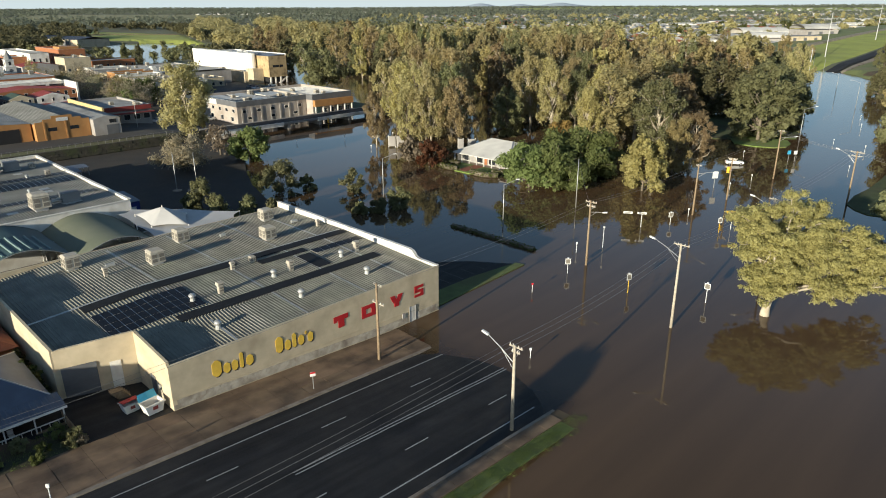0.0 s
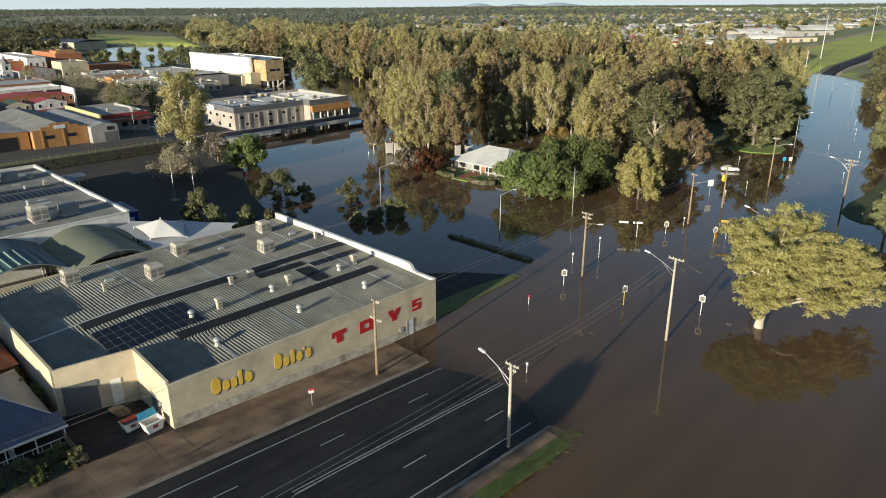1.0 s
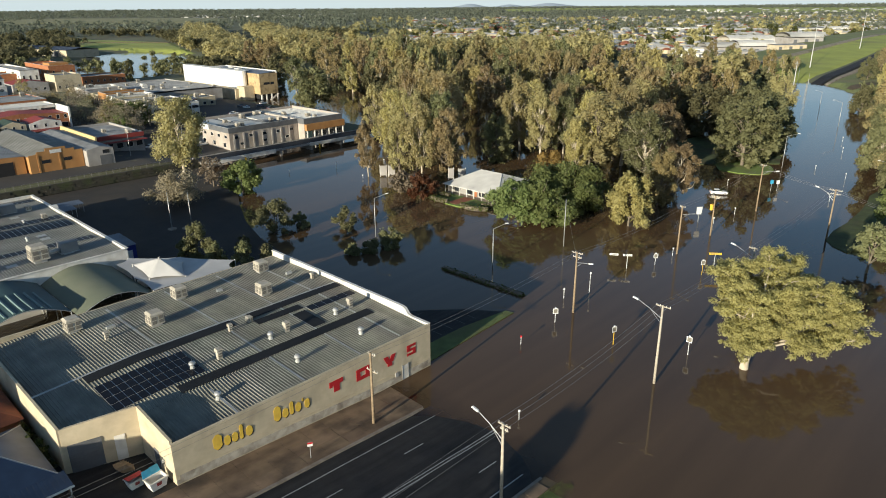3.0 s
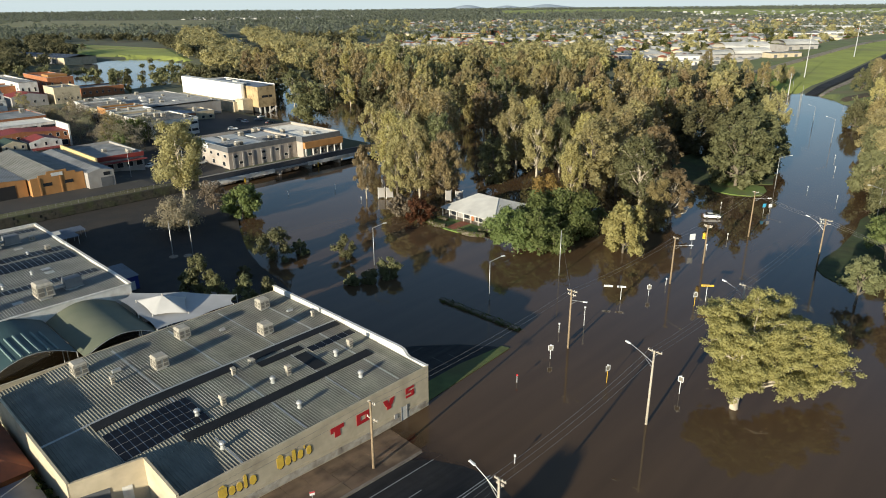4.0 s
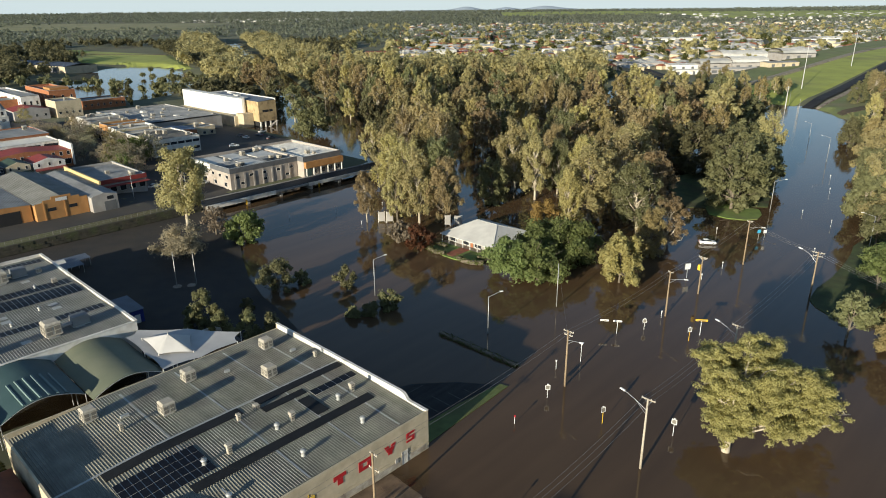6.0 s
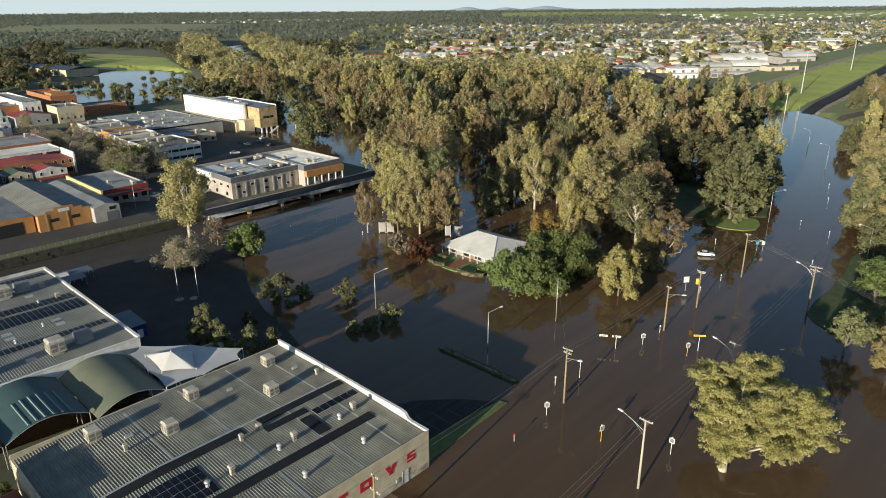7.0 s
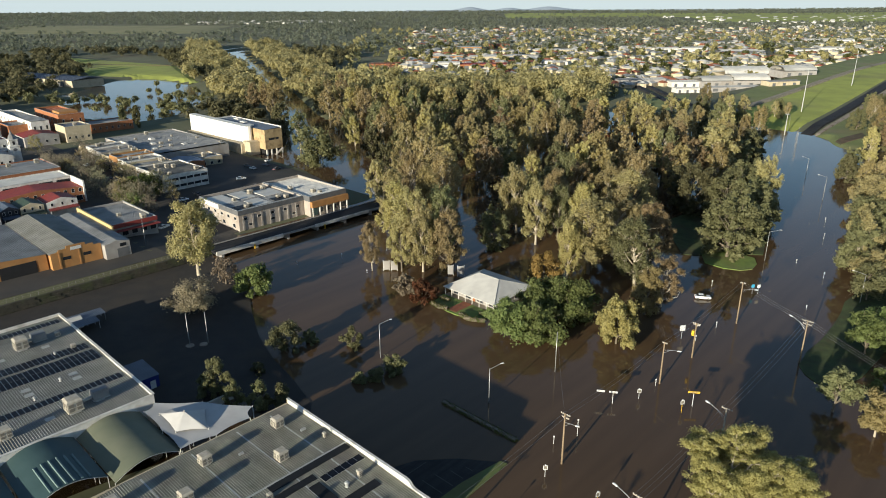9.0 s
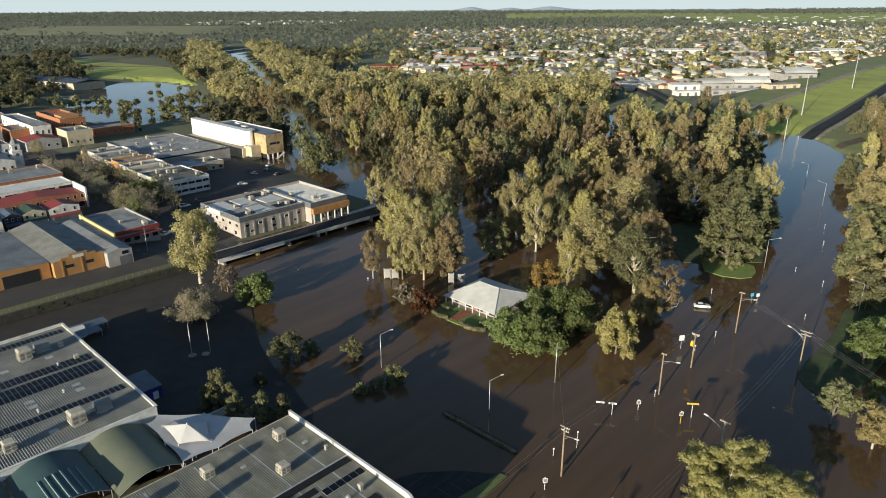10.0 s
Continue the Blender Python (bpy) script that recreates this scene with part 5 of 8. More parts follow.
def wh_roof(u, v):
    return 7.15 + 0.35 * (1 - abs(((v - 60.5) % 17.6) / 8.8 - 1))


part("front_wall", MB().box(-45, 20.8, 60.5, 60.8, -1, 7.55), M["white"], warehouse)
part("side_wall", MB().box(20.5, 20.8, 60.8, 113.2, -1, 7.75), M["white"], warehouse)
part("back_wall", MB().box(-45, 20.8, 113.2, 113.5, -1, 7.75), M["white"], warehouse)
part("coping", MB().box(20.4, 20.95, 60.3, 113.6, 7.753, 7.85), M["white"], warehouse)
part("coping", MB().box(-45, 20.4, 113.1, 113.6, 7.753, 7.85).box(-45, 20.4, 60.35, 60.9, 7.553, 7.65), M["white"], warehouse)
for k in range(6):
    v0 = 60.8 + k * 8.73
    part("roof", ribbed(-45, 20.5, v0, min(v0 + 8.73, 113.2), wh_roof, 0.45, 0.05, n=3), M["zincpale"], warehouse, "ribbed weathered metal roof")
part("roof_slab", MB().box(-45, 20.5, 60.8, 113.2, 6.6, 6.9), M["dark"], warehouse)
for v, n, pv in ((71.8, 1, 2.6), (83.5, 2, 2.7), (90.0, 2, 1.8), (108.7, 1, 2.6)):
    solar_row(-10.0, v, 29, n, wh_roof, 1.02, pv, e=0.06)
for v in (66.0, 78.2, 80.4, 97.5, 105.0):
    for u in (-6, 3, 12):
        part("roof_light", MB().box(u, u + 1.6, v, v + 1.3, wh_roof(u, v) + 0.06, wh_roof(u, v) + 0.12), M["zincflash"], warehouse)
for u, v, s in ((7.9, 66.0, 2.3), (-3.7, 66.0, 1.7), (8.7, 100.6, 2.2), (16.5, 101.5, 0.9), (17.0, 93.0, 0.8)):
    cooler(at(u, v, wh_roof(u, v) + 0.05), "large boxy evaporative cooler on the warehouse roof", s)
for u, v in ((10, 80), (13, 92.5), (4, 76)):
    whirlybird(at(u, v, wh_roof(u, v) + 0.05))


def barrel(name, u0, u1, v0, v1, z0, rise, material, label, ribs=0):
    """A cloth vault over steel hoops, with open ends."""
    t = thing(name, at(0, 0, 0), label, "canopy")
    def fn(a, b):
        s = math.sin(math.pi * (0.06 + 0.88 * a))
        return (u0 + (u1 - u0) * a, v0 + (v1 - v0) * b, z0 + rise * s - 0.25 * math.sin(math.pi * b) * s)
    part("cloth", MB().grid(fn, 24, 12, 0.03), material, t, soft=True)
    for b in (0, 0.5, 1):
        pts = [Vector(fn(k / 12, b)) - Vector((0, 0, 0.1)) for k in range(13)]
        part("hoop", MB().tube(pts, 0.06, 6), M["galv"], t)
    for a in (0.0, 1.0):
        for b in (0, 0.5, 1):
            p = fn(a, b)
            part("post", MB().tube([(p[0], p[1], -1.0), (p[0], p[1], p[2])], 0.08, 6), M["galv"], t)
    for k in range(ribs):
        pts = [Vector(fn(0.3 + 0.1 * k, 0.02 + 0.55 * j / 8)) + Vector((0, 0, 0.05)) for j in range(9)]
        part("rib", MB().tube(pts, 0.2, 5), M["tealpale"], t, "pale translucent rib")
    return t


barrel("vault_canopy", 5.8, 17.6, 42.6, 60.3, 4.7, 2.4, M["green"], "olive green cloth vault canopy over a yard")
barrel("vault_canopy", -6.6, 5.4, 44.6, 60.4, 5.2, 2.4, M["teal"], "teal cloth vault canopy with pale ribs", 6)
barrel("vault_canopy", -19.0, -7.0, 44.6, 60.4, 5.2, 2.4, M["teal"], "teal cloth vault canopy with pale ribs", 6)


def sail(corners, apex, label, depth=0.35):
    """A tented shade sail: cloth from low corners up to a peak, with a mast."""
    t = thing("shade_sail", at(0, 0, 0), label, "shade sail", "shade sails")
    mb = MB()
    ap = Vector(apex)
    n = len(corners)
    for k in range(n):
        a, b = Vector(corners[k]), Vector(corners[(k + 1) % n])
        rows = 8
        vs, fs = [], []
        for i in range(rows + 1):
            s = i / rows
            for j in range(9):
                q = a.lerp(b, j / 8)
                inward = math.sin(math.pi * j / 8) * 0.12
                q = q.lerp((ap + q) / 2, inward) 
                p = q.lerp(ap, s)
                p.z = q.z + (ap.z - q.z) * s 
                vs.append(p)
        fs = [(i * 9 + j, i * 9 + j + 1, (i + 1) * 9 + j + 1, (i + 1) * 9 + j) for i in range(rows) for j in range(8)]
        mb.add(vs, fs)
    me = mb.mesh("cloth", M["sail"], True)
    bm = bmesh.new()
    bm.from_mesh(me)
    bmesh.ops.remove_doubles(bm, verts=bm.verts, dist=0.002)
    bm.to_mesh(me)
    bm.free()
    part("cloth", me, None, t)
    part("mast", MB().tube([(ap.x, ap.y, -1), (ap.x, ap.y, ap.z + 0.3)], 0.1, 8), M["white"], t)
    for c in corners:
        part("post", MB().tube([(c[0], c[1], -1), (c[0], c[1], c[2] + 0.1)], 0.08, 6), M["white"], t)
    return t


sail([(17.6, 58.4, 6.0), (17.4, 50.0, 5.9), (17.2, 42.4, 5.8), (23.6, 41.4, 5.9), (30.8, 41.6, 6.0), (33.2, 44.6, 6.1), (27.2, 53.4, 6.0), (20.4, 60.0, 6.0)], (22.6, 49.6, 5.7), "white shade sail stretched over the yard")
sail([(18.9, 47.6, 6.05), (23.6, 44.2, 5.95), (26.2, 50.4, 6.1), (19.3, 55.2, 6.35)], (21.6, 49.0, 8.5), "white tented shade sail with a peak over the yard")
for u, v in ((13.2, 67.6), (12.8, 102.6)):
    d = thing("duct_box", at(u, v, wh_roof(u, v)), "boxy grey metal duct beside the roof cooler", "roof duct", "warehouse ducts")
    part("box", MB().box(-1.5, 1.5, -1.1, 1.1, 0, 1.9, taper=0.1), M["roofgrey"], d)
    part("flange", MB().box(-1.6, 1.6, -1.2, 1.2, 0.06, 0.16), M["zincflash"], d)
    part("pipe", MB().tube([(-1.5, 0, 0.7), (-3.2, -0.4, 0.7)], 0.35, 10), M["zincflash"], d)
part_wall = MB().box(20.9, 37.5, 58.6, 58.85, -1, 1.8)
solid("yard_fence", part_wall, M["white"], "white rendered yard wall behind the shop", "wall", m=at(0, 0, 0))
sh = thing("garden_shed", at(22.6, 75.2, -0.6), "blue shed with a grey ribbed roof beside the warehouse", "shed")
part("body", MB().box(0, 5.2, 0, 8.2, 0, 3.6), M["blue"], sh)
part("roof", ribbed(-0.2, 5.4, -0.3, 8.4, lambda u, v: 3.75 + 0.04 * v, 0.45, 0.04), M["blueroof"], sh)
part("door", MB().box(3.2, 4.4, -0.06, 0.02, 0.2, 2.6), M["signback"], sh, "pale door panel")
for u, v in ((24, 112), (27, 116)):
    b = thing("carport", at(u - 4, v + 2, -0.8), "low dark carport roof by the warehouse", "carport", "low carports")
    part("roof", ribbed(0, 10, 0, 4, lambda x, y: 3.0 + 0.05 * y, 0.5, 0.04), M["blueroof"], b)
    for x in (0.3, 5, 9.7):
        for y in (0.3, 3.7):
            part("post", MB().tube([(x, y, 0), (x, y, 3.0)], 0.07, 6), M["galv"], b)
tk = thing("white_shed", at(22, 118, -0.5), "small white rounded shed in the flooded yard", "shed")
part("body", MB().box(0, 5, 0, 3.2, 0, 2.6), M["white"], tk)
part("roof", MB().grid(lambda a, b: (5.2 * a - 0.1, -0.1 + 3.4 * b, 2.6 + 0.8 * math.sin(math.pi * b)), 2, 10, 0.05), M["whiteroof"], tk)

# ---------- the park house ----------
house = thing("park_house", at(107.6, 44.4, 0.2), "white cottage with a pale hipped metal roof and veranda", "house")
HU, HV = 17.6, 18.6
part("wall", MB().box(1.9, HU - 0.6, 0.7, HV - 0.7, -1.2, 2.4), M["lightgrey"], house)
hip = [(-0.3, -0.3, 2.45), (HU + 0.3, -0.3, 2.45), (HU + 0.3, HV + 0.3, 2.45), (-0.3, HV + 0.3, 2.45), (HU / 2, 5.6, 5.6), (HU / 2, HV - 5.6, 5.6)]
part("roof", MB().add(hip + [(x, y, z - 0.18) for x, y, z in hip[:4]], [(0, 1, 4), (1, 2, 5, 4), (2, 3, 5), (3, 0, 4, 5), (0, 6, 7, 1), (1, 7, 8, 2), (2, 8, 9, 3), (3, 9, 6, 0), (9, 8, 7, 6)]), M["whiteroof"], house, "pale hipped metal roof")
rc = MB()
for a, b in ((0, 4), (1, 4), (2, 5), (3, 5), (4, 5)):
    rc.tube([Vector(hip[a]) + Vector((0, 0, 0.03)), Vector(hip[b]) + Vector((0, 0, 0.03))], 0.09, 6)
part("ridge_cap", rc, M["zincflash"], house)
for k in range(8):
    v = 0.2 + k * (HV - 0.4) / 7
    part("veranda_post", MB().box(-0.08, 0.08, v - 0.08, v + 0.08, -0.6, 2.4), M["white"], house)
part("veranda_floor", MB().box(-0.2, 1.9, 0, HV, -0.9, -0.05), M["concrete"], house)
for k in range(4):
    window(house, "u", 1.2 + k * 4.4, 0.25, 2.4, 1.9, 1.9, 0)
part("front_door", MB().box(1.84, 1.92, 8.5, 9.5, 0, 2.1), M["brick"], house, "brown front door")
for k in range(3):
    window(house, "v", 3.2 + k * 3.4, 0.6, 1.4, 1.5, 0, 0.7)
part("gutter", MB().box(-0.42, -0.3, -0.3, HV + 0.3, 2.3, 2.43), M["white"], house)
lawn = MB().prism([(-7, 2), (-0.25, 0), (-0.25, HV + 1), (-6.5, HV - 1), (-8, HV / 2 + 2), (-8, HV / 2 - 2)], -1.5, 0.02)
solid("house_lawn", lawn, M["parklawn"], "small green lawn in front of the cottage", "lawn", "structure", m=at(107.6, 43.8, 0.2))
solid("park_lawn", MB().prism([(183.5, 18), (183, 12), (185, 7), (188.5, 4.8), (194, 5.4), (199, 8), (200, 15), (197, 21), (190, 22)], -1.0, 0.22), M["parklawn"], "bright green lawn at the water's edge", "lawn", "structure", m=at(0, 0, 0))
# tree shade over this part of the lawn is put into its dark grass colour
solid("shaded_lawn", MB().prism([(186, 27), (190, 21), (198, 15), (204, 7), (218, 11), (232, 22), (238, 36), (232, 46), (218, 48), (204, 41), (194, 33)], -1.0, 0.2), M["bankgrass"], "rough park grass under the trees, coloured dark for their shade", "lawn", "structure", m=at(0, 0, 0))
solid("river_bank", MB().prism([(129.5, -31), (131.5, -28), (135, -25.6), (143, -24.9), (152, -25.6), (163, -25.4), (173, -24.7), (181, -23.5), (200, -25), (205, -36), (190, -41), (159, -39), (139, -37.8), (130.5, -35.2)], -1.0, 0.16), M["bankgrass"], "dark weedy grass bank between road and river", "grass", "structure", m=at(0, 0, 0))
solid("brick_path", MB().box(-7.0, -0.3, 8.4, 11.6, 0.03, 0.08), M["tile"], "red brick path to the cottage door", "path", "structure", m=at(107.6, 43.8, 0.2))


def hedge(points, w, h, label, m, seed=1):
    """A clipped hedge: rounded body thick with leaves."""
    rng = np.random.default_rng(seed)
    t = thing("hedge", m, label, "hedge", "hedges")
    cl = []
    for (ax, ay), (bx, by) in zip(points, points[1:]):
        L = math.hypot(bx - ax, by - ay)
        k = max(1, int(L / (w * 0.5)))
        for i in range(k):
            s = (i + 0.5) / k
            cl.append(((ax + (bx - ax) * s, ay + (by - ay) * s, h * 0.5), (w * 0.52, w * 0.52, h * 0.55), 110))
    body = MB().tube([(x, y, h * 0.42) for x, y in points], w * 0.36, 8)
    part("wood", body, M["bark"], t)
    part("foliage", leaf_cloud(cl, 0.2, rng, "foliage", M["hedge"]), None, t)
    return t


HM = at(109.6, 42.6, 0.1)
hedge([(-9.2, 12.5), (-10.2, 15.0), (-9.6, 18.0), (-8.0, 20.5)], 1.7, 1.3, "clipped yellow-green hedge round the cottage lawn", HM, 1)
hedge([(-8.0, 0.0), (-9.8, 2.5), (-10.2, 5.0), (-9.4, 7.5)], 1.7, 1.3, "clipped yellow-green hedge round the cottage lawn", HM, 2)
hedge([(-4.5, 1.0), (-5.5, 4.0)], 1.5, 1.0, "clipped yellow-green hedge round the cottage lawn", HM, 3)
hedge([(-4.8, 16.0), (-5.0, 19.5)], 1.5, 1.0, "clipped yellow-green hedge round the cottage lawn", HM, 4)


# ---------- town buildings ----------
YARD_CARS = []


def building(name, u0, u1, v0, v1, z0, h, wall, roof, label, category="shop building", par=0.7, roofkind="flat", win=(), cool=0, awn=0, seed=0, ridge=1.6):
    """A town building: walls with a parapet, a roof of its kind, windows, awning and roof coolers."""
    t = thing(name, at(u0, v0, z0), label, category)
    w, d = u1 - u0, v1 - v0
    e = 0.3
    for box in ((0, w, 0, e), (0, w, d - e, d), (0, e, e, d - e), (w - e, w, e, d - e)):
        part("wall", MB().box(*box, -2.5, h + (par if roofkind == "flat" else 0)), wall, t)
    if roofkind == "flat":
        part("roof", ribbed(e, w - e, e, d - e, lambda u, v: h - 0.1 + 0.02 * (d - v), 0.6, 0.05), roof, t)
        part("coping", MB().box(-0.06, w + 0.06, -0.06, e + 0.06, h + par + 0.003, h + par + 0.09).box(-0.06, e + 0.06, e + 0.07, d, h + par + 0.003, h + par + 0.09).box(w - e - 0.06, w + 0.06, e + 0.07, d, h + par + 0.003, h + par + 0.09), M["zincflash"], t)
    elif roofkind == "gable":
        zf = lambda u, v: h + ridge * (1 - abs(2 * u / w - 1))
        part("roof", ribbed(-0.2, w / 2, e, d + 0.2, zf, 0.6, 0.05), roof, t)
        part("roof", ribbed(w / 2, w + 0.2, e, d + 0.2, zf, 0.6, 0.05), roof, t)
        part("gable", MB().add([(0, 0.02, h), (w, 0.02, h), (w / 2, 0.02, h + ridge), (0, e, h), (w, e, h), (w / 2, e, h + ridge)], [(0, 1, 2), (5, 4, 3), (0, 2, 5, 3), (1, 4, 5, 2)]), wall, t)
    else:
        k = min(w, d) / 2
        a = [(-0.4, -0.4, h), (w + 0.4, -0.4, h), (w + 0.4, d + 0.4, h), (-0.4, d + 0.4, h)]
        r = [(w / 2, k, h + ridge), (w / 2, d - k, h + ridge)] if d > w else [(k, d / 2, h + ridge), (w - k, d / 2, h + ridge)]
        fs = [(0, 1, 4), (1, 2, 5, 4), (2, 3, 5), (3, 0, 4, 5)] if d > w else [(0, 1, 5, 4), (1, 2, 5), (2, 3, 4, 5), (3, 0, 4)]
        part("roof", MB().add(a + r, fs + [(3, 2, 1, 0)]), roof, t)
    for face, z, hh, ww, cnt in win:
        span = w if face == "v" else d
        for k in range(cnt):
            a = span * (k + 0.5) / cnt - ww / 2
            window(t, face, a, z, ww, hh, 0.0, 0.0)
    if awn:
        part("awning", MB().add([(0.2, -2.6, awn - 0.35), (w - 0.2, -2.6, awn - 0.35), (w - 0.2, 0, awn), (0.2, 0, awn), (0.2, -2.6, awn - 0.5), (w - 0.2, -2.6, awn - 0.5), (w - 0.2, 0, awn - 0.12), (0.2, 0, awn - 0.12)], [(0, 1, 2, 3), (7, 6, 5, 4), (0, 4, 5, 1), (1, 5, 6, 2), (3, 7, 4, 0)]), roof, t)
        for k in range(max(2, int(w / 4))):
            x = 0.4 + (w - 0.8) * k / (max(2, int(w / 4)) - 1)
            part("awning_post", MB().tube([(x, -2.45, -1), (x, -2.45, awn - 0.4)], 0.07, 6), M["white"], t)
    rr = random.Random(seed)
    for _ in range(cool):
        x, y = rr.uniform(2, w - 2), rr.uniform(2, d - 2)
        cooler(at(u0 + x, v0 + y, z0 + h - 0.05), "boxy evaporative cooler on a flat roof", rr.uniform(1.0, 1.6))
    return t


civic = building("council_offices", 96.2, 125.0, 157.2, 186.5, 0.0, 7.2, M["pinkwall"], M["roofgrey"], "two-storey grey office building standing at the flood's edge", par=0.9, win=(("v", 4.0, 1.1, 1.7, 5), ("v", 1.6, 1.0, 1.7, 3), ("u", 4.2, 1.2, 1.8, 6), ("u", 1.0, 1.6, 2.0, 4)), cool=9, seed=4)
part("fascia", MB().box(-0.12, 28.9, -0.12, 0.0, 6.3, 8.1).box(-0.12, 0.0, 0, 29.3, 6.3, 8.1), M["grey"], civic, "dark grey fascia band")
part("sign_panel", MB().box(-0.2, -0.125, 14, 25, 6.1, 7.9), M["signback"], civic, "blank white sign panel")
for k in range(7):
    part("buttress", MB().box(1.5 + 3.9 * k, 1.8 + 3.9 * k, -0.3, -0.13, -1.5, 5.9), M["lightgrey"], civic)
for k, (x0, x1, y0, y1) in enumerate(((1.2, 8.5, 14, 27), (9.5, 16.0, 3, 12), (10.5, 17.0, 15, 26), (19.0, 27.5, 12, 22))):
    part("roof_bay", MB().box(x0, x1, y0, y1, 7.35, 7.55 + 0.12 * (k % 2)), M["whiteroof"], civic, "pale raised roof bay")
for x0, y0, n in ((1.5, 3.0, 6), (18.0, 3.0, 8), (18.5, 23.0, 7)):
    for k in range(n):
        part("solar_panel", MB().box(x0 + 1.15 * k, x0 + 1.15 * k + 1.05, y0, y0 + 4.2, 7.72, 7.8), M["panel"], civic, "dark solar panel")
shop2 = building("orange_office", 125.3, 143.2, 153.2, 186.5, 0.0, 7.4, M["pinkwall"], M["whiteroof"], "orange-fronted office with a colonnade standing in water", par=0.9, win=(("v", 1.0, 2.0, 2.2, 5),), cool=4, seed=7)
part("fascia", MB().box(-0.15, 18.05, -0.15, 0.0, 6.3, 8.32).box(-0.15, 0.0, 0, 33, 6.3, 8.32), M["grey"], shop2, "grey fascia band")
part("orange_band", MB().box(0.0, 18.05, -1.6, -0.16, 3.9, 6.25), M["orange"], shop2)
for k in range(6):
    part("column", MB().box(0.2 + 3.4 * k, 0.6 + 3.4 * k, -1.5, -1.1, -1.5, 4.0), M["white"], shop2)
part("green_panel", MB().box(0.6, 3.4, -0.12, -0.03, 0.3, 3.6), M["teal"], shop2, "green poster panel")

# theatre: a white slab with rounded ends and a tan fly tower
th = thing("theatre", at(171.5, 264.5, -0.3), "cream and white theatre with a tall rounded slab", "theatre")
part("slab", MB().prism([(0, 14), (0.3, 12.4), (1.4, 11.4), (2.6, 11.2), (3.8, 11.8), (4.4, 13.2), (4.5, 14), (4.5, 76), (3.8, 78), (2.2, 78.6), (0.7, 78), (0, 76)], 4.2, 15.4), M["cleanwhite"], th, "tall white rendered slab with rounded ends")
part("tower_wall", MB().box(4.55, 15.5, 0, 53, 3.4, 14.2), M["stainedtan"], th, "stained tan rendered upper storey")
part("undercroft", MB().box(5.4, 14.6, 2, 52, -2, 3.4), M["dark"], th)
part("roof", ribbed(4.6, 15.3, 0.3, 52.7, lambda u, v: 14.25 + 0.05 * (u - 4.6), 0.7, 0.06), M["blueroof"], th)
part("coping", MB().box(15.2, 15.6, 0, 53, 14.21, 15.3).box(4.6, 15.2, 52.7, 53.1, 14.21, 15.3), M["white"], th)
for k in range(3):
    part("roof_vent", MB().box(6 + 3 * k, 8 + 3 * k, 16 + 12 * k, 21 + 12 * k, 14.3, 15.2), M["whiteroof"], th)
part("window", MB().box(6.8, 10.6, -0.05, 0.02, 8.4, 9.6), M["glass"], th)
part("window", MB().box(11.2, 13.2, -0.05, 0.02, 8.4, 9.6), M["glass"], th)
for x in (4.9, 7.8, 11, 14.8):
    part("pier", MB().box(x, x + 0.7, -0.2, 0.6, -2, 3.4), M["white"], th)
for k in range(9):
    part("stair_flight", MB().box(9.5 + 0.6 * k, 10.1 + 0.6 * k, -2.4, -0.4, 0.3 + 0.35 * k, 0.5 + 0.35 * k), M["lightgrey"], th)
part("podium", MB().box(-3.5, -0.05, 12, 76, -2, 6.0), M["cream"], th, "stained cream lower wing")
part("lobby", MB().box(-1.5, 4.4, 6, 13.5, -2, 7.6), M["cream"], th, "stained cream lobby")

# buildings along the retaining wall
b1 = building("orange_garage", 6.0, 32.5, 160.5, 203, 3.0, 5.0, M["orange"], M["roofgrey"], "low orange workshop with a grey metal roof", roofkind="gable", ridge=0.9, cool=1, seed=3)
part("roller_door", MB().box(13.5, 23.5, -0.06, 0.02, 0, 3.9), M["dark"], b1, "wide dark workshop opening")
b1b = building("tin_shed", -30, 5.0, 160, 200, 3.0, 5.2, M["brick"], M["roofgrey"], "brick shed with a long grey metal roof", roofkind="gable", ridge=1.2, win=(("v", 1.5, 1.4, 1.6, 6),))
b2 = building("orange_shop", 33.0, 47.8, 158.4, 204, 3.0, 5.0, M["orange"], M["zincpale"], "orange shop with a stepped parapet and metal roof", roofkind="gable", ridge=1.8, win=(("v", 1.7, 1.0, 2.2, 3),))
step = [(0, 0), (14.8, 0), (14.8, 5.4), (12.6, 5.4), (12.6, 6.1), (10.2, 6.1), (10.2, 6.9), (4.6, 6.9), (4.6, 6.1), (2.2, 6.1), (2.2, 5.4), (0, 5.4)]
vs = [(x, y, z) for y in (-0.25, -0.02) for x, z in step]
part("stepped_parapet", MB().add(vs, [tuple(range(12)), tuple(range(12, 24))[::-1]] + [(i, 12 + i, 12 + (i + 1) % 12, (i + 1) % 12) for i in range(12)]), M["orange"], b2, "stepped orange parapet")
part("sign_panel", MB().box(5.8, 9.0, -0.32, -0.26, 5.3, 6.3), M["signback"], b2, "small white sign panel")
for x in (3.2, 9.2):
    part("front_window", MB().box(x, x + 2.4, -0.3, -0.255, 2.6, 3.6), M["glass"], b2)
for x in (2.2, 8.0):
    part("pilaster", MB().box(x, x + 0.4, -0.4, -0.26, 0, 5.2), M["orange"], b2)
b3 = building("white_garage", 48.0, 55.8, 155.4, 199, 3.0, 5.0, M["lightgrey"], M["roofgrey"], "white-fronted garage with a roller door", roofkind="gable", ridge=0.8)
part("roller_door", MB().box(3.6, 7.2, -0.06, 0.02, 0, 3.0), M["grey"], b3, "grey roller door")
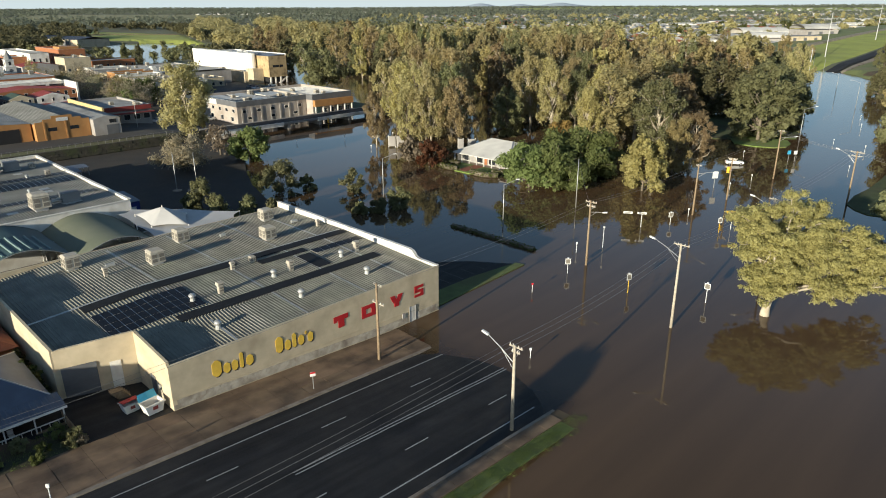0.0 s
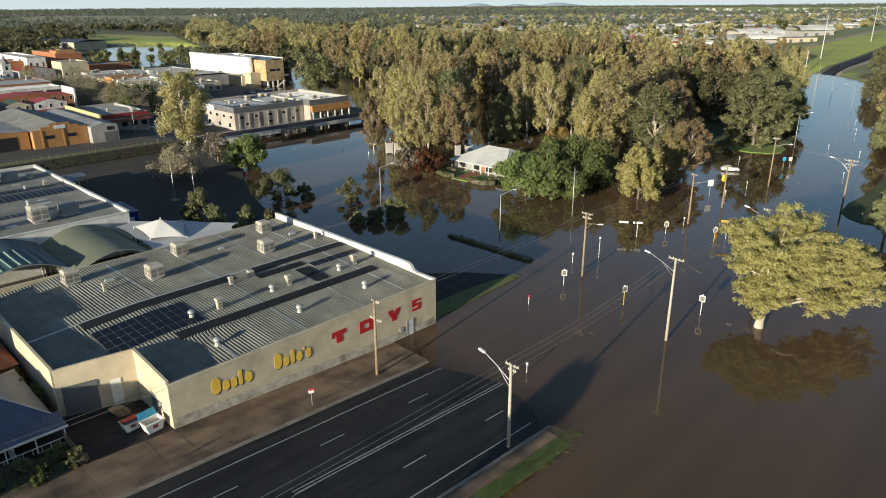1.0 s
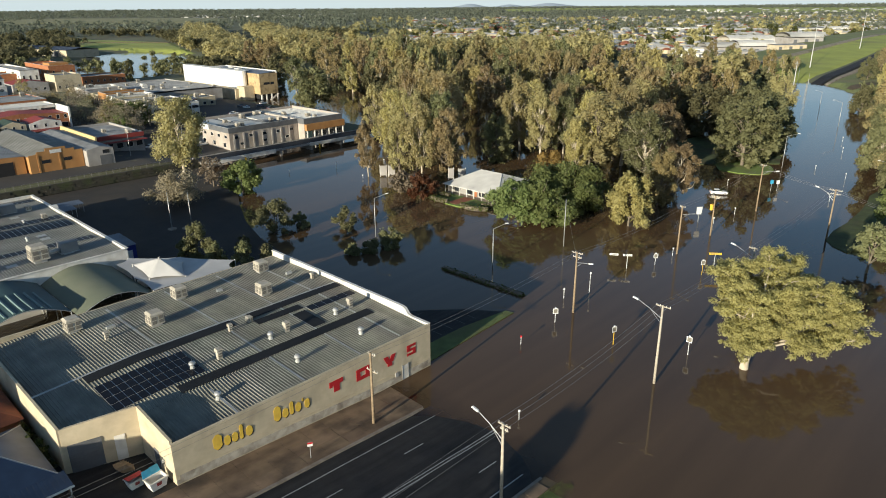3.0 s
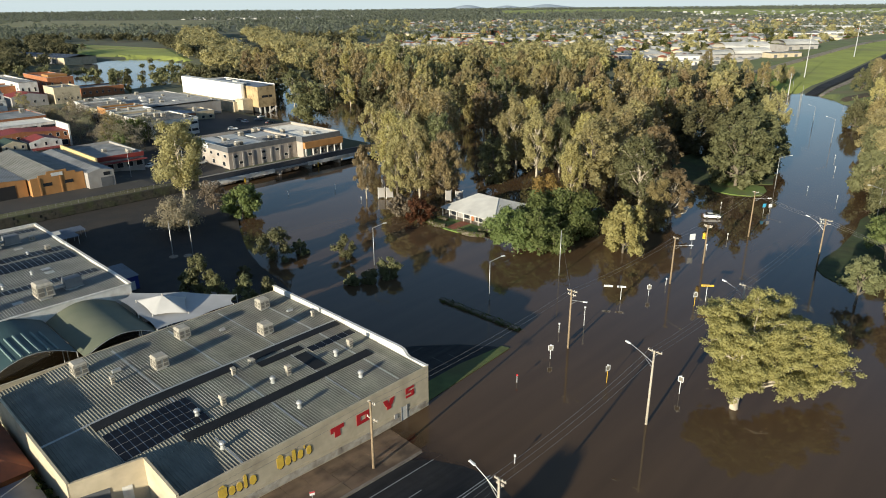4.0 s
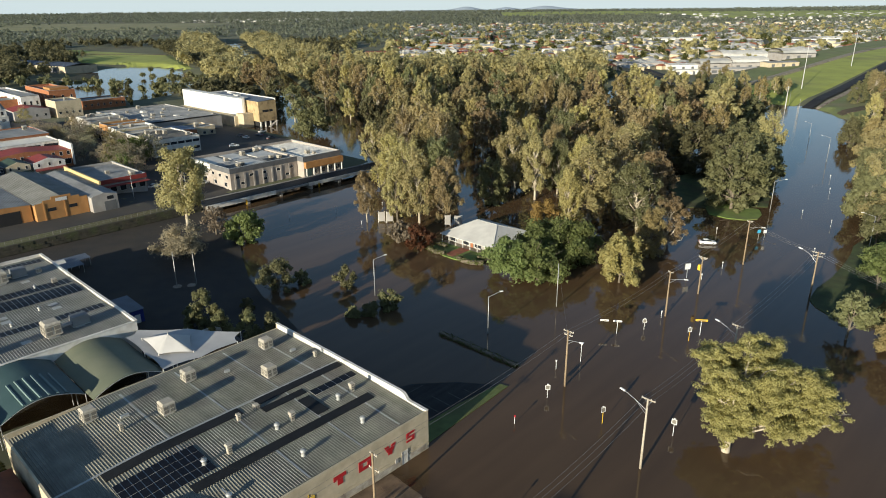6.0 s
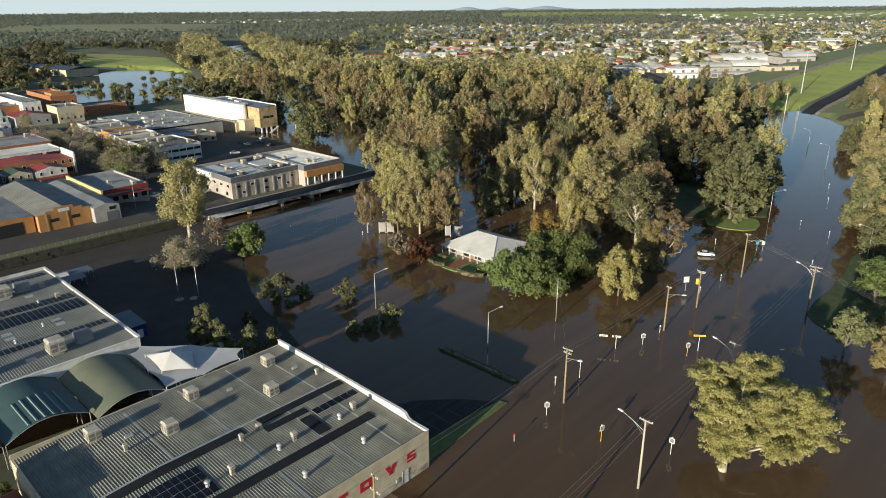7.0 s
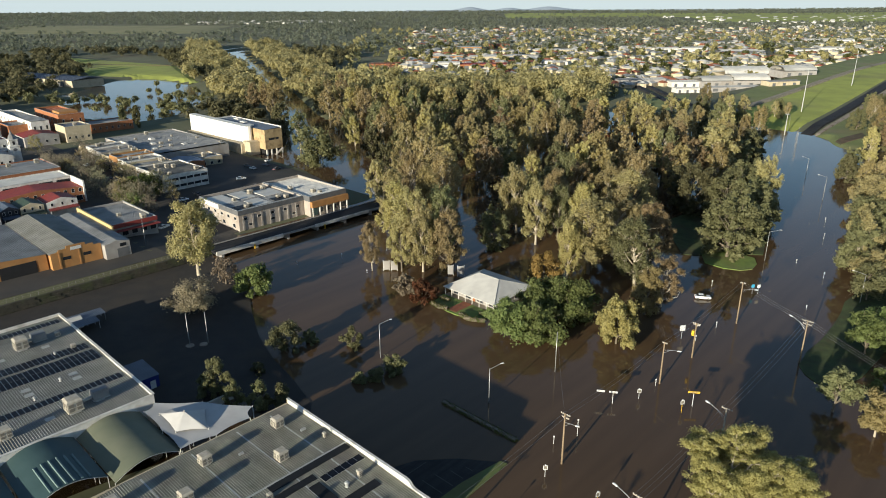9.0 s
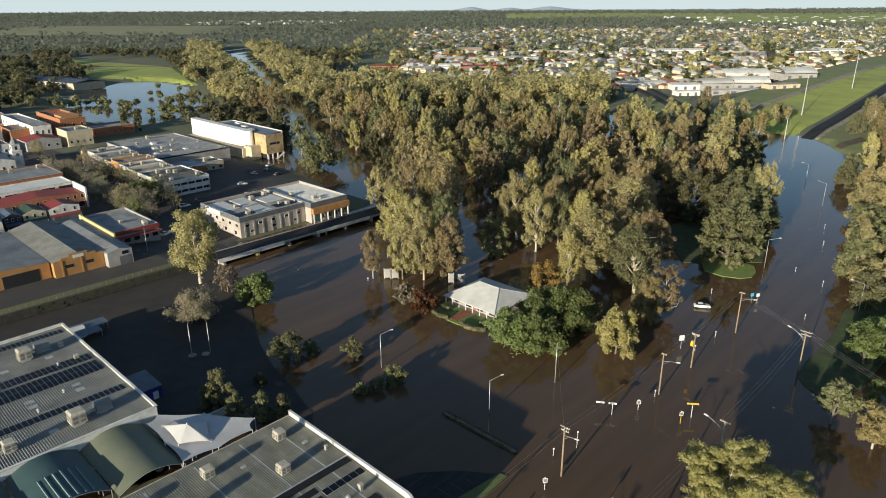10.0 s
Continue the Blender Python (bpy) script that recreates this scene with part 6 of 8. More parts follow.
part("front_window", MB().box(4.6, 6.6, -0.06, 0.02, 3.5, 4.6), M["glass"], b3)
b4 = building("corner_store", 56.6, 73.0, 173.5, 202, 3.0, 4.6, M["lightgrey"], M["roofgrey"], "corner store with red fascia and yellow side wall", par=0.7, win=(("v", 0.8, 1.8, 2.2, 5),), cool=3, seed=9)
part("fascia", MB().box(-0.1, 16.5, -0.5, -0.05, 4.0, 5.45), M["redroof"], b4, "red fascia board")
part("yellow_wall", MB().box(-0.6, -0.05, -3.5, 28.6, -1, 6.2), M["paleyellow"], b4, "plain pale yellow side wall")
part("awning", MB().box(-0.1, 16.6, -2.8, -0.5, 3.2, 3.4), M["redroof"], b4)

# the red-roofed row and its street front
b5 = building("hotel_row", 36, 69.5, 233, 246, 3.0, 6.0, M["brick"], M["redroof"], "red-roofed old shop row with white parapet end", roofkind="gable", ridge=1.5, win=(("v", 4.2, 1.6, 1.2, 12), ("v", 0.6, 2.2, 2.4, 8)))
part("end_parapet", MB().box(33.2, 33.8, -1, 13, 0, 8.6), M["white"], b5, "white rendered end parapet")
for k, (x, wd, c) in enumerate(((-14, 9, "cream"), (-4.5, 6, "navy"), (2, 8, "cream"), (11, 11, "white"))):
    fb = building("heritage_shop", 38 + x + 2, 38 + x + 2 + wd, 219, 230, 3.0, 5.4, M[c], M[("tile", "blueroof", "darkgreen", "redroof")[k]], "old two-storey shopfront with a small gable and awning", roofkind="gable", ridge=1.4, win=(("v", 3.8, 1.3, 0.9, 3),), awn=3.2)
b6 = building("long_hall", 30, 70, 247.5, 262, 3.0, 7.6, M["white"], M["whiteroof"], "white hall with dark ribbon windows under its roof", par=0.4, win=(("v", 5.6, 1.5, 5.5, 6),))
b7 = building("brick_hall", 32, 72, 266, 292, 3.0, 8.0, M["brick"], M["roofgrey"], "long orange brick hall with a grey flat roof", par=0.4, cool=2, seed=5)
b8 = building("office_block", 98.5, 119.5, 223, 250, 2.0, 6.9, M["white"], M["tarroof"], "white two-storey office block with window bands", par=0.5, cool=6, seed=12)
for z in (1.5, 4.6):
    for k in range(6):
        window(b8, "v", 0.6 + 3.4 * k, z, 3.1, 1.25, 0, -0.02)
    for k in range(8):
        window(b8, "u", 0.6 + 3.3 * k, z, 3.0, 1.25, -0.02, 0)
row_cols = ("cream", "white", "orange", "cream", "lightgrey", "white", "cream")
for k in range(7):
    building("street_shop", 99.0, 117.0, 252 + 10 * k, 261.5 + 10 * k, 2.0, 6.4 + 0.6 * (k % 3), M[row_cols[k]], M["roofgrey"], "two-storey street shop with a plain parapet", par=0.8, win=(("u", 4.0, 1.5, 1.2, 4), ("u", 0.6, 2.4, 2.6, 3)), cool=2, seed=20 + k)
b9 = building("arcade_roof", 119.8, 160.0, 276, 342, 1.5, 5.6, M["lightgrey"], M["roofgrey"], "wide flat-roofed arcade with pale metal roof", par=0.5, cool=12, seed=31)
for k in range(4):
    part("roof_lantern", MB().box(4 + 5.5 * k, 7 + 5.5 * k, 12 + 14 * (k % 3), 16 + 14 * (k % 3), 5.7, 7.0, taper=0.5), M["whiteroof"], b9)
building("blue_roof_shop", 120.2, 133.0, 251.5, 266.5, 1.8, 4.6, M["brick"], M["steelblue"], "low shop with a faded blue metal roof", roofkind="gable", ridge=0.9, win=(("v", 0.8, 1.6, 2.0, 3),))
building("loading_block", 134.0, 146.0, 258.0, 272.0, 1.6, 4.0, M["cream"], M["roofgrey"], "low tan loading block behind the arcade", par=0.5, win=(("v", 0.8, 1.5, 1.6, 3),), cool=2, seed=61)
b10 = building("post_office", 116, 131, 402, 447, 2.5, 11.0, M["brick"], M["tile"], "tall orange brick civic building with arched windows", par=1.0, win=(("u", 6.6, 2.4, 1.2, 7), ("v", 6.6, 2.4, 1.2, 3), ("u", 1.5, 2.6, 1.2, 7)))
part("attic", MB().box(2, 13, 4, 16, 11.0, 13.2), M["orange"], b10)
building("brick_annex", 131.5, 158, 395, 412, 2.0, 5.0, M["brick"], M["roofgrey"], "low orange brick annex behind the civic building", par=0.4, win=(("v", 1.6, 1.4, 1.2, 7),))
building("white_bank", 98, 108, 394, 458, 2.5, 10.0, M["white"], M["roofgrey"], "white classical building with tall windows", par=0.9, win=(("v", 1.2, 2.6, 1.2, 3), ("v", 5.6, 2.4, 1.2, 3), ("u", 5.6, 2.4, 1.2, 9)))

# church-like clock tower
ct = thing("clock_tower", at(72.4, 335.5, 2.6) @ Matrix.Diagonal((1.05, 1.05, 0.82, 1)), "slim white clock tower with a pointed cap", "tower")
part("shaft", MB().box(-2.2, 2.2, -2.2, 2.2, -1, 10.5), M["white"], ct)
part("belfry", MB().box(-1.8, 1.8, -1.8, 1.8, 10.6, 14.5), M["white"], ct)
part("cornice", MB().box(-2.4, 2.4, -2.4, 2.4, 10.3, 10.6).box(-2.1, 2.1, -2.1, 2.1, 14.5, 14.8), M["white"], ct)
part("cap", MB().tube([(0, 0, 14.8), (0, 0, 16.4), (0, 0, 18.6), (0, 0, 20.5)], [2.0, 1.5, 0.5, 0.05], 8), M["roofgrey"], ct)
for k in range(4):
    part("belfry_opening", MB().box(-0.5, 0.5, -1.85, -1.78, 11.4, 13.6), M["dark"], ct, m=pose(0, 0, 0, 0, 0, 90 * k))
    part("clock_face", MB().tube([(0, -2.26, 8.4), (0, -2.19, 8.4)], 0.9, 16), M["grey"], ct, m=pose(0, 0, 0, 0, 0, 90 * k))
building("church_hall", 50, 68, 322, 348, 2.6, 6.5, M["white"], M["roofgrey"], "white hall with arched windows beside a clock tower", roofkind="gable", ridge=2.5, win=(("v", 1.5, 2.4, 1.2, 5), ("u", 1.5, 2.4, 1.2, 5)))

solid("town_streets", MB().grid(lambda a, b: (lambda p: (p.x, p.y, float(ground_z(p.x, p.y)) + 0.06))(W(-200 + 300 * a, 146 + 500 * b)), 50, 80), M["street"], "dark asphalt town streets and yards", "road", "structure")
solid("town_yard", MB().grid(lambda a, b: (lambda p: (p.x, p.y, float(ground_z(p.x, p.y)) + 0.07))(W(100.2 + 66 * a, 187 + 165 * b)), 22, 55), M["street"], "dark asphalt yards between the offices and the theatre", "road", "structure")
for u, v, tn, c in ((128, 206, 4, "carwhite"), (134, 207, 3, "grey"), (142, 205, 6, "blueroof"), (150, 236, 92, "signback"), (151, 243, 88, "grey")):
    q = W(u, v)
    YARD_CARS.append((at(u, v, max(0.0, float(ground_z(q.x, q.y))) + 0.09, tn), M[c]))
# further roofs of the town
frnd = random.Random(77)
walls = ("white", "cream", "lightgrey", "lightgrey", "brick", "grey")
roofs = ("roofgrey", "whiteroof", "zinc", "roofgrey", "redroof", "tile", "blueroof")
for u0 in range(-90, 200, 22):
    for v0 in range(212, 660, 27):
        if u0 > 20 and v0 < 300 or u0 > 80 and v0 < 360 or (40 < u0 < 90 and 300 < v0 < 350) or (90 < u0 < 165 and 380 < v0 < 470) or u0 > 118 and v0 > 330 or u0 > 150 or u0 > 96 and v0 > 480:
            continue
        if frnd.random() < 0.08:
            continue
        w, d = frnd.uniform(11, 19), frnd.uniform(14, 23)
        a, b = u0 + frnd.uniform(0, 3), v0 + frnd.uniform(0, 4)
        k = frnd.random()
        building("town_building", a, a + w, b, b + d, 2.5, frnd.uniform(4, 8.5), M[frnd.choice(walls)], M[frnd.choice(roofs)], "town building with plain walls and a metal roof", roofkind="flat" if k < 0.5 else "gable" if k < 0.8 else "hip", ridge=frnd.uniform(1, 2.4), win=(("v", 1.2, 1.5, 1.4, 4),), cool=1 if k < 0.5 else 0, seed=int(k * 1000))

# ---------- retaining wall, bridge deck and fence ----------
rw = solid("retaining_wall", MB().box(-60, 76, 141.5, 142.2, -2, 2.9), M["stonewall"], "long rough stone retaining wall above the flooded car park", "wall", "structure", m=at(0, 0, 0))
srnd = random.Random(8)
for i in range(60):
    for j in range(3):
        a = -40 + i * 1.9 + (0.9 if j % 2 else 0)
        part("stone", MB().box(a + 0.03, a + 1.86, 141.5 - srnd.uniform(0.08, 0.2), 141.55, 0.3 + j * 0.85, 1.1 + j * 0.85, taper=0.0), M["stonewall"], rw)
deck = thing("bridge_deck", at(76, 137.6, 0), "low concrete bridge approach with dark deck and pale beam", "bridge")
part("slab", MB().box(0, 110, 0, 7.6, 2.0, 2.45), M["asphalt"], deck)
part("edge_beam", MB().box(0, 26, -0.35, -0.01, 1.3, 2.7), M["white"], deck, "pale concrete edge beam")
part("edge_beam", MB().box(40, 66, -0.35, -0.01, 1.5, 2.7), M["white"], deck, "pale concrete edge beam")
part("edge_beam", MB().box(26, 40, -0.3, -0.01, 1.9, 2.6), M["lightgrey"], deck, "pale concrete edge beam")
part("edge_beam", MB().box(66, 110, -0.3, -0.01, 1.9, 2.6), M["lightgrey"], deck, "pale concrete edge beam")
part("edge_beam", MB().box(0, 110, 7.62, 7.9, 1.5, 2.75), M["lightgrey"], deck)
for k in range(9):
    part("pier", MB().box(2 + 13.0 * k, 2.9 + 13.0 * k, 0.2, 7.2, -2, 2.0), M["lightgrey"], deck)
for k in range(4):
    part("yellow_marker", MB().box(14 + 30 * k, 14.5 + 30 * k, -0.5, -0.36, 0.2, 1.9), M["signyellow"], deck)
fence = thing("railing", at(-20, 142.6, 2.95), "thin grey post-and-wire railing along the wall", "railing")
for k in range(48):
    part("post", MB().box(k * 2.0, k * 2.0 + 0.07, -0.035, 0.035, -0.1, 1.0), M["wire"], fence)
for z in (0.45, 1.0):
    part("rail", MB().tube([(0, 0, z), (94, 0, z)], 0.018, 5), M["wire"], fence)

# ---------- the cottage and garden beside the shop ----------
cot = thing("roadside_cottage", at(-21.5, 5.2, 1.9), "grey-roofed cottage with a shaded front veranda", "house")
part("wall", MB().box(0.8, 11.2, 2.6, 13.5, -1, 2.7), M["cream"], cot)
CH = [(-0.2, 1.8, 2.65), (12.6, 1.8, 2.65), (12.6, 14.0, 2.65), (-0.2, 14.0, 2.65), (5.0, 7.9, 5.2), (7.4, 7.9, 5.2)]
part("roof", MB().add(CH, [(0, 1, 5, 4), (1, 2, 5), (2, 3, 4, 5), (3, 0, 4), (3, 2, 1, 0)]), M["blueroof"], cot, "grey-blue metal hip roof")
part("veranda_roof", ribbed(-0.2, 13.2, -0.6, 1.9, lambda u, v: 2.25 + 0.16 * (v + 0.6), 0.5, 0.04), M["blueroof"], cot)
rc = MB()
for a, b in ((0, 4), (1, 5), (2, 5), (3, 4), (4, 5)):
    rc.tube([CH[a], CH[b]], 0.08, 6)
part("ridge_cap", rc, M["zincflash"], cot)
part("fascia", MB().box(-0.25, 13.25, -0.72, -0.62, 2.02, 2.24), M["white"], cot)
part("veranda_floor", MB().box(0, 13, -0.5, 2.6, -0.6, 0.05), M["timber"], cot)
for k in range(6):
    part("veranda_post", MB().box(0.1 + 2.55 * k, 0.22 + 2.55 * k, -0.5, -0.38, 0, 2.2), M["white"], cot)
for k in range(16):
    part("baluster", MB().box(0.3 + 0.8 * k, 0.36 + 0.8 * k, -0.48, -0.42, 0.05, 0.9), M["white"], cot)
part("handrail", MB().box(0.2, 13.0, -0.52, -0.4, 0.9, 0.98), M["white"], cot)
for x in (2.0, 7.5):
    window(cot, "v", x, 0.8, 1.5, 1.3, 0, 2.6)
part("front_door", MB().box(5.2, 6.2, 2.54, 2.62, 0.05, 2.1), M["brick"], cot)
for k in range(3):
    ch = thing("veranda_chair", at(-20.2 + 3.6 * k, 5.9, 1.95), "white outdoor chair on the veranda", "chair", "veranda chairs")
    part("seat", MB().box(-0.25, 0.25, -0.25, 0.25, 0.42, 0.47), M["white"], ch)
    part("backrest", MB().box(-0.25, 0.25, 0.21, 0.25, 0.48, 0.95), M["white"], ch)
    for x in (-0.22, 0.18):
        for y in (-0.22, 0.18):
            part("leg", MB().box(x, x + 0.04, y, y + 0.04, 0, 0.42), M["white"], ch)
steps = thing("timber_steps", at(-11.8, 3.2, 1.75), "weathered timber garden steps", "steps")
for k in range(4):
    part("tread", MB().box(0, 3.2, 0.45 * k, 0.45 * k + 0.4, 0.05 + 0.12 * k, 0.12 + 0.12 * k), M["timber"], steps)
tf = thing("paling_fence", at(-8.6, 0.6, 1.85), "weathered timber paling fence by the driveway", "fence")
for k in range(26):
    part("paling", MB().box(-0.02, 0.02, k * 0.2, k * 0.2 + 0.17, 0, 1.3 + 0.05 * (k % 3)), M["timber"], tf)
part("rail", MB().box(0.02, 0.07, 0, 5.2, 0.9, 1.0), M["timber"], tf)
# block added out of view so that its shadow crosses the shop roof
building("two_storey_flats", -38.0, -24.0, 20.8, 31.2, 2.2, 8.5, M["brick"], M["roofgrey"], "unseen flat-roofed brick block added to shade the shop roof", "building", win=(("v", 1.0, 1.4, 1.2, 4), ("v", 4.6, 1.4, 1.2, 4)))
neigh = building("red_roof_house", -14.0, -8.6, 20.5, 34, 1.8, 2.8, M["brick"], M["tile"], "small house with a terracotta roof behind the cottage", "house", roofkind="hip", ridge=1.6)
solid("garden_bed", MB().grid(lambda a, b: tuple(W(-24 + 15.3 * a, -0.2 + 5.2 * b, float(street_z(-24 + 15.3 * a)) + 0.12 + 0.1 * math.sin(9 * a) * math.sin(5 * b))), 12, 6, 0.2), M["earth"], "muddy planted front garden of the cottage", "garden", "structure")

# ---------- poles, lamps, cables ----------
def power_pole(x, y, h, material, turn=0.0, arms=((0.35, 1.1),), lamp=None, label="tall timber power pole standing in flood water", base=-1.0, box=False, extra=()):
    """arms: (drop below the top, half width). lamp: (reach, rise, turn)."""
    p = thing("power_pole", pose(x, y, 0, 0, 0, turn), label, "power pole", "power poles")
    part("shaft", MB().tube([(0, 0, base), (0, 0, h)], [0.2, 0.13], 10), material, p, soft=True)
    for drop, half in arms:
        arm = part("crossarm", MB().box(-half, half, 0.13, 0.24, h - drop - 0.07, h - drop + 0.07), M["paletimber"], p)
        for x_ in (-half + 0.1, -half * 0.4, half * 0.4, half - 0.1):
            part("insulator", MB().tube([(x_, 0.185, h - drop + 0.07), (x_, 0.185, h - drop + 0.25)], [0.05, 0.035], 6), M["white"], arm)
        part("brace", MB().tube([(-half * 0.6, 0.19, h - drop - 0.05), (0, 0.16, h - drop - 0.6)], 0.025, 4).tube([(half * 0.6, 0.19, h - drop - 0.05), (0, 0.16, h - drop - 0.6)], 0.025, 4), M["galv"], p)
    if lamp:
        reach, rise, lt = lamp
        r = pose(0, 0, 0, 0, 0, lt)
        h0 = h - 1.9
        pts = [r @ Vector(q) for q in ((0.1, 0, h0), (reach * 0.5, 0, h0 + rise * 0.55), (reach, 0, h0 + rise))]
        la = part("lamp_arm", MB().tube(pts, 0.045, 6).tube([r @ Vector((0.1, 0, h0 - 0.7)), pts[1]], 0.03, 5), M["galv"], p)
        e = r @ Vector((reach, 0, h0 + rise))
        part("lamp_head", MB().box(-0.1, 0.75, -0.14, 0.14, -0.08, 0.1, pose(e.x, e.y, e.z, 0, 0, lt) @ pose(0, 0, 0, 0, -12, 0), taper=0.03), M["signback"], la, "pale lamp head")
    if box:
        part("transformer_box", MB().box(-0.75, -0.15, -0.4, 0.4, h - 3.3, h - 2.0), M["signyellow"], p, "yellow equipment box")
    for q in extra:
        part("bracket", MB().box(*q), M["galv"], p)
    return p


TOW = GRID  # street direction
power_pole(7.0, 56.5, 9.8, M["paletimber"], TOW - 90, ((0.25, 0.8), (0.8, 0.5)), (3.4, 1.9, 180), "pale timber power pole with a street lamp arm", base=0.0)
power_pole(-7.5, 70.5, 10.3, M["timber"], TOW - 90, ((0.3, 0.7), (2.6, 1.0)), None, "timber power pole on the footpath by the shop", base=0.0)
power_pole(30.3, 79.45, 11.8, M["paletimber"], TOW - 90, ((0.25, 1.05),), (3.6, 1.7, 180))
power_pole(53.3, 103.0, 11.0, M["paletimber"], TOW - 90, ((0.25, 1.0),), (3.2, 1.6, 180))
power_pole(23.6, 102.0, 11.0, M["timber"], TOW - 90, ((0.3, 1.0), (1.0, 0.8)), (2.4, 0.4, 0))
power_pole(50.6, 129.3, 10.4, M["timber"], TOW - 90, ((0.25, 0.6),), (3.2, 0.9, 0))
power_pole(62.0, 140.6, 9.2, M["timber"], TOW - 90, ((0.2, 1.0), (0.5, 0.8)), None, box=True)
power_pole(80.4, 158.4, 11.9, M["timber"], TOW - 90, ((0.3, 0.7),), (3.2, 0.7, 0))
power_pole(86.5, 137.6, 11.2, M["timber"], TOW - 90, ((0.3, 1.3), (1.1, 1.0)), (3.4, 1.8, 180), "mossy timber power pole standing in flood water")


def street_lamp(x, y, h, reach, az, label="slender galvanised street lamp standing in flood water"):
    p = thing("street_lamp", pose(x, y, 0, 0, 0, az), label, "street lamp", "street lamps")
    part("pole", MB().tube([(0, 0, -1), (0, 0, h)], [0.11, 0.07], 8), M["galv"], p, soft=True)
    if reach:
        part("arm", MB().tube([(0, 0, h - 0.1), (reach, 0, h + reach * 0.28)], 0.05, 6), M["galv"], p)
        part("head", MB().box(reach - 0.1, reach + 0.6, -0.13, 0.13, h + reach * 0.28 - 0.06, h + reach * 0.28 + 0.09, taper=0.03), M["signback"], p)
    return p


for x, y, h, r, az in ((11.7, 122.4, 8.3, 2.6, 20), (28.0, 134.7, 10.4, 0, 0), (-12.9, 142.3, 9.0, 2.6, 20), (109.2, 203.7, 10.0, 3.0, -15), (120.5, 170.1, 8.8, 3.2, 165), (166.8, 273.4, 10.0, 3.2, 165), (179.1, 310.8, 9.5, 2.6, 165), (216.7, 392.3, 9.5, 0, 0), (230.9, 430.9, 9.5, 0, 0), (-60.9, 149.0, 9.0, 0, 0), (-56.8, 150.6, 8.6, 0, 0), (-98.5, 217, 11.5, 0, 0), (-88, 236, 9.5, 2.4, 0)):
    street_lamp(x, y, h, r, az)


def cable(a, b, sag, parent):
    a, b = Vector(a), Vector(b)
    pts = [a.lerp(b, k / 14) - Vector((0, 0, sag * 4 * (k / 14) * (1 - k / 14))) for k in range(15)]
    part("cable", MB().tube(pts, 0.016, 4, False), M["wire"], parent)


def line(ends, z, offs, label, sag=0.7):
    t = thing("power_line", pose(0, 0, 0), label, "power line", "overhead power lines")
    for (xa, ya, za), (xb, yb, zb) in zip(ends, ends[1:]):
        d = Vector((xb - xa, yb - ya, 0)).normalized()
        nrm = Vector((-d.y, d.x, 0))
        for o in offs:
            cable(Vector((xa, ya, za + 0.1)) + nrm * o, Vector((xb, yb, zb + 0.1)) + nrm * o, sag, t)


line([(-40.0, 9.5, 11.4), (7.0, 56.5, 9.7), (30.3, 79.45, 11.6), (53.3, 103.0, 10.8), (86.5, 137.6, 10.9)], 0, (-0.7, 0.1, 0.8), "thin grey overhead cables along the street")
line([(-48.0, 30.0, 10.8), (-7.5, 70.5, 10.0), (23.6, 102.0, 10.7), (50.6, 129.3, 10.2), (80.4, 158.4, 11.6)], 0, (-0.5, 0.4), "thin grey overhead cables along the street")
line([(80.4, 158.4, 11.6), (86.5, 137.6, 10.9), (95.5, 101.6, 10.5)], 0, (-0.9, 0.0, 0.9), "thin grey overhead cables over the river bank")
line([(23.6, 102.0, 9.9), (28.0, 134.7, 10.0)], 0, (0.0,), "thin grey service cable", 0.4)


# ---------- road signs ----------
def ring_sign(x, y, h, post, az, band=True, label="road sign on a post rising from flood water"):
    """A square sign seen edge-rimmed from behind, on a thin post."""
    p = thing("road_sign", pose(x, y, 0, 0, 0, az), label, "road sign", "road signs in the flood")
    part("post", MB().tube([(0, 0, -1), (0, 0, h)], 0.05, 6), post, p)
    s = 0.42
    fr = MB()
    for x0, x1, z0, z1 in ((-s, s, h - 0.06, h + 0.04), (-s, s, h - 2 * s - 0.04, h - 2 * s + 0.06), (-s, -s + 0.1, h - 2 * s + 0.06, h - 0.06), (s - 0.1, s, h - 2 * s + 0.06, h - 0.06)):
        fr.box(x0, x1, -0.08, -0.04, z0, z1)
    face = part("board", MB().box(-s + 0.1, s - 0.1, -0.075, -0.05, h - 2 * s + 0.06, h - 0.06), M["acgrille"], p, "dull grey sign back")
    part("rim", fr, M["signback"], face, "white sign rim")
    if band:
        part("cap", MB().box(-0.12, 0.12, -0.1, 0.1, h + 0.05, h + 0.2), M["signback"], p)
    return p


for x, y, h, post, az in ((19.9, 98.4, 2.5, "signback", 0), (27.5, 90.7, 3.0, "signyellow", 25), (37.7, 87.1, 3.0, "signback", -40), (44.1, 123.2, 2.4, "signback", 0), (51.5, 118.0, 2.9, "signyellow", 10)):
    ring_sign(x, y, h, M[post], az)


def marker(x, y, z, h, top, label="slim marker post at the flooded roadside"):
    p = thing("marker_post", pose(x, y, z), label, "marker post", "marker posts")
    part("post", MB().tube([(0, 0, -0.6), (0, 0, h)], 0.05, 6), M["signback"], p)
    part("head", MB().box(-0.14, 0.14, -0.05, 0.05, h - 0.02, h + 0.3), top, p)
    return p


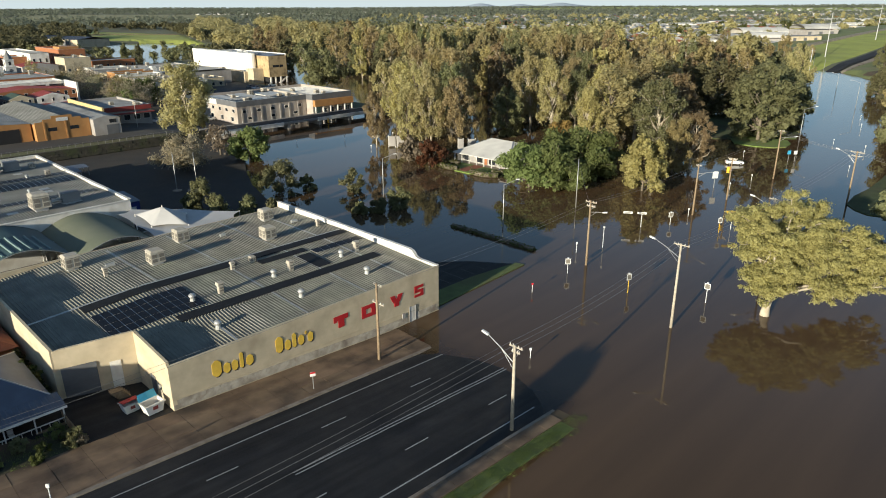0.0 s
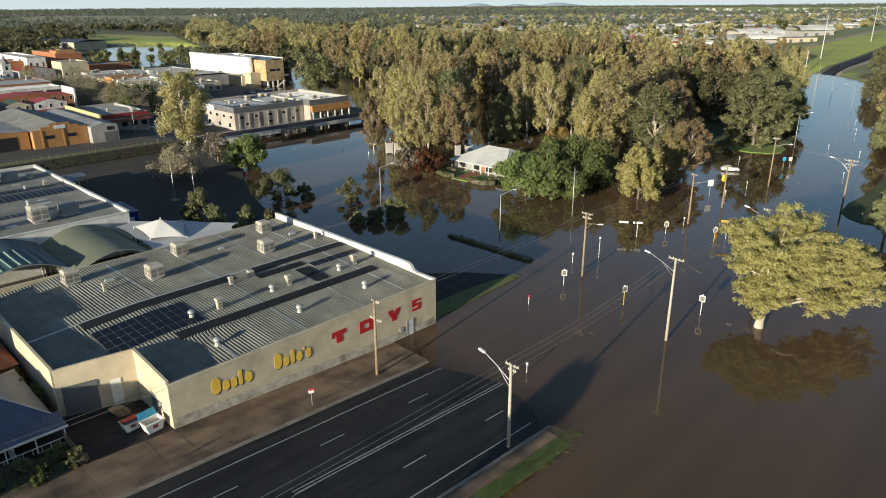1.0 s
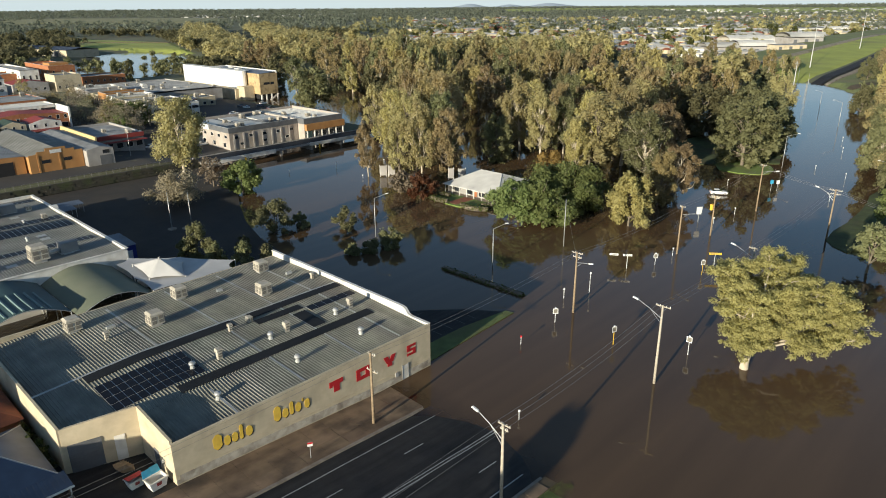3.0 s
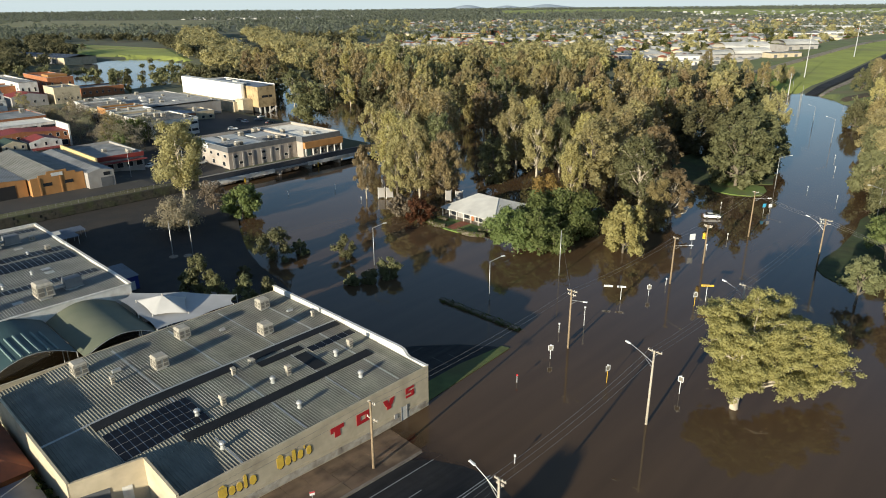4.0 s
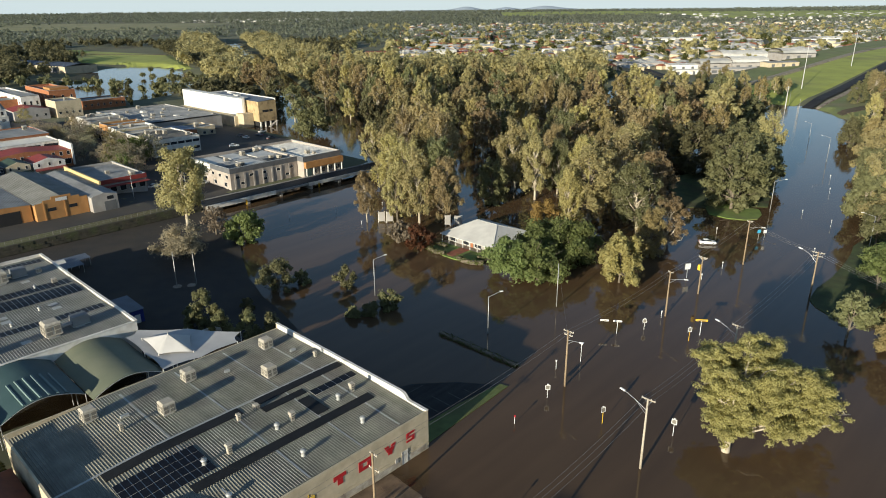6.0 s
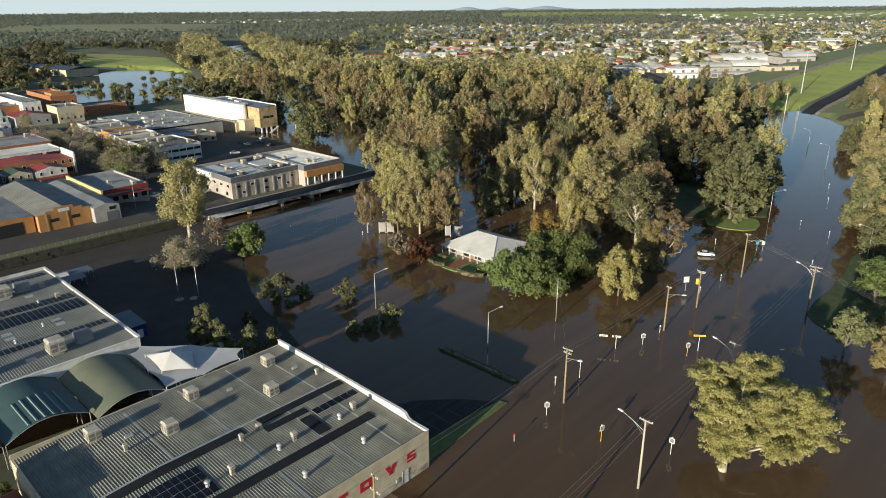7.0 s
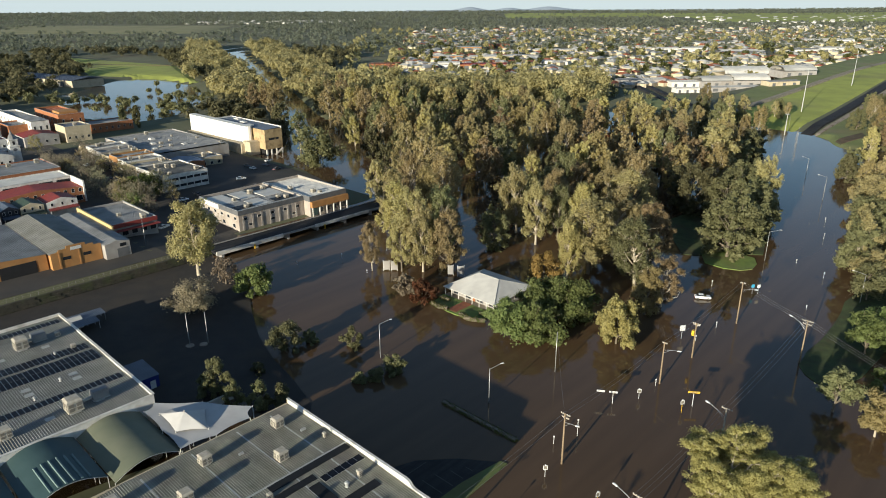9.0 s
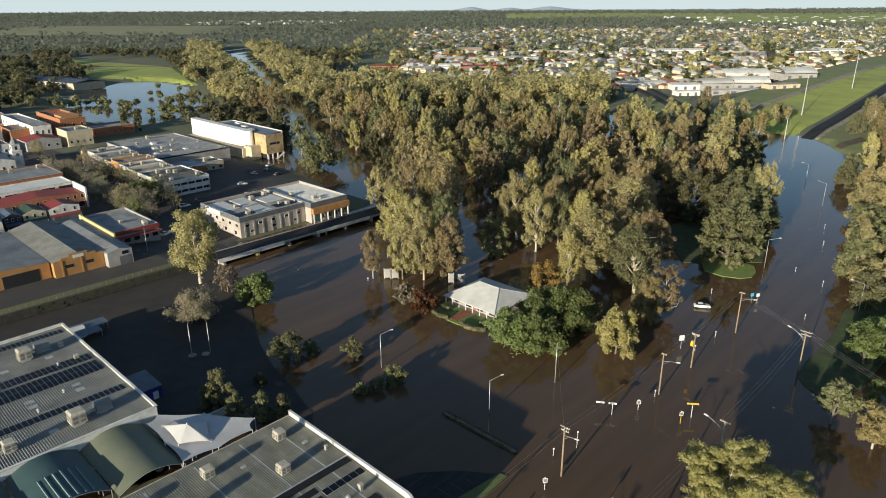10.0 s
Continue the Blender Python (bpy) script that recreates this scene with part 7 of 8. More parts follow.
for x, y, z, h, c in ((13.4, 91.1, 0, 1.2, "red"), (23.1, 107.9, 0, 1.6, "signback"), (28.2, 110.4, 0, 3.6, "signback"), (10.7, 71.4, 0, 1.1, "signback"), (60.3, 110.3, 0, 1.8, "signback"), (49.4, 128.4, 0, 1.4, "signback"), (103.0, 166.0, 0, 1.2, "signback"), (118, 200.5, 0, 1.2, "signback"), (-31.5, 43.5, 2.2, 2.0, "signback"), (-30.5, 208.5, 0, 1.6, "signback"), (-21, 196, 0, 0.8, "signback"), (-44.5, 203.5, 0, 0.8, "signback"), (-16, 216, 0, 1.0, "signback"), (66.0, 149.0, 0, 1.3, "signback"), (74.0, 156.0, 0, 1.5, "signback"), (83.5, 183.0, 0, 1.6, "signback"), (140.0, 224.0, 0, 1.8, "signback"), (151.0, 243.0, 0, 1.6, "signback"), (120, 188, 0, 1.8, "signback")):
    marker(x, y, z, h, M[c])


def blade_sign(x, y, h, az, w, colour, label, n=1):
    p = thing("street_sign", pose(x, y, 0, 0, 0, az), label, "street sign", "street name signs")
    part("post", MB().tube([(0, 0, -1), (0, 0, h)], 0.06, 6), M["signback"], p)
    for k in range(n):
        b = part("blade", MB().box(-w / 2 - 2.6 * k, w / 2 - 2.6 * k, -0.04, 0.04, h, h + 0.4, taper=0.0), colour, p)
        part("writing_bar", MB().box(-w / 2 + 0.3 - 2.6 * k, w / 2 - 0.3 - 2.6 * k, -0.05, -0.041, h + 0.14, h + 0.26), M["acgrille"], b)
    return p


blade_sign(38.0, 121.6, 2.6, -12, 1.7, M["signback"], "white street name blades on a post in the flood", 2)
blade_sign(54.6, 120.2, 3.2, -8, 2.4, M["signyellow"], "yellow direction blade on a post in the flood")
blade_sign(118.0, 158.0, 2.4, -20, 2.6, M["signback"], "white sign blade by the river bank")
p = thing("road_sign", pose(62.8, 150.2, 0, 0, 0, 10), "large white sign board on a post in the flood", "road sign", "road signs in the flood")
part("post", MB().tube([(0, 0, -1), (0, 0, 2.6)], 0.08, 6), M["galv"], p)
part("board", MB().box(-0.7, 0.7, -0.08, 0.0, 2.3, 3.8), M["signback"], p, "plain white sign board")
for x, y in ((93.0, 177.2), (94.6, 177.0)):
    p = thing("road_sign", pose(x, y, 0, 0, 0, 10), "blue and white road sign in the flood", "road sign", "road signs in the flood")
    part("post", MB().tube([(0, 0, -1), (0, 0, 2.4)], 0.06, 6), M["galv"], p)
    part("board", MB().box(-0.5, 0.5, -0.06, 0.0, 2.0, 3.0), M["cyan"] if x < 94 else M["signback"], p)
for x, y, w in ((-14.9, 197.6, 2.0), (-12.4, 197.4, 2.0), (5.4, 193.2, 1.6), (8.6, 192.6, 2.2)):
    p = thing("notice_board", pose(x, y, 0, 0, 0, 8), "white park notice board on two posts", "notice board", "park notice boards")
    part("board", MB().box(-w / 2, w / 2, -0.06, 0.06, 0.4, 3.4), M["lightgrey"], p)
    for q in (-w / 2, w / 2):
        part("post", MB().tube([(q, 0.1, -1), (q, 0.1, 3.6)], 0.09, 6), M["white"], p)


p = thing("road_sign", pose(-14.0, 63.2, 0.75, 0, 0, 20), "small red and white sign on a footpath post", "road sign", "road signs in the flood")
part("post", MB().tube([(0, 0, -0.3), (0, 0, 2.2)], 0.045, 6), M["galv"], p)
b = part("board", MB().box(-0.3, 0.3, -0.06, -0.03, 1.75, 2.3), M["signback"], p)
part("stripe", MB().box(-0.3, 0.3, -0.075, -0.061, 2.08, 2.3), M["red"], b)


# ---------- a stranded car ----------
def parked_car(m, paint, label, sink=0.0):
    c = thing("car", m @ pose(0, 0, -sink), label, "car")
    sec = [(-2.25, 0.55, 0.75), (-2.2, 0.35, 0.98), (-1.35, 0.3, 1.06), (-0.6, 0.3, 1.08), (0.95, 0.3, 1.02), (2.0, 0.32, 0.88), (2.25, 0.45, 0.7)]
    mb = MB()
    vs, fs = [], []
    for x, z0, z1 in sec:
        w = 0.86 if abs(x) < 2.1 else 0.72
        vs += [(x, -w, z0), (x, -w - 0.03, (z0 + z1) / 2), (x, -w + 0.08, z1), (x, w - 0.08, z1), (x, w + 0.03, (z0 + z1) / 2), (x, w, z0)]
    for i in range(len(sec) - 1):
        for k in range(6):
            fs.append((i * 6 + k, (i + 1) * 6 + k, (i + 1) * 6 + (k + 1) % 6, i * 6 + (k + 1) % 6))
    fs += [tuple(range(6)), tuple((len(sec) - 1) * 6 + k for k in range(5, -1, -1))]
    part("body", mb.add(vs, fs), paint, c, soft=False)
    cab = [(-1.75, 1.04), (-1.15, 1.42), (0.1, 1.45), (0.95, 1.02)]
    vs = [(x, s * (0.74 if z < 1.1 else 0.58), z) for x, z in cab for s in (-1, 1)]
    part("glasshouse", MB().add(vs, [(0, 2, 3, 1), (4, 6, 7, 5), (0, 6, 4, 2), (1, 3, 5, 7)]), M["glass"], c)
    part("roof", MB().add([(-1.2, -0.58, 1.425), (-1.2, 0.58, 1.425), (0.12, 0.58, 1.455), (0.12, -0.58, 1.455), (-1.1, -0.52, 1.49), (-1.1, 0.52, 1.49), (0.0, 0.52, 1.51), (0.0, -0.52, 1.51)], [(4, 7, 6, 5), (0, 3, 7, 4), (1, 5, 6, 2), (0, 4, 5, 1), (3, 2, 6, 7)]), paint, c)
    for x in (-1.4, 1.4):
        for y in (-0.86, 0.86):
            wl = part("wheel", MB().tube([(x, y - 0.09, 0.32), (x, y + 0.09, 0.32)], 0.32, 14), M["rubber"], c)
            part("rim", MB().tube([(x, y - 0.1, 0.32), (x, y + 0.1, 0.32)], 0.19, 10), M["alu"], wl)
    for y in (-0.6, 0.6):
        part("headlight", MB().box(2.12, 2.26, y - 0.16, y + 0.16, 0.62, 0.76), M["signback"], c)
        part("tail_light", MB().box(-2.28, -2.18, y - 0.16, y + 0.16, 0.7, 0.84), M["red"], c)
    return c


parked_car(pose(77.4, 174.3, 0.1, 0, 0, -10), M["carwhite"], "white car stranded in shallow flood water", 0.15)
crnd = random.Random(6)
for u, v, tn, c in ((100, 209, 0, "carwhite"), (108, 212, 90, "grey"), (78, 180, 20, "signback"), (86, 166, 90, "grey"), (168, 250, 10, "carwhite"), (160, 240, 100, "blueroof"), (90, 216, 80, "grey"), (92, 240, 90, "carwhite"), (91, 262, 90, "grey"), (91, 281, 90, "redroof"), (94, 300, 90, "carwhite"), (80, 232, 0, "grey")):
    q = W(u, v)
    parked_car(at(u, v, max(0.0, float(ground_z(q.x, q.y))) + 0.02, tn), M[c], "parked car on a town street", 0.0)

for m, paint in YARD_CARS:
    parked_car(m, paint, "parked car in a town yard")

# ---------- flooded car park: verge, bays and drowned hedge strip ----------
solid("verge", MB().prism([(38.3, 0.8), (60, 1.9), (59.6, 3.4), (50, 4.6), (38.4, 4.6)], -0.8, 0.14), M["grass"], "green grass verge at the car park's edge", "grass", "structure", m=at(0, 0, 0))
solid("car_park", MB().prism([(38.4, 4.65), (50, 4.65), (59.0, 3.8), (55, 9.5), (49, 15), (38.4, 19)], -0.8, 0.03), M["asphalt"], "dark wet car park asphalt just above the flood", "car park", "structure", m=at(0, 0, 0))
for k in range(6):
    solid("bay_line", MB().box(40.5 + 2.7 * k, 40.6 + 2.7 * k, 5.2, min(10.2, 13.5 - 1.3 * k), 0.035, 0.042), M["dullpaint"], "silted white parking bay line", "road marking", "structure", m=at(0, 0, 0))
solid("bay_line", MB().box(40.0, 50.0, 13.2, 13.3, 0.035, 0.042), M["dullpaint"], "white painted parking bay line", "road marking", "structure", m=at(0, 0, 0))
hedge([(66.6, 5.0), (66.6, 12.0), (66.6, 19.0), (66.6, 24.5)], 1.5, 0.75, "drowned low hedge strip between car parks", at(0, 0, -0.3), 9)

# ---------- dark car park left dry behind the warehouse ----------
solid("car_park", MB().prism([(20.95, 58.9), (37.6, 58.9), (37.6, 41.2), (44, 41.0), (47, 45), (50, 56.5), (52, 67.5), (56, 80), (62, 93), (70, 108), (75.5, 119), (76.6, 135.5), (75.8, 141.45), (-50, 141.45), (-50, 113.6), (20.95, 113.6)], -0.9, 0.1), M["mudlot"], "dark muddy car park in the shade of the warehouse", "car park", "structure", m=at(0, 0, 0))
for u, v in ((41.3, 87.8), (44.0, 86.0)):
    k = thing("kerbed_island", at(u, v, 0.1), "small round kerbed island round a lamp pole", "kerb", "kerbed islands")
    part("kerb", MB().tube([(0, 0, -0.1), (0, 0, 0.16)], [1.1, 1.0], 14), M["kerb"], k)

for (x, y), c, a in (((-90.3, 308.6), "carwhite", 20), ((-78.6, 331.0), "grey", 60), ((-85.2, 246.3), "white", 50)):
    parked_car(pose(x, y, max(float(ground_z(x, y)), 0.0) + 0.02, 0, 0, a), M[c], "small car parked beside the flooded town street")

# ---------- far country: woods, suburbs, sheds, fields ----------
def far_woods(name, pts, size, quads, leaf, label, seed, grow=0.0, coarse=0.12):
    """Many distant trees in one mesh: each a small uneven heap of leaf masses."""
    rng = np.random.default_rng(seed)
    pts = np.array(pts)
    n = len(pts)
    z = ground_z(pts[:, 0], pts[:, 1])
    cl = []
    for (x, y), z0 in zip(pts, z):
        h = rng.uniform(0.7, 1.25) * size * (1 + grow * max(0, y - 1200) / 1000)
        for _ in range(3):
            r = h * rng.uniform(0.22, 0.34)
            cl.append(((x + rng.normal() * 0.2 * h, y + rng.normal() * 0.2 * h, max(z0, 0) + h * rng.uniform(0.35, 0.75)), (r, r, r), quads // 3))
    me = leaf_cloud(cl, size * coarse, rng, name, leaf, 0.3)
    return tagged(new(name, me), label, "trees", kind="stuff")


def wild(rng, n, lo, hi, keep):
    out = []
    while len(out) < n:
        y = lo[1] + (hi[1] - lo[1]) * rng.random() ** 1.35
        x = rng.uniform(lo[0], hi[0]) if True else 0
        if abs(x) < 0.72 * y + 60 and keep(x, y):
            out.append((x, y))
    return out


frng = np.random.default_rng(14)


def in_lagoon(x, y):
    return ((x + 0.35 * (y - 610) + 265) / 70) ** 2 + ((y - 625) / 160) ** 2 < 1


def near_river(x, y, d=26):
    return float(seg_dist(np.array(x), np.array(y), RIVER)) < d


def fields(x, y):
    """Open paddocks left without trees."""
    return (705 < y < 1060 and -385 - 0.61 * (y - 775) < x < -235 - 0.5 * (y - 705)) or (-1150 < x < -560 and 1750 < y < 2350) or (x > 900 and 2300 < y < 3900) or (300 < x < 1500 and 2900 < y < 3900)


def grass_slope(x, y):
    u, v = to_uv(x, y)
    return u > 430 and 10 < v < 178


woods = wild(frng, 9500, (-3300, 1150), (3300, 4850), lambda x, y: not near_river(x, y) and not fields(x, y) and not grass_slope(x, y))
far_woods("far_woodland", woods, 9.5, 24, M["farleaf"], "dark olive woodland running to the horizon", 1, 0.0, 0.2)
subs = wild(frng, 1500, (-120, 520), (1500, 1700), lambda x, y: not near_river(x, y) and not grass_slope(x, y) and y > 540 + 0.12 * abs(x - 150) and (y > 640 or x < 190))
far_woods("suburb_trees", subs, 6.8, 42, M["gumdark"], "olive and green trees among distant houses", 2, 0, 0.17)
tall = wild(frng, 230, (-160, 620), (1400, 1800), lambda x, y: not near_river(x, y, 40) and not grass_slope(x, y) and y > 640 + 0.15 * abs(x - 150))
far_woods("suburb_gums", tall, 12.5, 90, M["gum"], "tall olive gums rising between distant houses", 9, 0, 0.14)
soft = wild(frng, 170, (-60, 640), (900, 1300), lambda x, y: not near_river(x, y, 40) and not grass_slope(x, y) and y > 640 + 0.15 * abs(x - 150))
far_woods("suburb_green_trees", soft, 9, 84, M["hedge"], "bright green garden trees among distant houses", 10, 0, 0.15)
belt = wild(frng, 150, (-140, 520), (240, 650), lambda x, y: not near_river(x, y, 15) and not grass_slope(x, y) and y > 520 + 0.25 * abs(x) and x < 150)
far_woods("park_edge_trees", belt, 19, 600, M["gum"], "tall olive gums behind the flooded park", 8, 0, 0.055)
edge = wild(frng, 420, (-420, 420), (60, 1250), lambda x, y: near_river(x, y, 75) and not near_river(x, y, 18 if y < 960 else 25) and not in_lagoon(x, y) and y > 560 and x < -70)
far_woods("river_gums", edge, 15, 390, M["gum"], "tall olive gums lining the flooded river", 3, 0, 0.066)
left = wild(frng, 700, (-620, 470), (-120, 1150), lambda x, y: not in_lagoon(x, y) and not near_river(x, y) and not fields(x, y) and (y > 640 or x > -170 or x < -340))
far_woods("lagoon_woods", left, 11, 130, M["gumdark"], "green trees round a distant lagoon", 4)
hor = [(x, 3300 + 900 * frng.random()) for x in np.linspace(-3200, 3200, 900)]
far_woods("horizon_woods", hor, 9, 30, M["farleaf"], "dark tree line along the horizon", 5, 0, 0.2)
mid = wild(frng, 900, (-900, 1900), (1900, 3300), lambda x, y: not fields(x, y))
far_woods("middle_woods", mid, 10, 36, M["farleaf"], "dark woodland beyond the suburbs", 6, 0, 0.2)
lag = [(-225 + frng.normal() * 26, 590 + frng.normal() * 55) for _ in range(34)] + [(-306 + frng.normal() * 20, 574 + frng.normal() * 11) for _ in range(26)] + [(-196 + frng.normal() * 9, 522 + frng.normal() * 8) for _ in range(9)]
far_woods("lagoon_islets", lag, 7, 120, M["gumdark"], "small dark trees standing in the lagoon", 7)


def far_houses(name, items, wall, roof, label):
    """Distant houses: walls with a gabled roof and eaves, many in one mesh."""
    rng = random.Random(len(items))
    wb, rb = MB(), MB()
    for x, y, w, d, h, a in items:
        z = float(ground_z(x, y))
        m = pose(x, y, z, 0, 0, a)
        wb.box(-w / 2, w / 2, -d / 2, d / 2, -1, h, m)
        r = min(w, d) * 0.22
        e = 0.5
        vs = [m @ Vector(q) for q in ((-w / 2 - e, -d / 2 - e, h), (w / 2 + e, -d / 2 - e, h), (w / 2 + e, d / 2 + e, h), (-w / 2 - e, d / 2 + e, h), (-w / 2 + d * 0.3, 0, h + r), (w / 2 - d * 0.3, 0, h + r))]
        rb.add(vs, [(0, 1, 5, 4), (1, 2, 5), (2, 3, 4, 5), (3, 0, 4)])
    t = thing(name, pose(0, 0, 0), label, "houses", kind="stuff")
    tagged(part("walls", wb, wall, t), kind="stuff")
    tagged(part("roofs", rb, roof, t), kind="stuff")


def lots(n, lo, hi, wr, dr, hr):
    out = []
    for x, y in wild(frng, n, lo, hi, lambda x, y: not near_river(x, y, 60) and not in_lagoon(x, y) and not grass_slope(x, y) and y > 640 + 0.2 * abs(x - 150)):
        out.append((x, y, frng.uniform(*wr), frng.uniform(*dr), frng.uniform(*hr), GRID + 90 * frng.integers(2) + frng.normal() * 4))
    return out


far_houses("suburb_houses_white", lots(1150, (-40, 640), (1500, 1900), (9, 14), (8, 10), (3, 4)), M["cream"], M["suburbroof"], "distant houses with pale metal roofs")
far_houses("suburb_houses_red", lots(260, (-60, 650), (900, 1900), (9, 15), (8, 11), (3, 4)), M["cream"], M["tile"], "distant brick houses with terracotta roofs")
far_houses("suburb_houses_grey", lots(520, (-40, 650), (1500, 2100), (9, 14), (8, 10), (3, 4)), M["cream"], M["roofgrey"], "distant houses with grey roofs")
far_houses("far_estate", [(x, y, 13, 9, 3.5, frng.uniform(0, 90)) for x, y in wild(frng, 130, (-900, 2500), (-300, 2900), lambda x, y: True)] + [(x, y, 14, 9, 3.5, frng.uniform(0, 90)) for x, y in wild(frng, 160, (900, 1900), (2200, 3000), lambda x, y: True)], M["white"], M["whiteroof"], "far pale houses on a low rise")

SHEDS = ((318, 705, 46, 34, 7, 0, "cream", "whiteroof", 1), (352, 668, 34, 24, 5, 8, "lightgrey", "suburbroof", 1), (300, 652, 34, 26, 6, 0, "lightgrey", "whiteroof", 1), (268, 652, 30, 20, 6, 4, "lightgrey", "suburbroof", 1), (240, 655, 26, 18, 5, 0, "white", "whiteroof", 0), (212, 668, 26, 16, 6, 10, "lightgrey", "suburbroof", 0), (190, 664, 22, 18, 6, 0, "lightgrey", "roofgrey", 0), (270, 615, 50, 12, 3.5, 6, "lightgrey", "suburbroof", 0), (310, 606, 30, 12, 4, 10, "cream", "roofgrey", 0), (228, 612, 22, 10, 4, 6, "white", "whiteroof", 0),
    (392, 1100, 80, 26, 6, 4, "white", "whiteroof", 0), (462, 1040, 66, 24, 6, 4, "grey", "whiteroof", 0), (560, 1060, 60, 24, 6, 4, "white", "roofgrey", 0), (634, 1087, 64, 26, 6, 2, "white", "whiteroof", 0), (735, 1300, 100, 34, 6, 4, "white", "whiteroof", 0), (827, 1296, 70, 30, 6, 4, "cream", "whiteroof", 0), (500, 1240, 70, 28, 6, 8, "white", "roofgrey", 0),
    (62, 852, 58, 20, 5, 2, "brick", "redroof", 0), (20, 848, 26, 16, 5, 2, "white", "whiteroof", 1), (-8, 835, 28, 18, 5, 6, "cream", "suburbroof", 0), (82, 970, 60, 22, 5, 3, "cream", "whiteroof", 0), (20, 975, 44, 18, 5, 3, "orange", "whiteroof", 0), (132, 985, 44, 16, 5, -30, "cream", "suburbroof", 0), (160, 900, 40, 12, 4, -34, "white", "whiteroof", 0), (60, 1145, 40, 20, 6, 3, "orange", "suburbroof", 0), (110, 1200, 44, 20, 6, 3, "brick", "tile", 0), (200, 1090, 50, 18, 5, 3, "cream", "whiteroof", 0), (150, 722, 40, 16, 4, -25, "white", "roofgrey", 0), (-60, 860, 34, 18, 5, 0, "brick", "tile", 0),
    (-385, 712, 100, 34, 6, -30, "cream", "blueroof", 0), (-400, 612, 60, 26, 6, -18, "cream", "roofgrey", 0), (-440, 660, 60, 24, 6, -18, "white", "suburbroof", 0))
for x, y, w, d, h, a, wl, rf, dome in SHEDS:
    z = float(ground_z(x, y))
    t = thing("industrial_shed", pose(x, y, max(z, 0.3), 0, 0, a), "distant pale shed with a domed metal roof" if dome else "distant shed with a low metal roof", "shed", "distant sheds")
    part("wall", MB().box(-w / 2, w / 2, -d / 2, d / 2, -1.5, h), M[wl], t)
    if dome:
        zf = lambda u, v, d=d, h=h: h + 0.2 * d * math.sqrt(max(0.0, 1.02 - (v / (d / 2 + 0.4)) ** 2)) + 0.02
    else:
        zf = lambda u, v, d=d, h=h: h + 0.12 * d * 0.5 * (1 - abs(v) / (d / 2)) + 0.02
    part("roof", ribbed(-w / 2 - 0.4, w / 2 + 0.4, -d / 2 - 0.4, 0, zf, 1.6, 0.12, n=6 if dome else 2), M[rf], t)
    part("roof", ribbed(-w / 2 - 0.4, w / 2 + 0.4, 0, d / 2 + 0.4, zf, 1.6, 0.12, n=6 if dome else 2), M[rf], t)
    for q in range(3):
        part("door", MB().box(-w / 2 + w * (q + 0.3) / 3, -w / 2 + w * (q + 0.6) / 3, -d / 2 - 0.08, -d / 2 + 0.02, 0, h * 0.7), M["grey"], t)


def draped(name, pts, lift, material, label, category, n=24):
    """A sheet between two plan lines, laid over the ground."""
    (a0, a1), (b0, b1) = pts
    def fn(s, r):
        p = Vector(a0).lerp(Vector(a1), s)
        q = Vector(b0).lerp(Vector(b1), s)
        w = p.lerp(q, r)
        rim = min(1.0, 8 * r, 8 * (1 - r), n * s * 0.5, n * (1 - s) * 0.5)
        return (w.x, w.y, float(ground_z(w.x, w.y)) - 0.6 + (0.6 + lift) * rim)
    solid(name, MB().grid(fn, n, 16), material, label, category, "structure")


def gw(u, v):
    p = W(u, v)
    return (p.x, p.y)


draped("grass_embankment", ((gw(434, 70), gw(1250, 96)), (gw(448, 128), gw(1250, 104))), 0.7, M["pasture"], "bright green grass embankment beyond the flood", "grass", 90)
draped("grass_flat", ((gw(470, 128), gw(1250, 104)), (gw(540, 158), gw(1300, 182))), 0.6, M["roughgrass"], "rough olive grass beside the railway", "grass", 70)
draped("railway", ((gw(480, 124), gw(1230, 98)), (gw(480, 130), gw(1230, 106))), 1.3, M["ballast"], "stony railway line along the embankment", "railway", 90)
draped("far_road", ((gw(428, 61), gw(1000, 78)), (gw(428, 69), gw(1000, 90))), 1.0, M["asphalt"], "dark road climbing out of the flood", "road", 70)
draped("far_footpath", ((gw(430, 57), gw(900, 71)), (gw(430, 60), gw(900, 75))), 0.9, M["concrete"], "pale footpath beside the far road", "footpath", 60)
draped("roadside_bank", ((gw(396, 26), gw(900, 20)), (gw(404, 61), gw(900, 72))), 0.55, M["roughgrass"], "olive grass bank with worn earth beside the far road", "grass", 50)
draped("worn_earth", ((gw(412, 40), gw(450, 30)), (gw(420, 46), gw(470, 38))), 0.75, M["earth"], "bare orange earth on the grass bank", "earth", 12)
draped("lawn", (((138, 512), (160, 560)), ((192, 505), (236, 612))), 0.8, M["roughgrass"], "mown olive lawn beside a distant avenue", "grass", 12)
draped("avenue", (((186, 500), (196, 740)), ((192, 500), (203, 740))), 1.5, M["asphalt"], "dark avenue running up from the flood", "road", 40)
draped("avenue", (((197, 520), (208, 740)), ((203, 520), (214, 740))), 1.5, M["asphalt"], "dark avenue running up from the flood", "road", 40)
draped("playing_field", (((-385, 775), (-235, 705)), ((-560, 1060), (-330, 905))), 1.2, M["pasture"], "bright green playing field beyond the lagoon", "grass")
draped("field_track", (((-468, 905), (-322, 885)), ((-472, 912), (-326, 893))), 1.6, M["earth"], "earth track across the playing field", "track")
draped("far_paddock", (((-1150, 1750), (-580, 1750)), ((-1350, 2350), (-640, 2350))), 2.5, M["drygrass"], "pale dry paddock in the distance", "field")
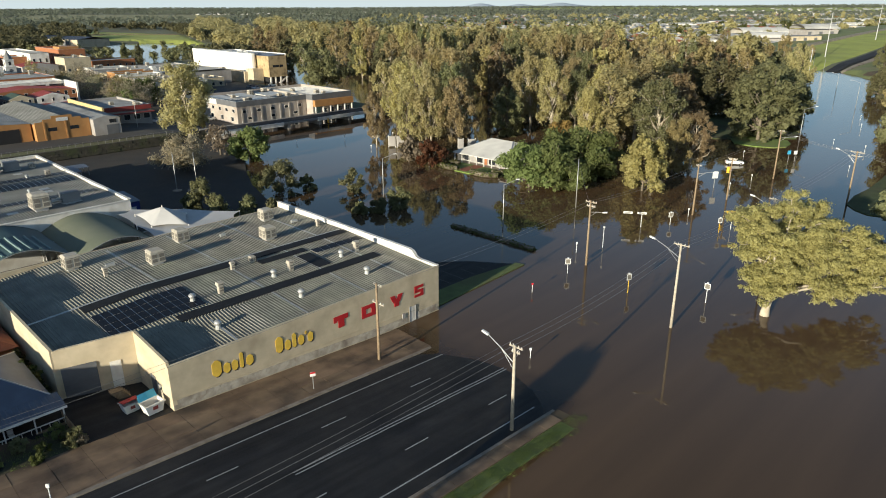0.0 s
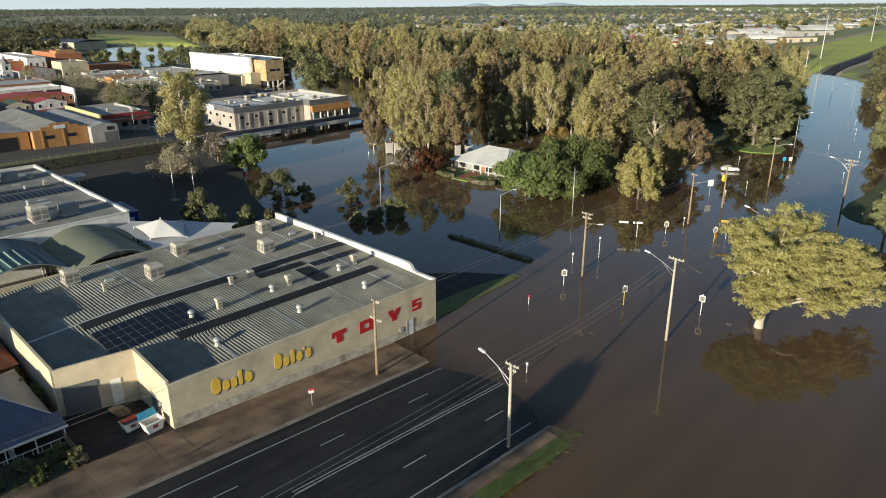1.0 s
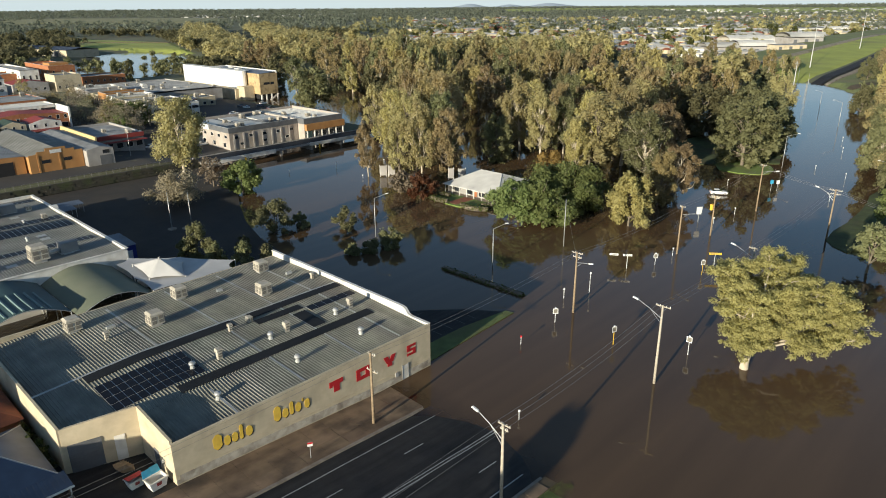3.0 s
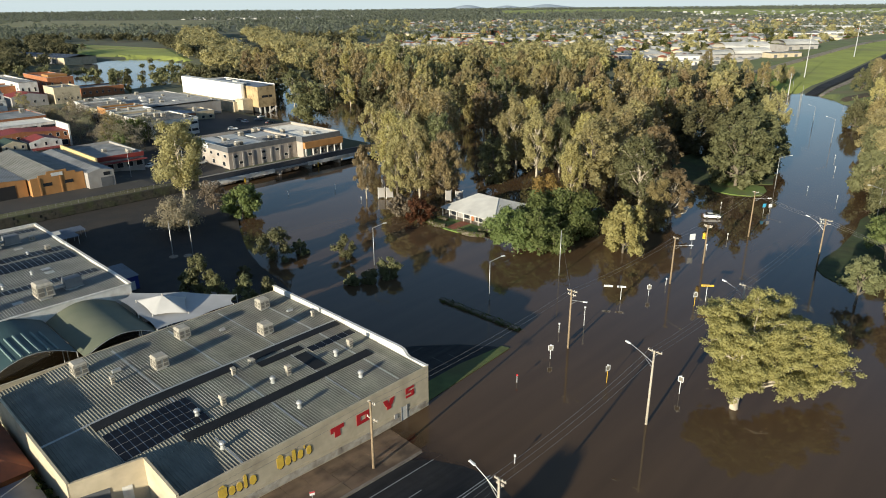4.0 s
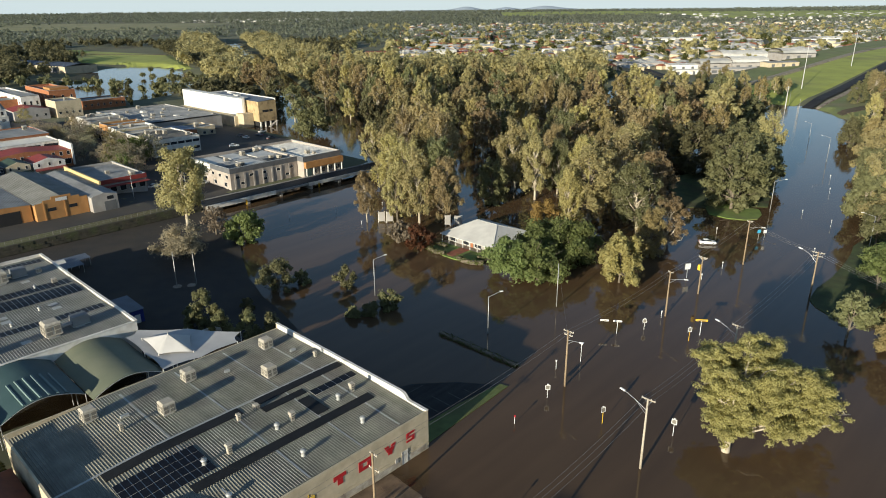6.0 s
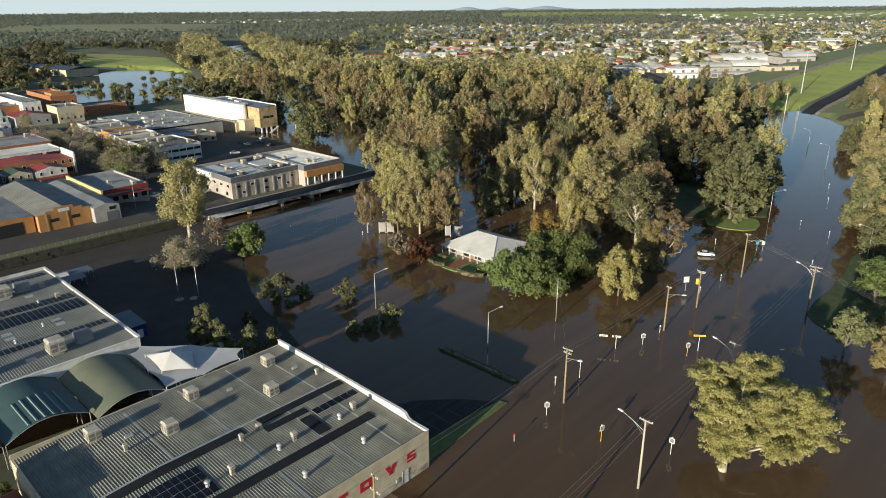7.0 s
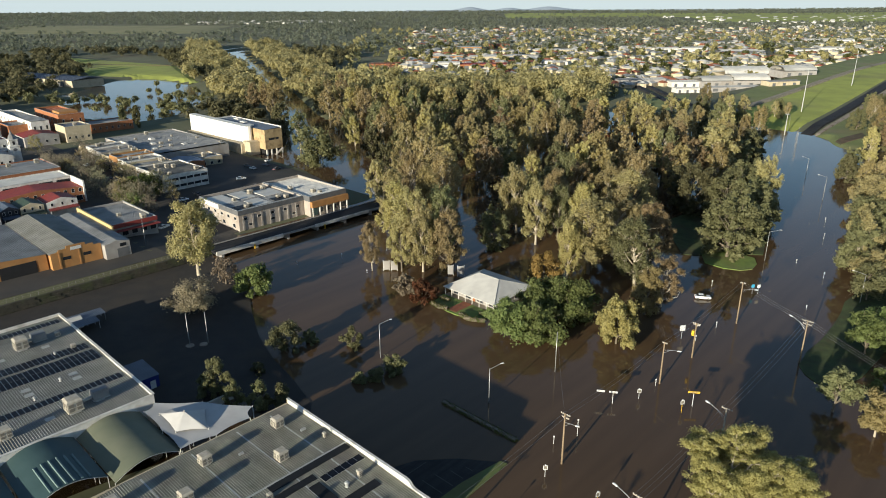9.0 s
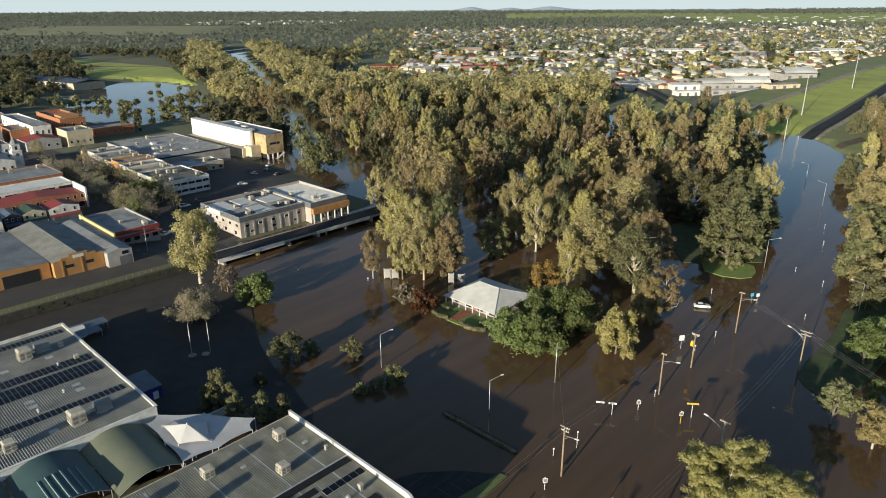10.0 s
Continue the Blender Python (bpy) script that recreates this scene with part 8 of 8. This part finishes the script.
draped("hill_pasture", (((900, 2350), (3100, 2350)), ((1300, 3900), (4200, 3900))), 3.0, M["pasture"], "green pasture on distant low hills", "field", 30)
draped("hill_pasture", (((300, 2950), (1300, 2950)), ((380, 3850), (1600, 3850))), 3.0, M["pasture"], "green pasture on distant low hills", "field", 30)
# rail tracks and bridge beyond the park
for x, y, h in ((267.0, 485.1, 30), (366.8, 593.6, 30), (222, 418, 14)):
    t = thing("transmission_pole", pose(x, y, float(max(ground_z(x, y), 0))), "tall slim transmission pole on the grass embankment", "power pole", "transmission poles")
    part("pole", MB().tube([(0, 0, -1), (0, 0, h)], [0.4, 0.2], 8), M["galv"], t)
    part("crossarm", MB().box(-1.5, 1.5, -0.1, 0.1, h - 1.2, h - 1.0), M["galv"], t)
rb = thing("rail_bridge", pose(75, 378, 0, 0, 0, 41), "rusty low railway bridge hidden among the trees", "bridge")
part("girder", MB().box(0, 150, -2, -1.6, 2.2, 3.8), M["brick"], rb)
part("girder", MB().box(0, 150, 1.6, 2.0, 2.2, 3.8), M["brick"], rb)
part("deck", MB().box(0, 150, -1.6, 1.6, 2.0, 2.3), M["earth"], rb)
for k in range(11):
    part("pier", MB().box(14.5 * k, 14.5 * k + 1.2, -1.8, 1.8, -2, 2.0), M["block"], rb)

# distant blue ranges
rng2 = np.random.default_rng(5)
vs, fs = [], []
N = 80
for i in range(N + 1):
    x = -200 + 2300 * i / N
    h = 14 + 20 * math.exp(-((x - 250) / 90) ** 2) + 14 * math.exp(-((x - 520) / 80) ** 2) + 22 * math.exp(-((x - 800) / 130) ** 2) + 1.5 * math.sin(x / 37)
    vs += [(x, 4700, -10), (x, 4780, h * (1 if 0 < i < N else 0.2)), (x, 4900, h * 0.9 * (1 if 0 < i < N else 0.2))]
for i in range(N):
    fs += [(3 * i, 3 * i + 3, 3 * i + 4, 3 * i + 1), (3 * i + 1, 3 * i + 4, 3 * i + 5, 3 * i + 2)]
solid("far_range", MB().add(vs, fs), M["farhill"], "hazy blue hills on the horizon", "hills", "structure", soft=True)
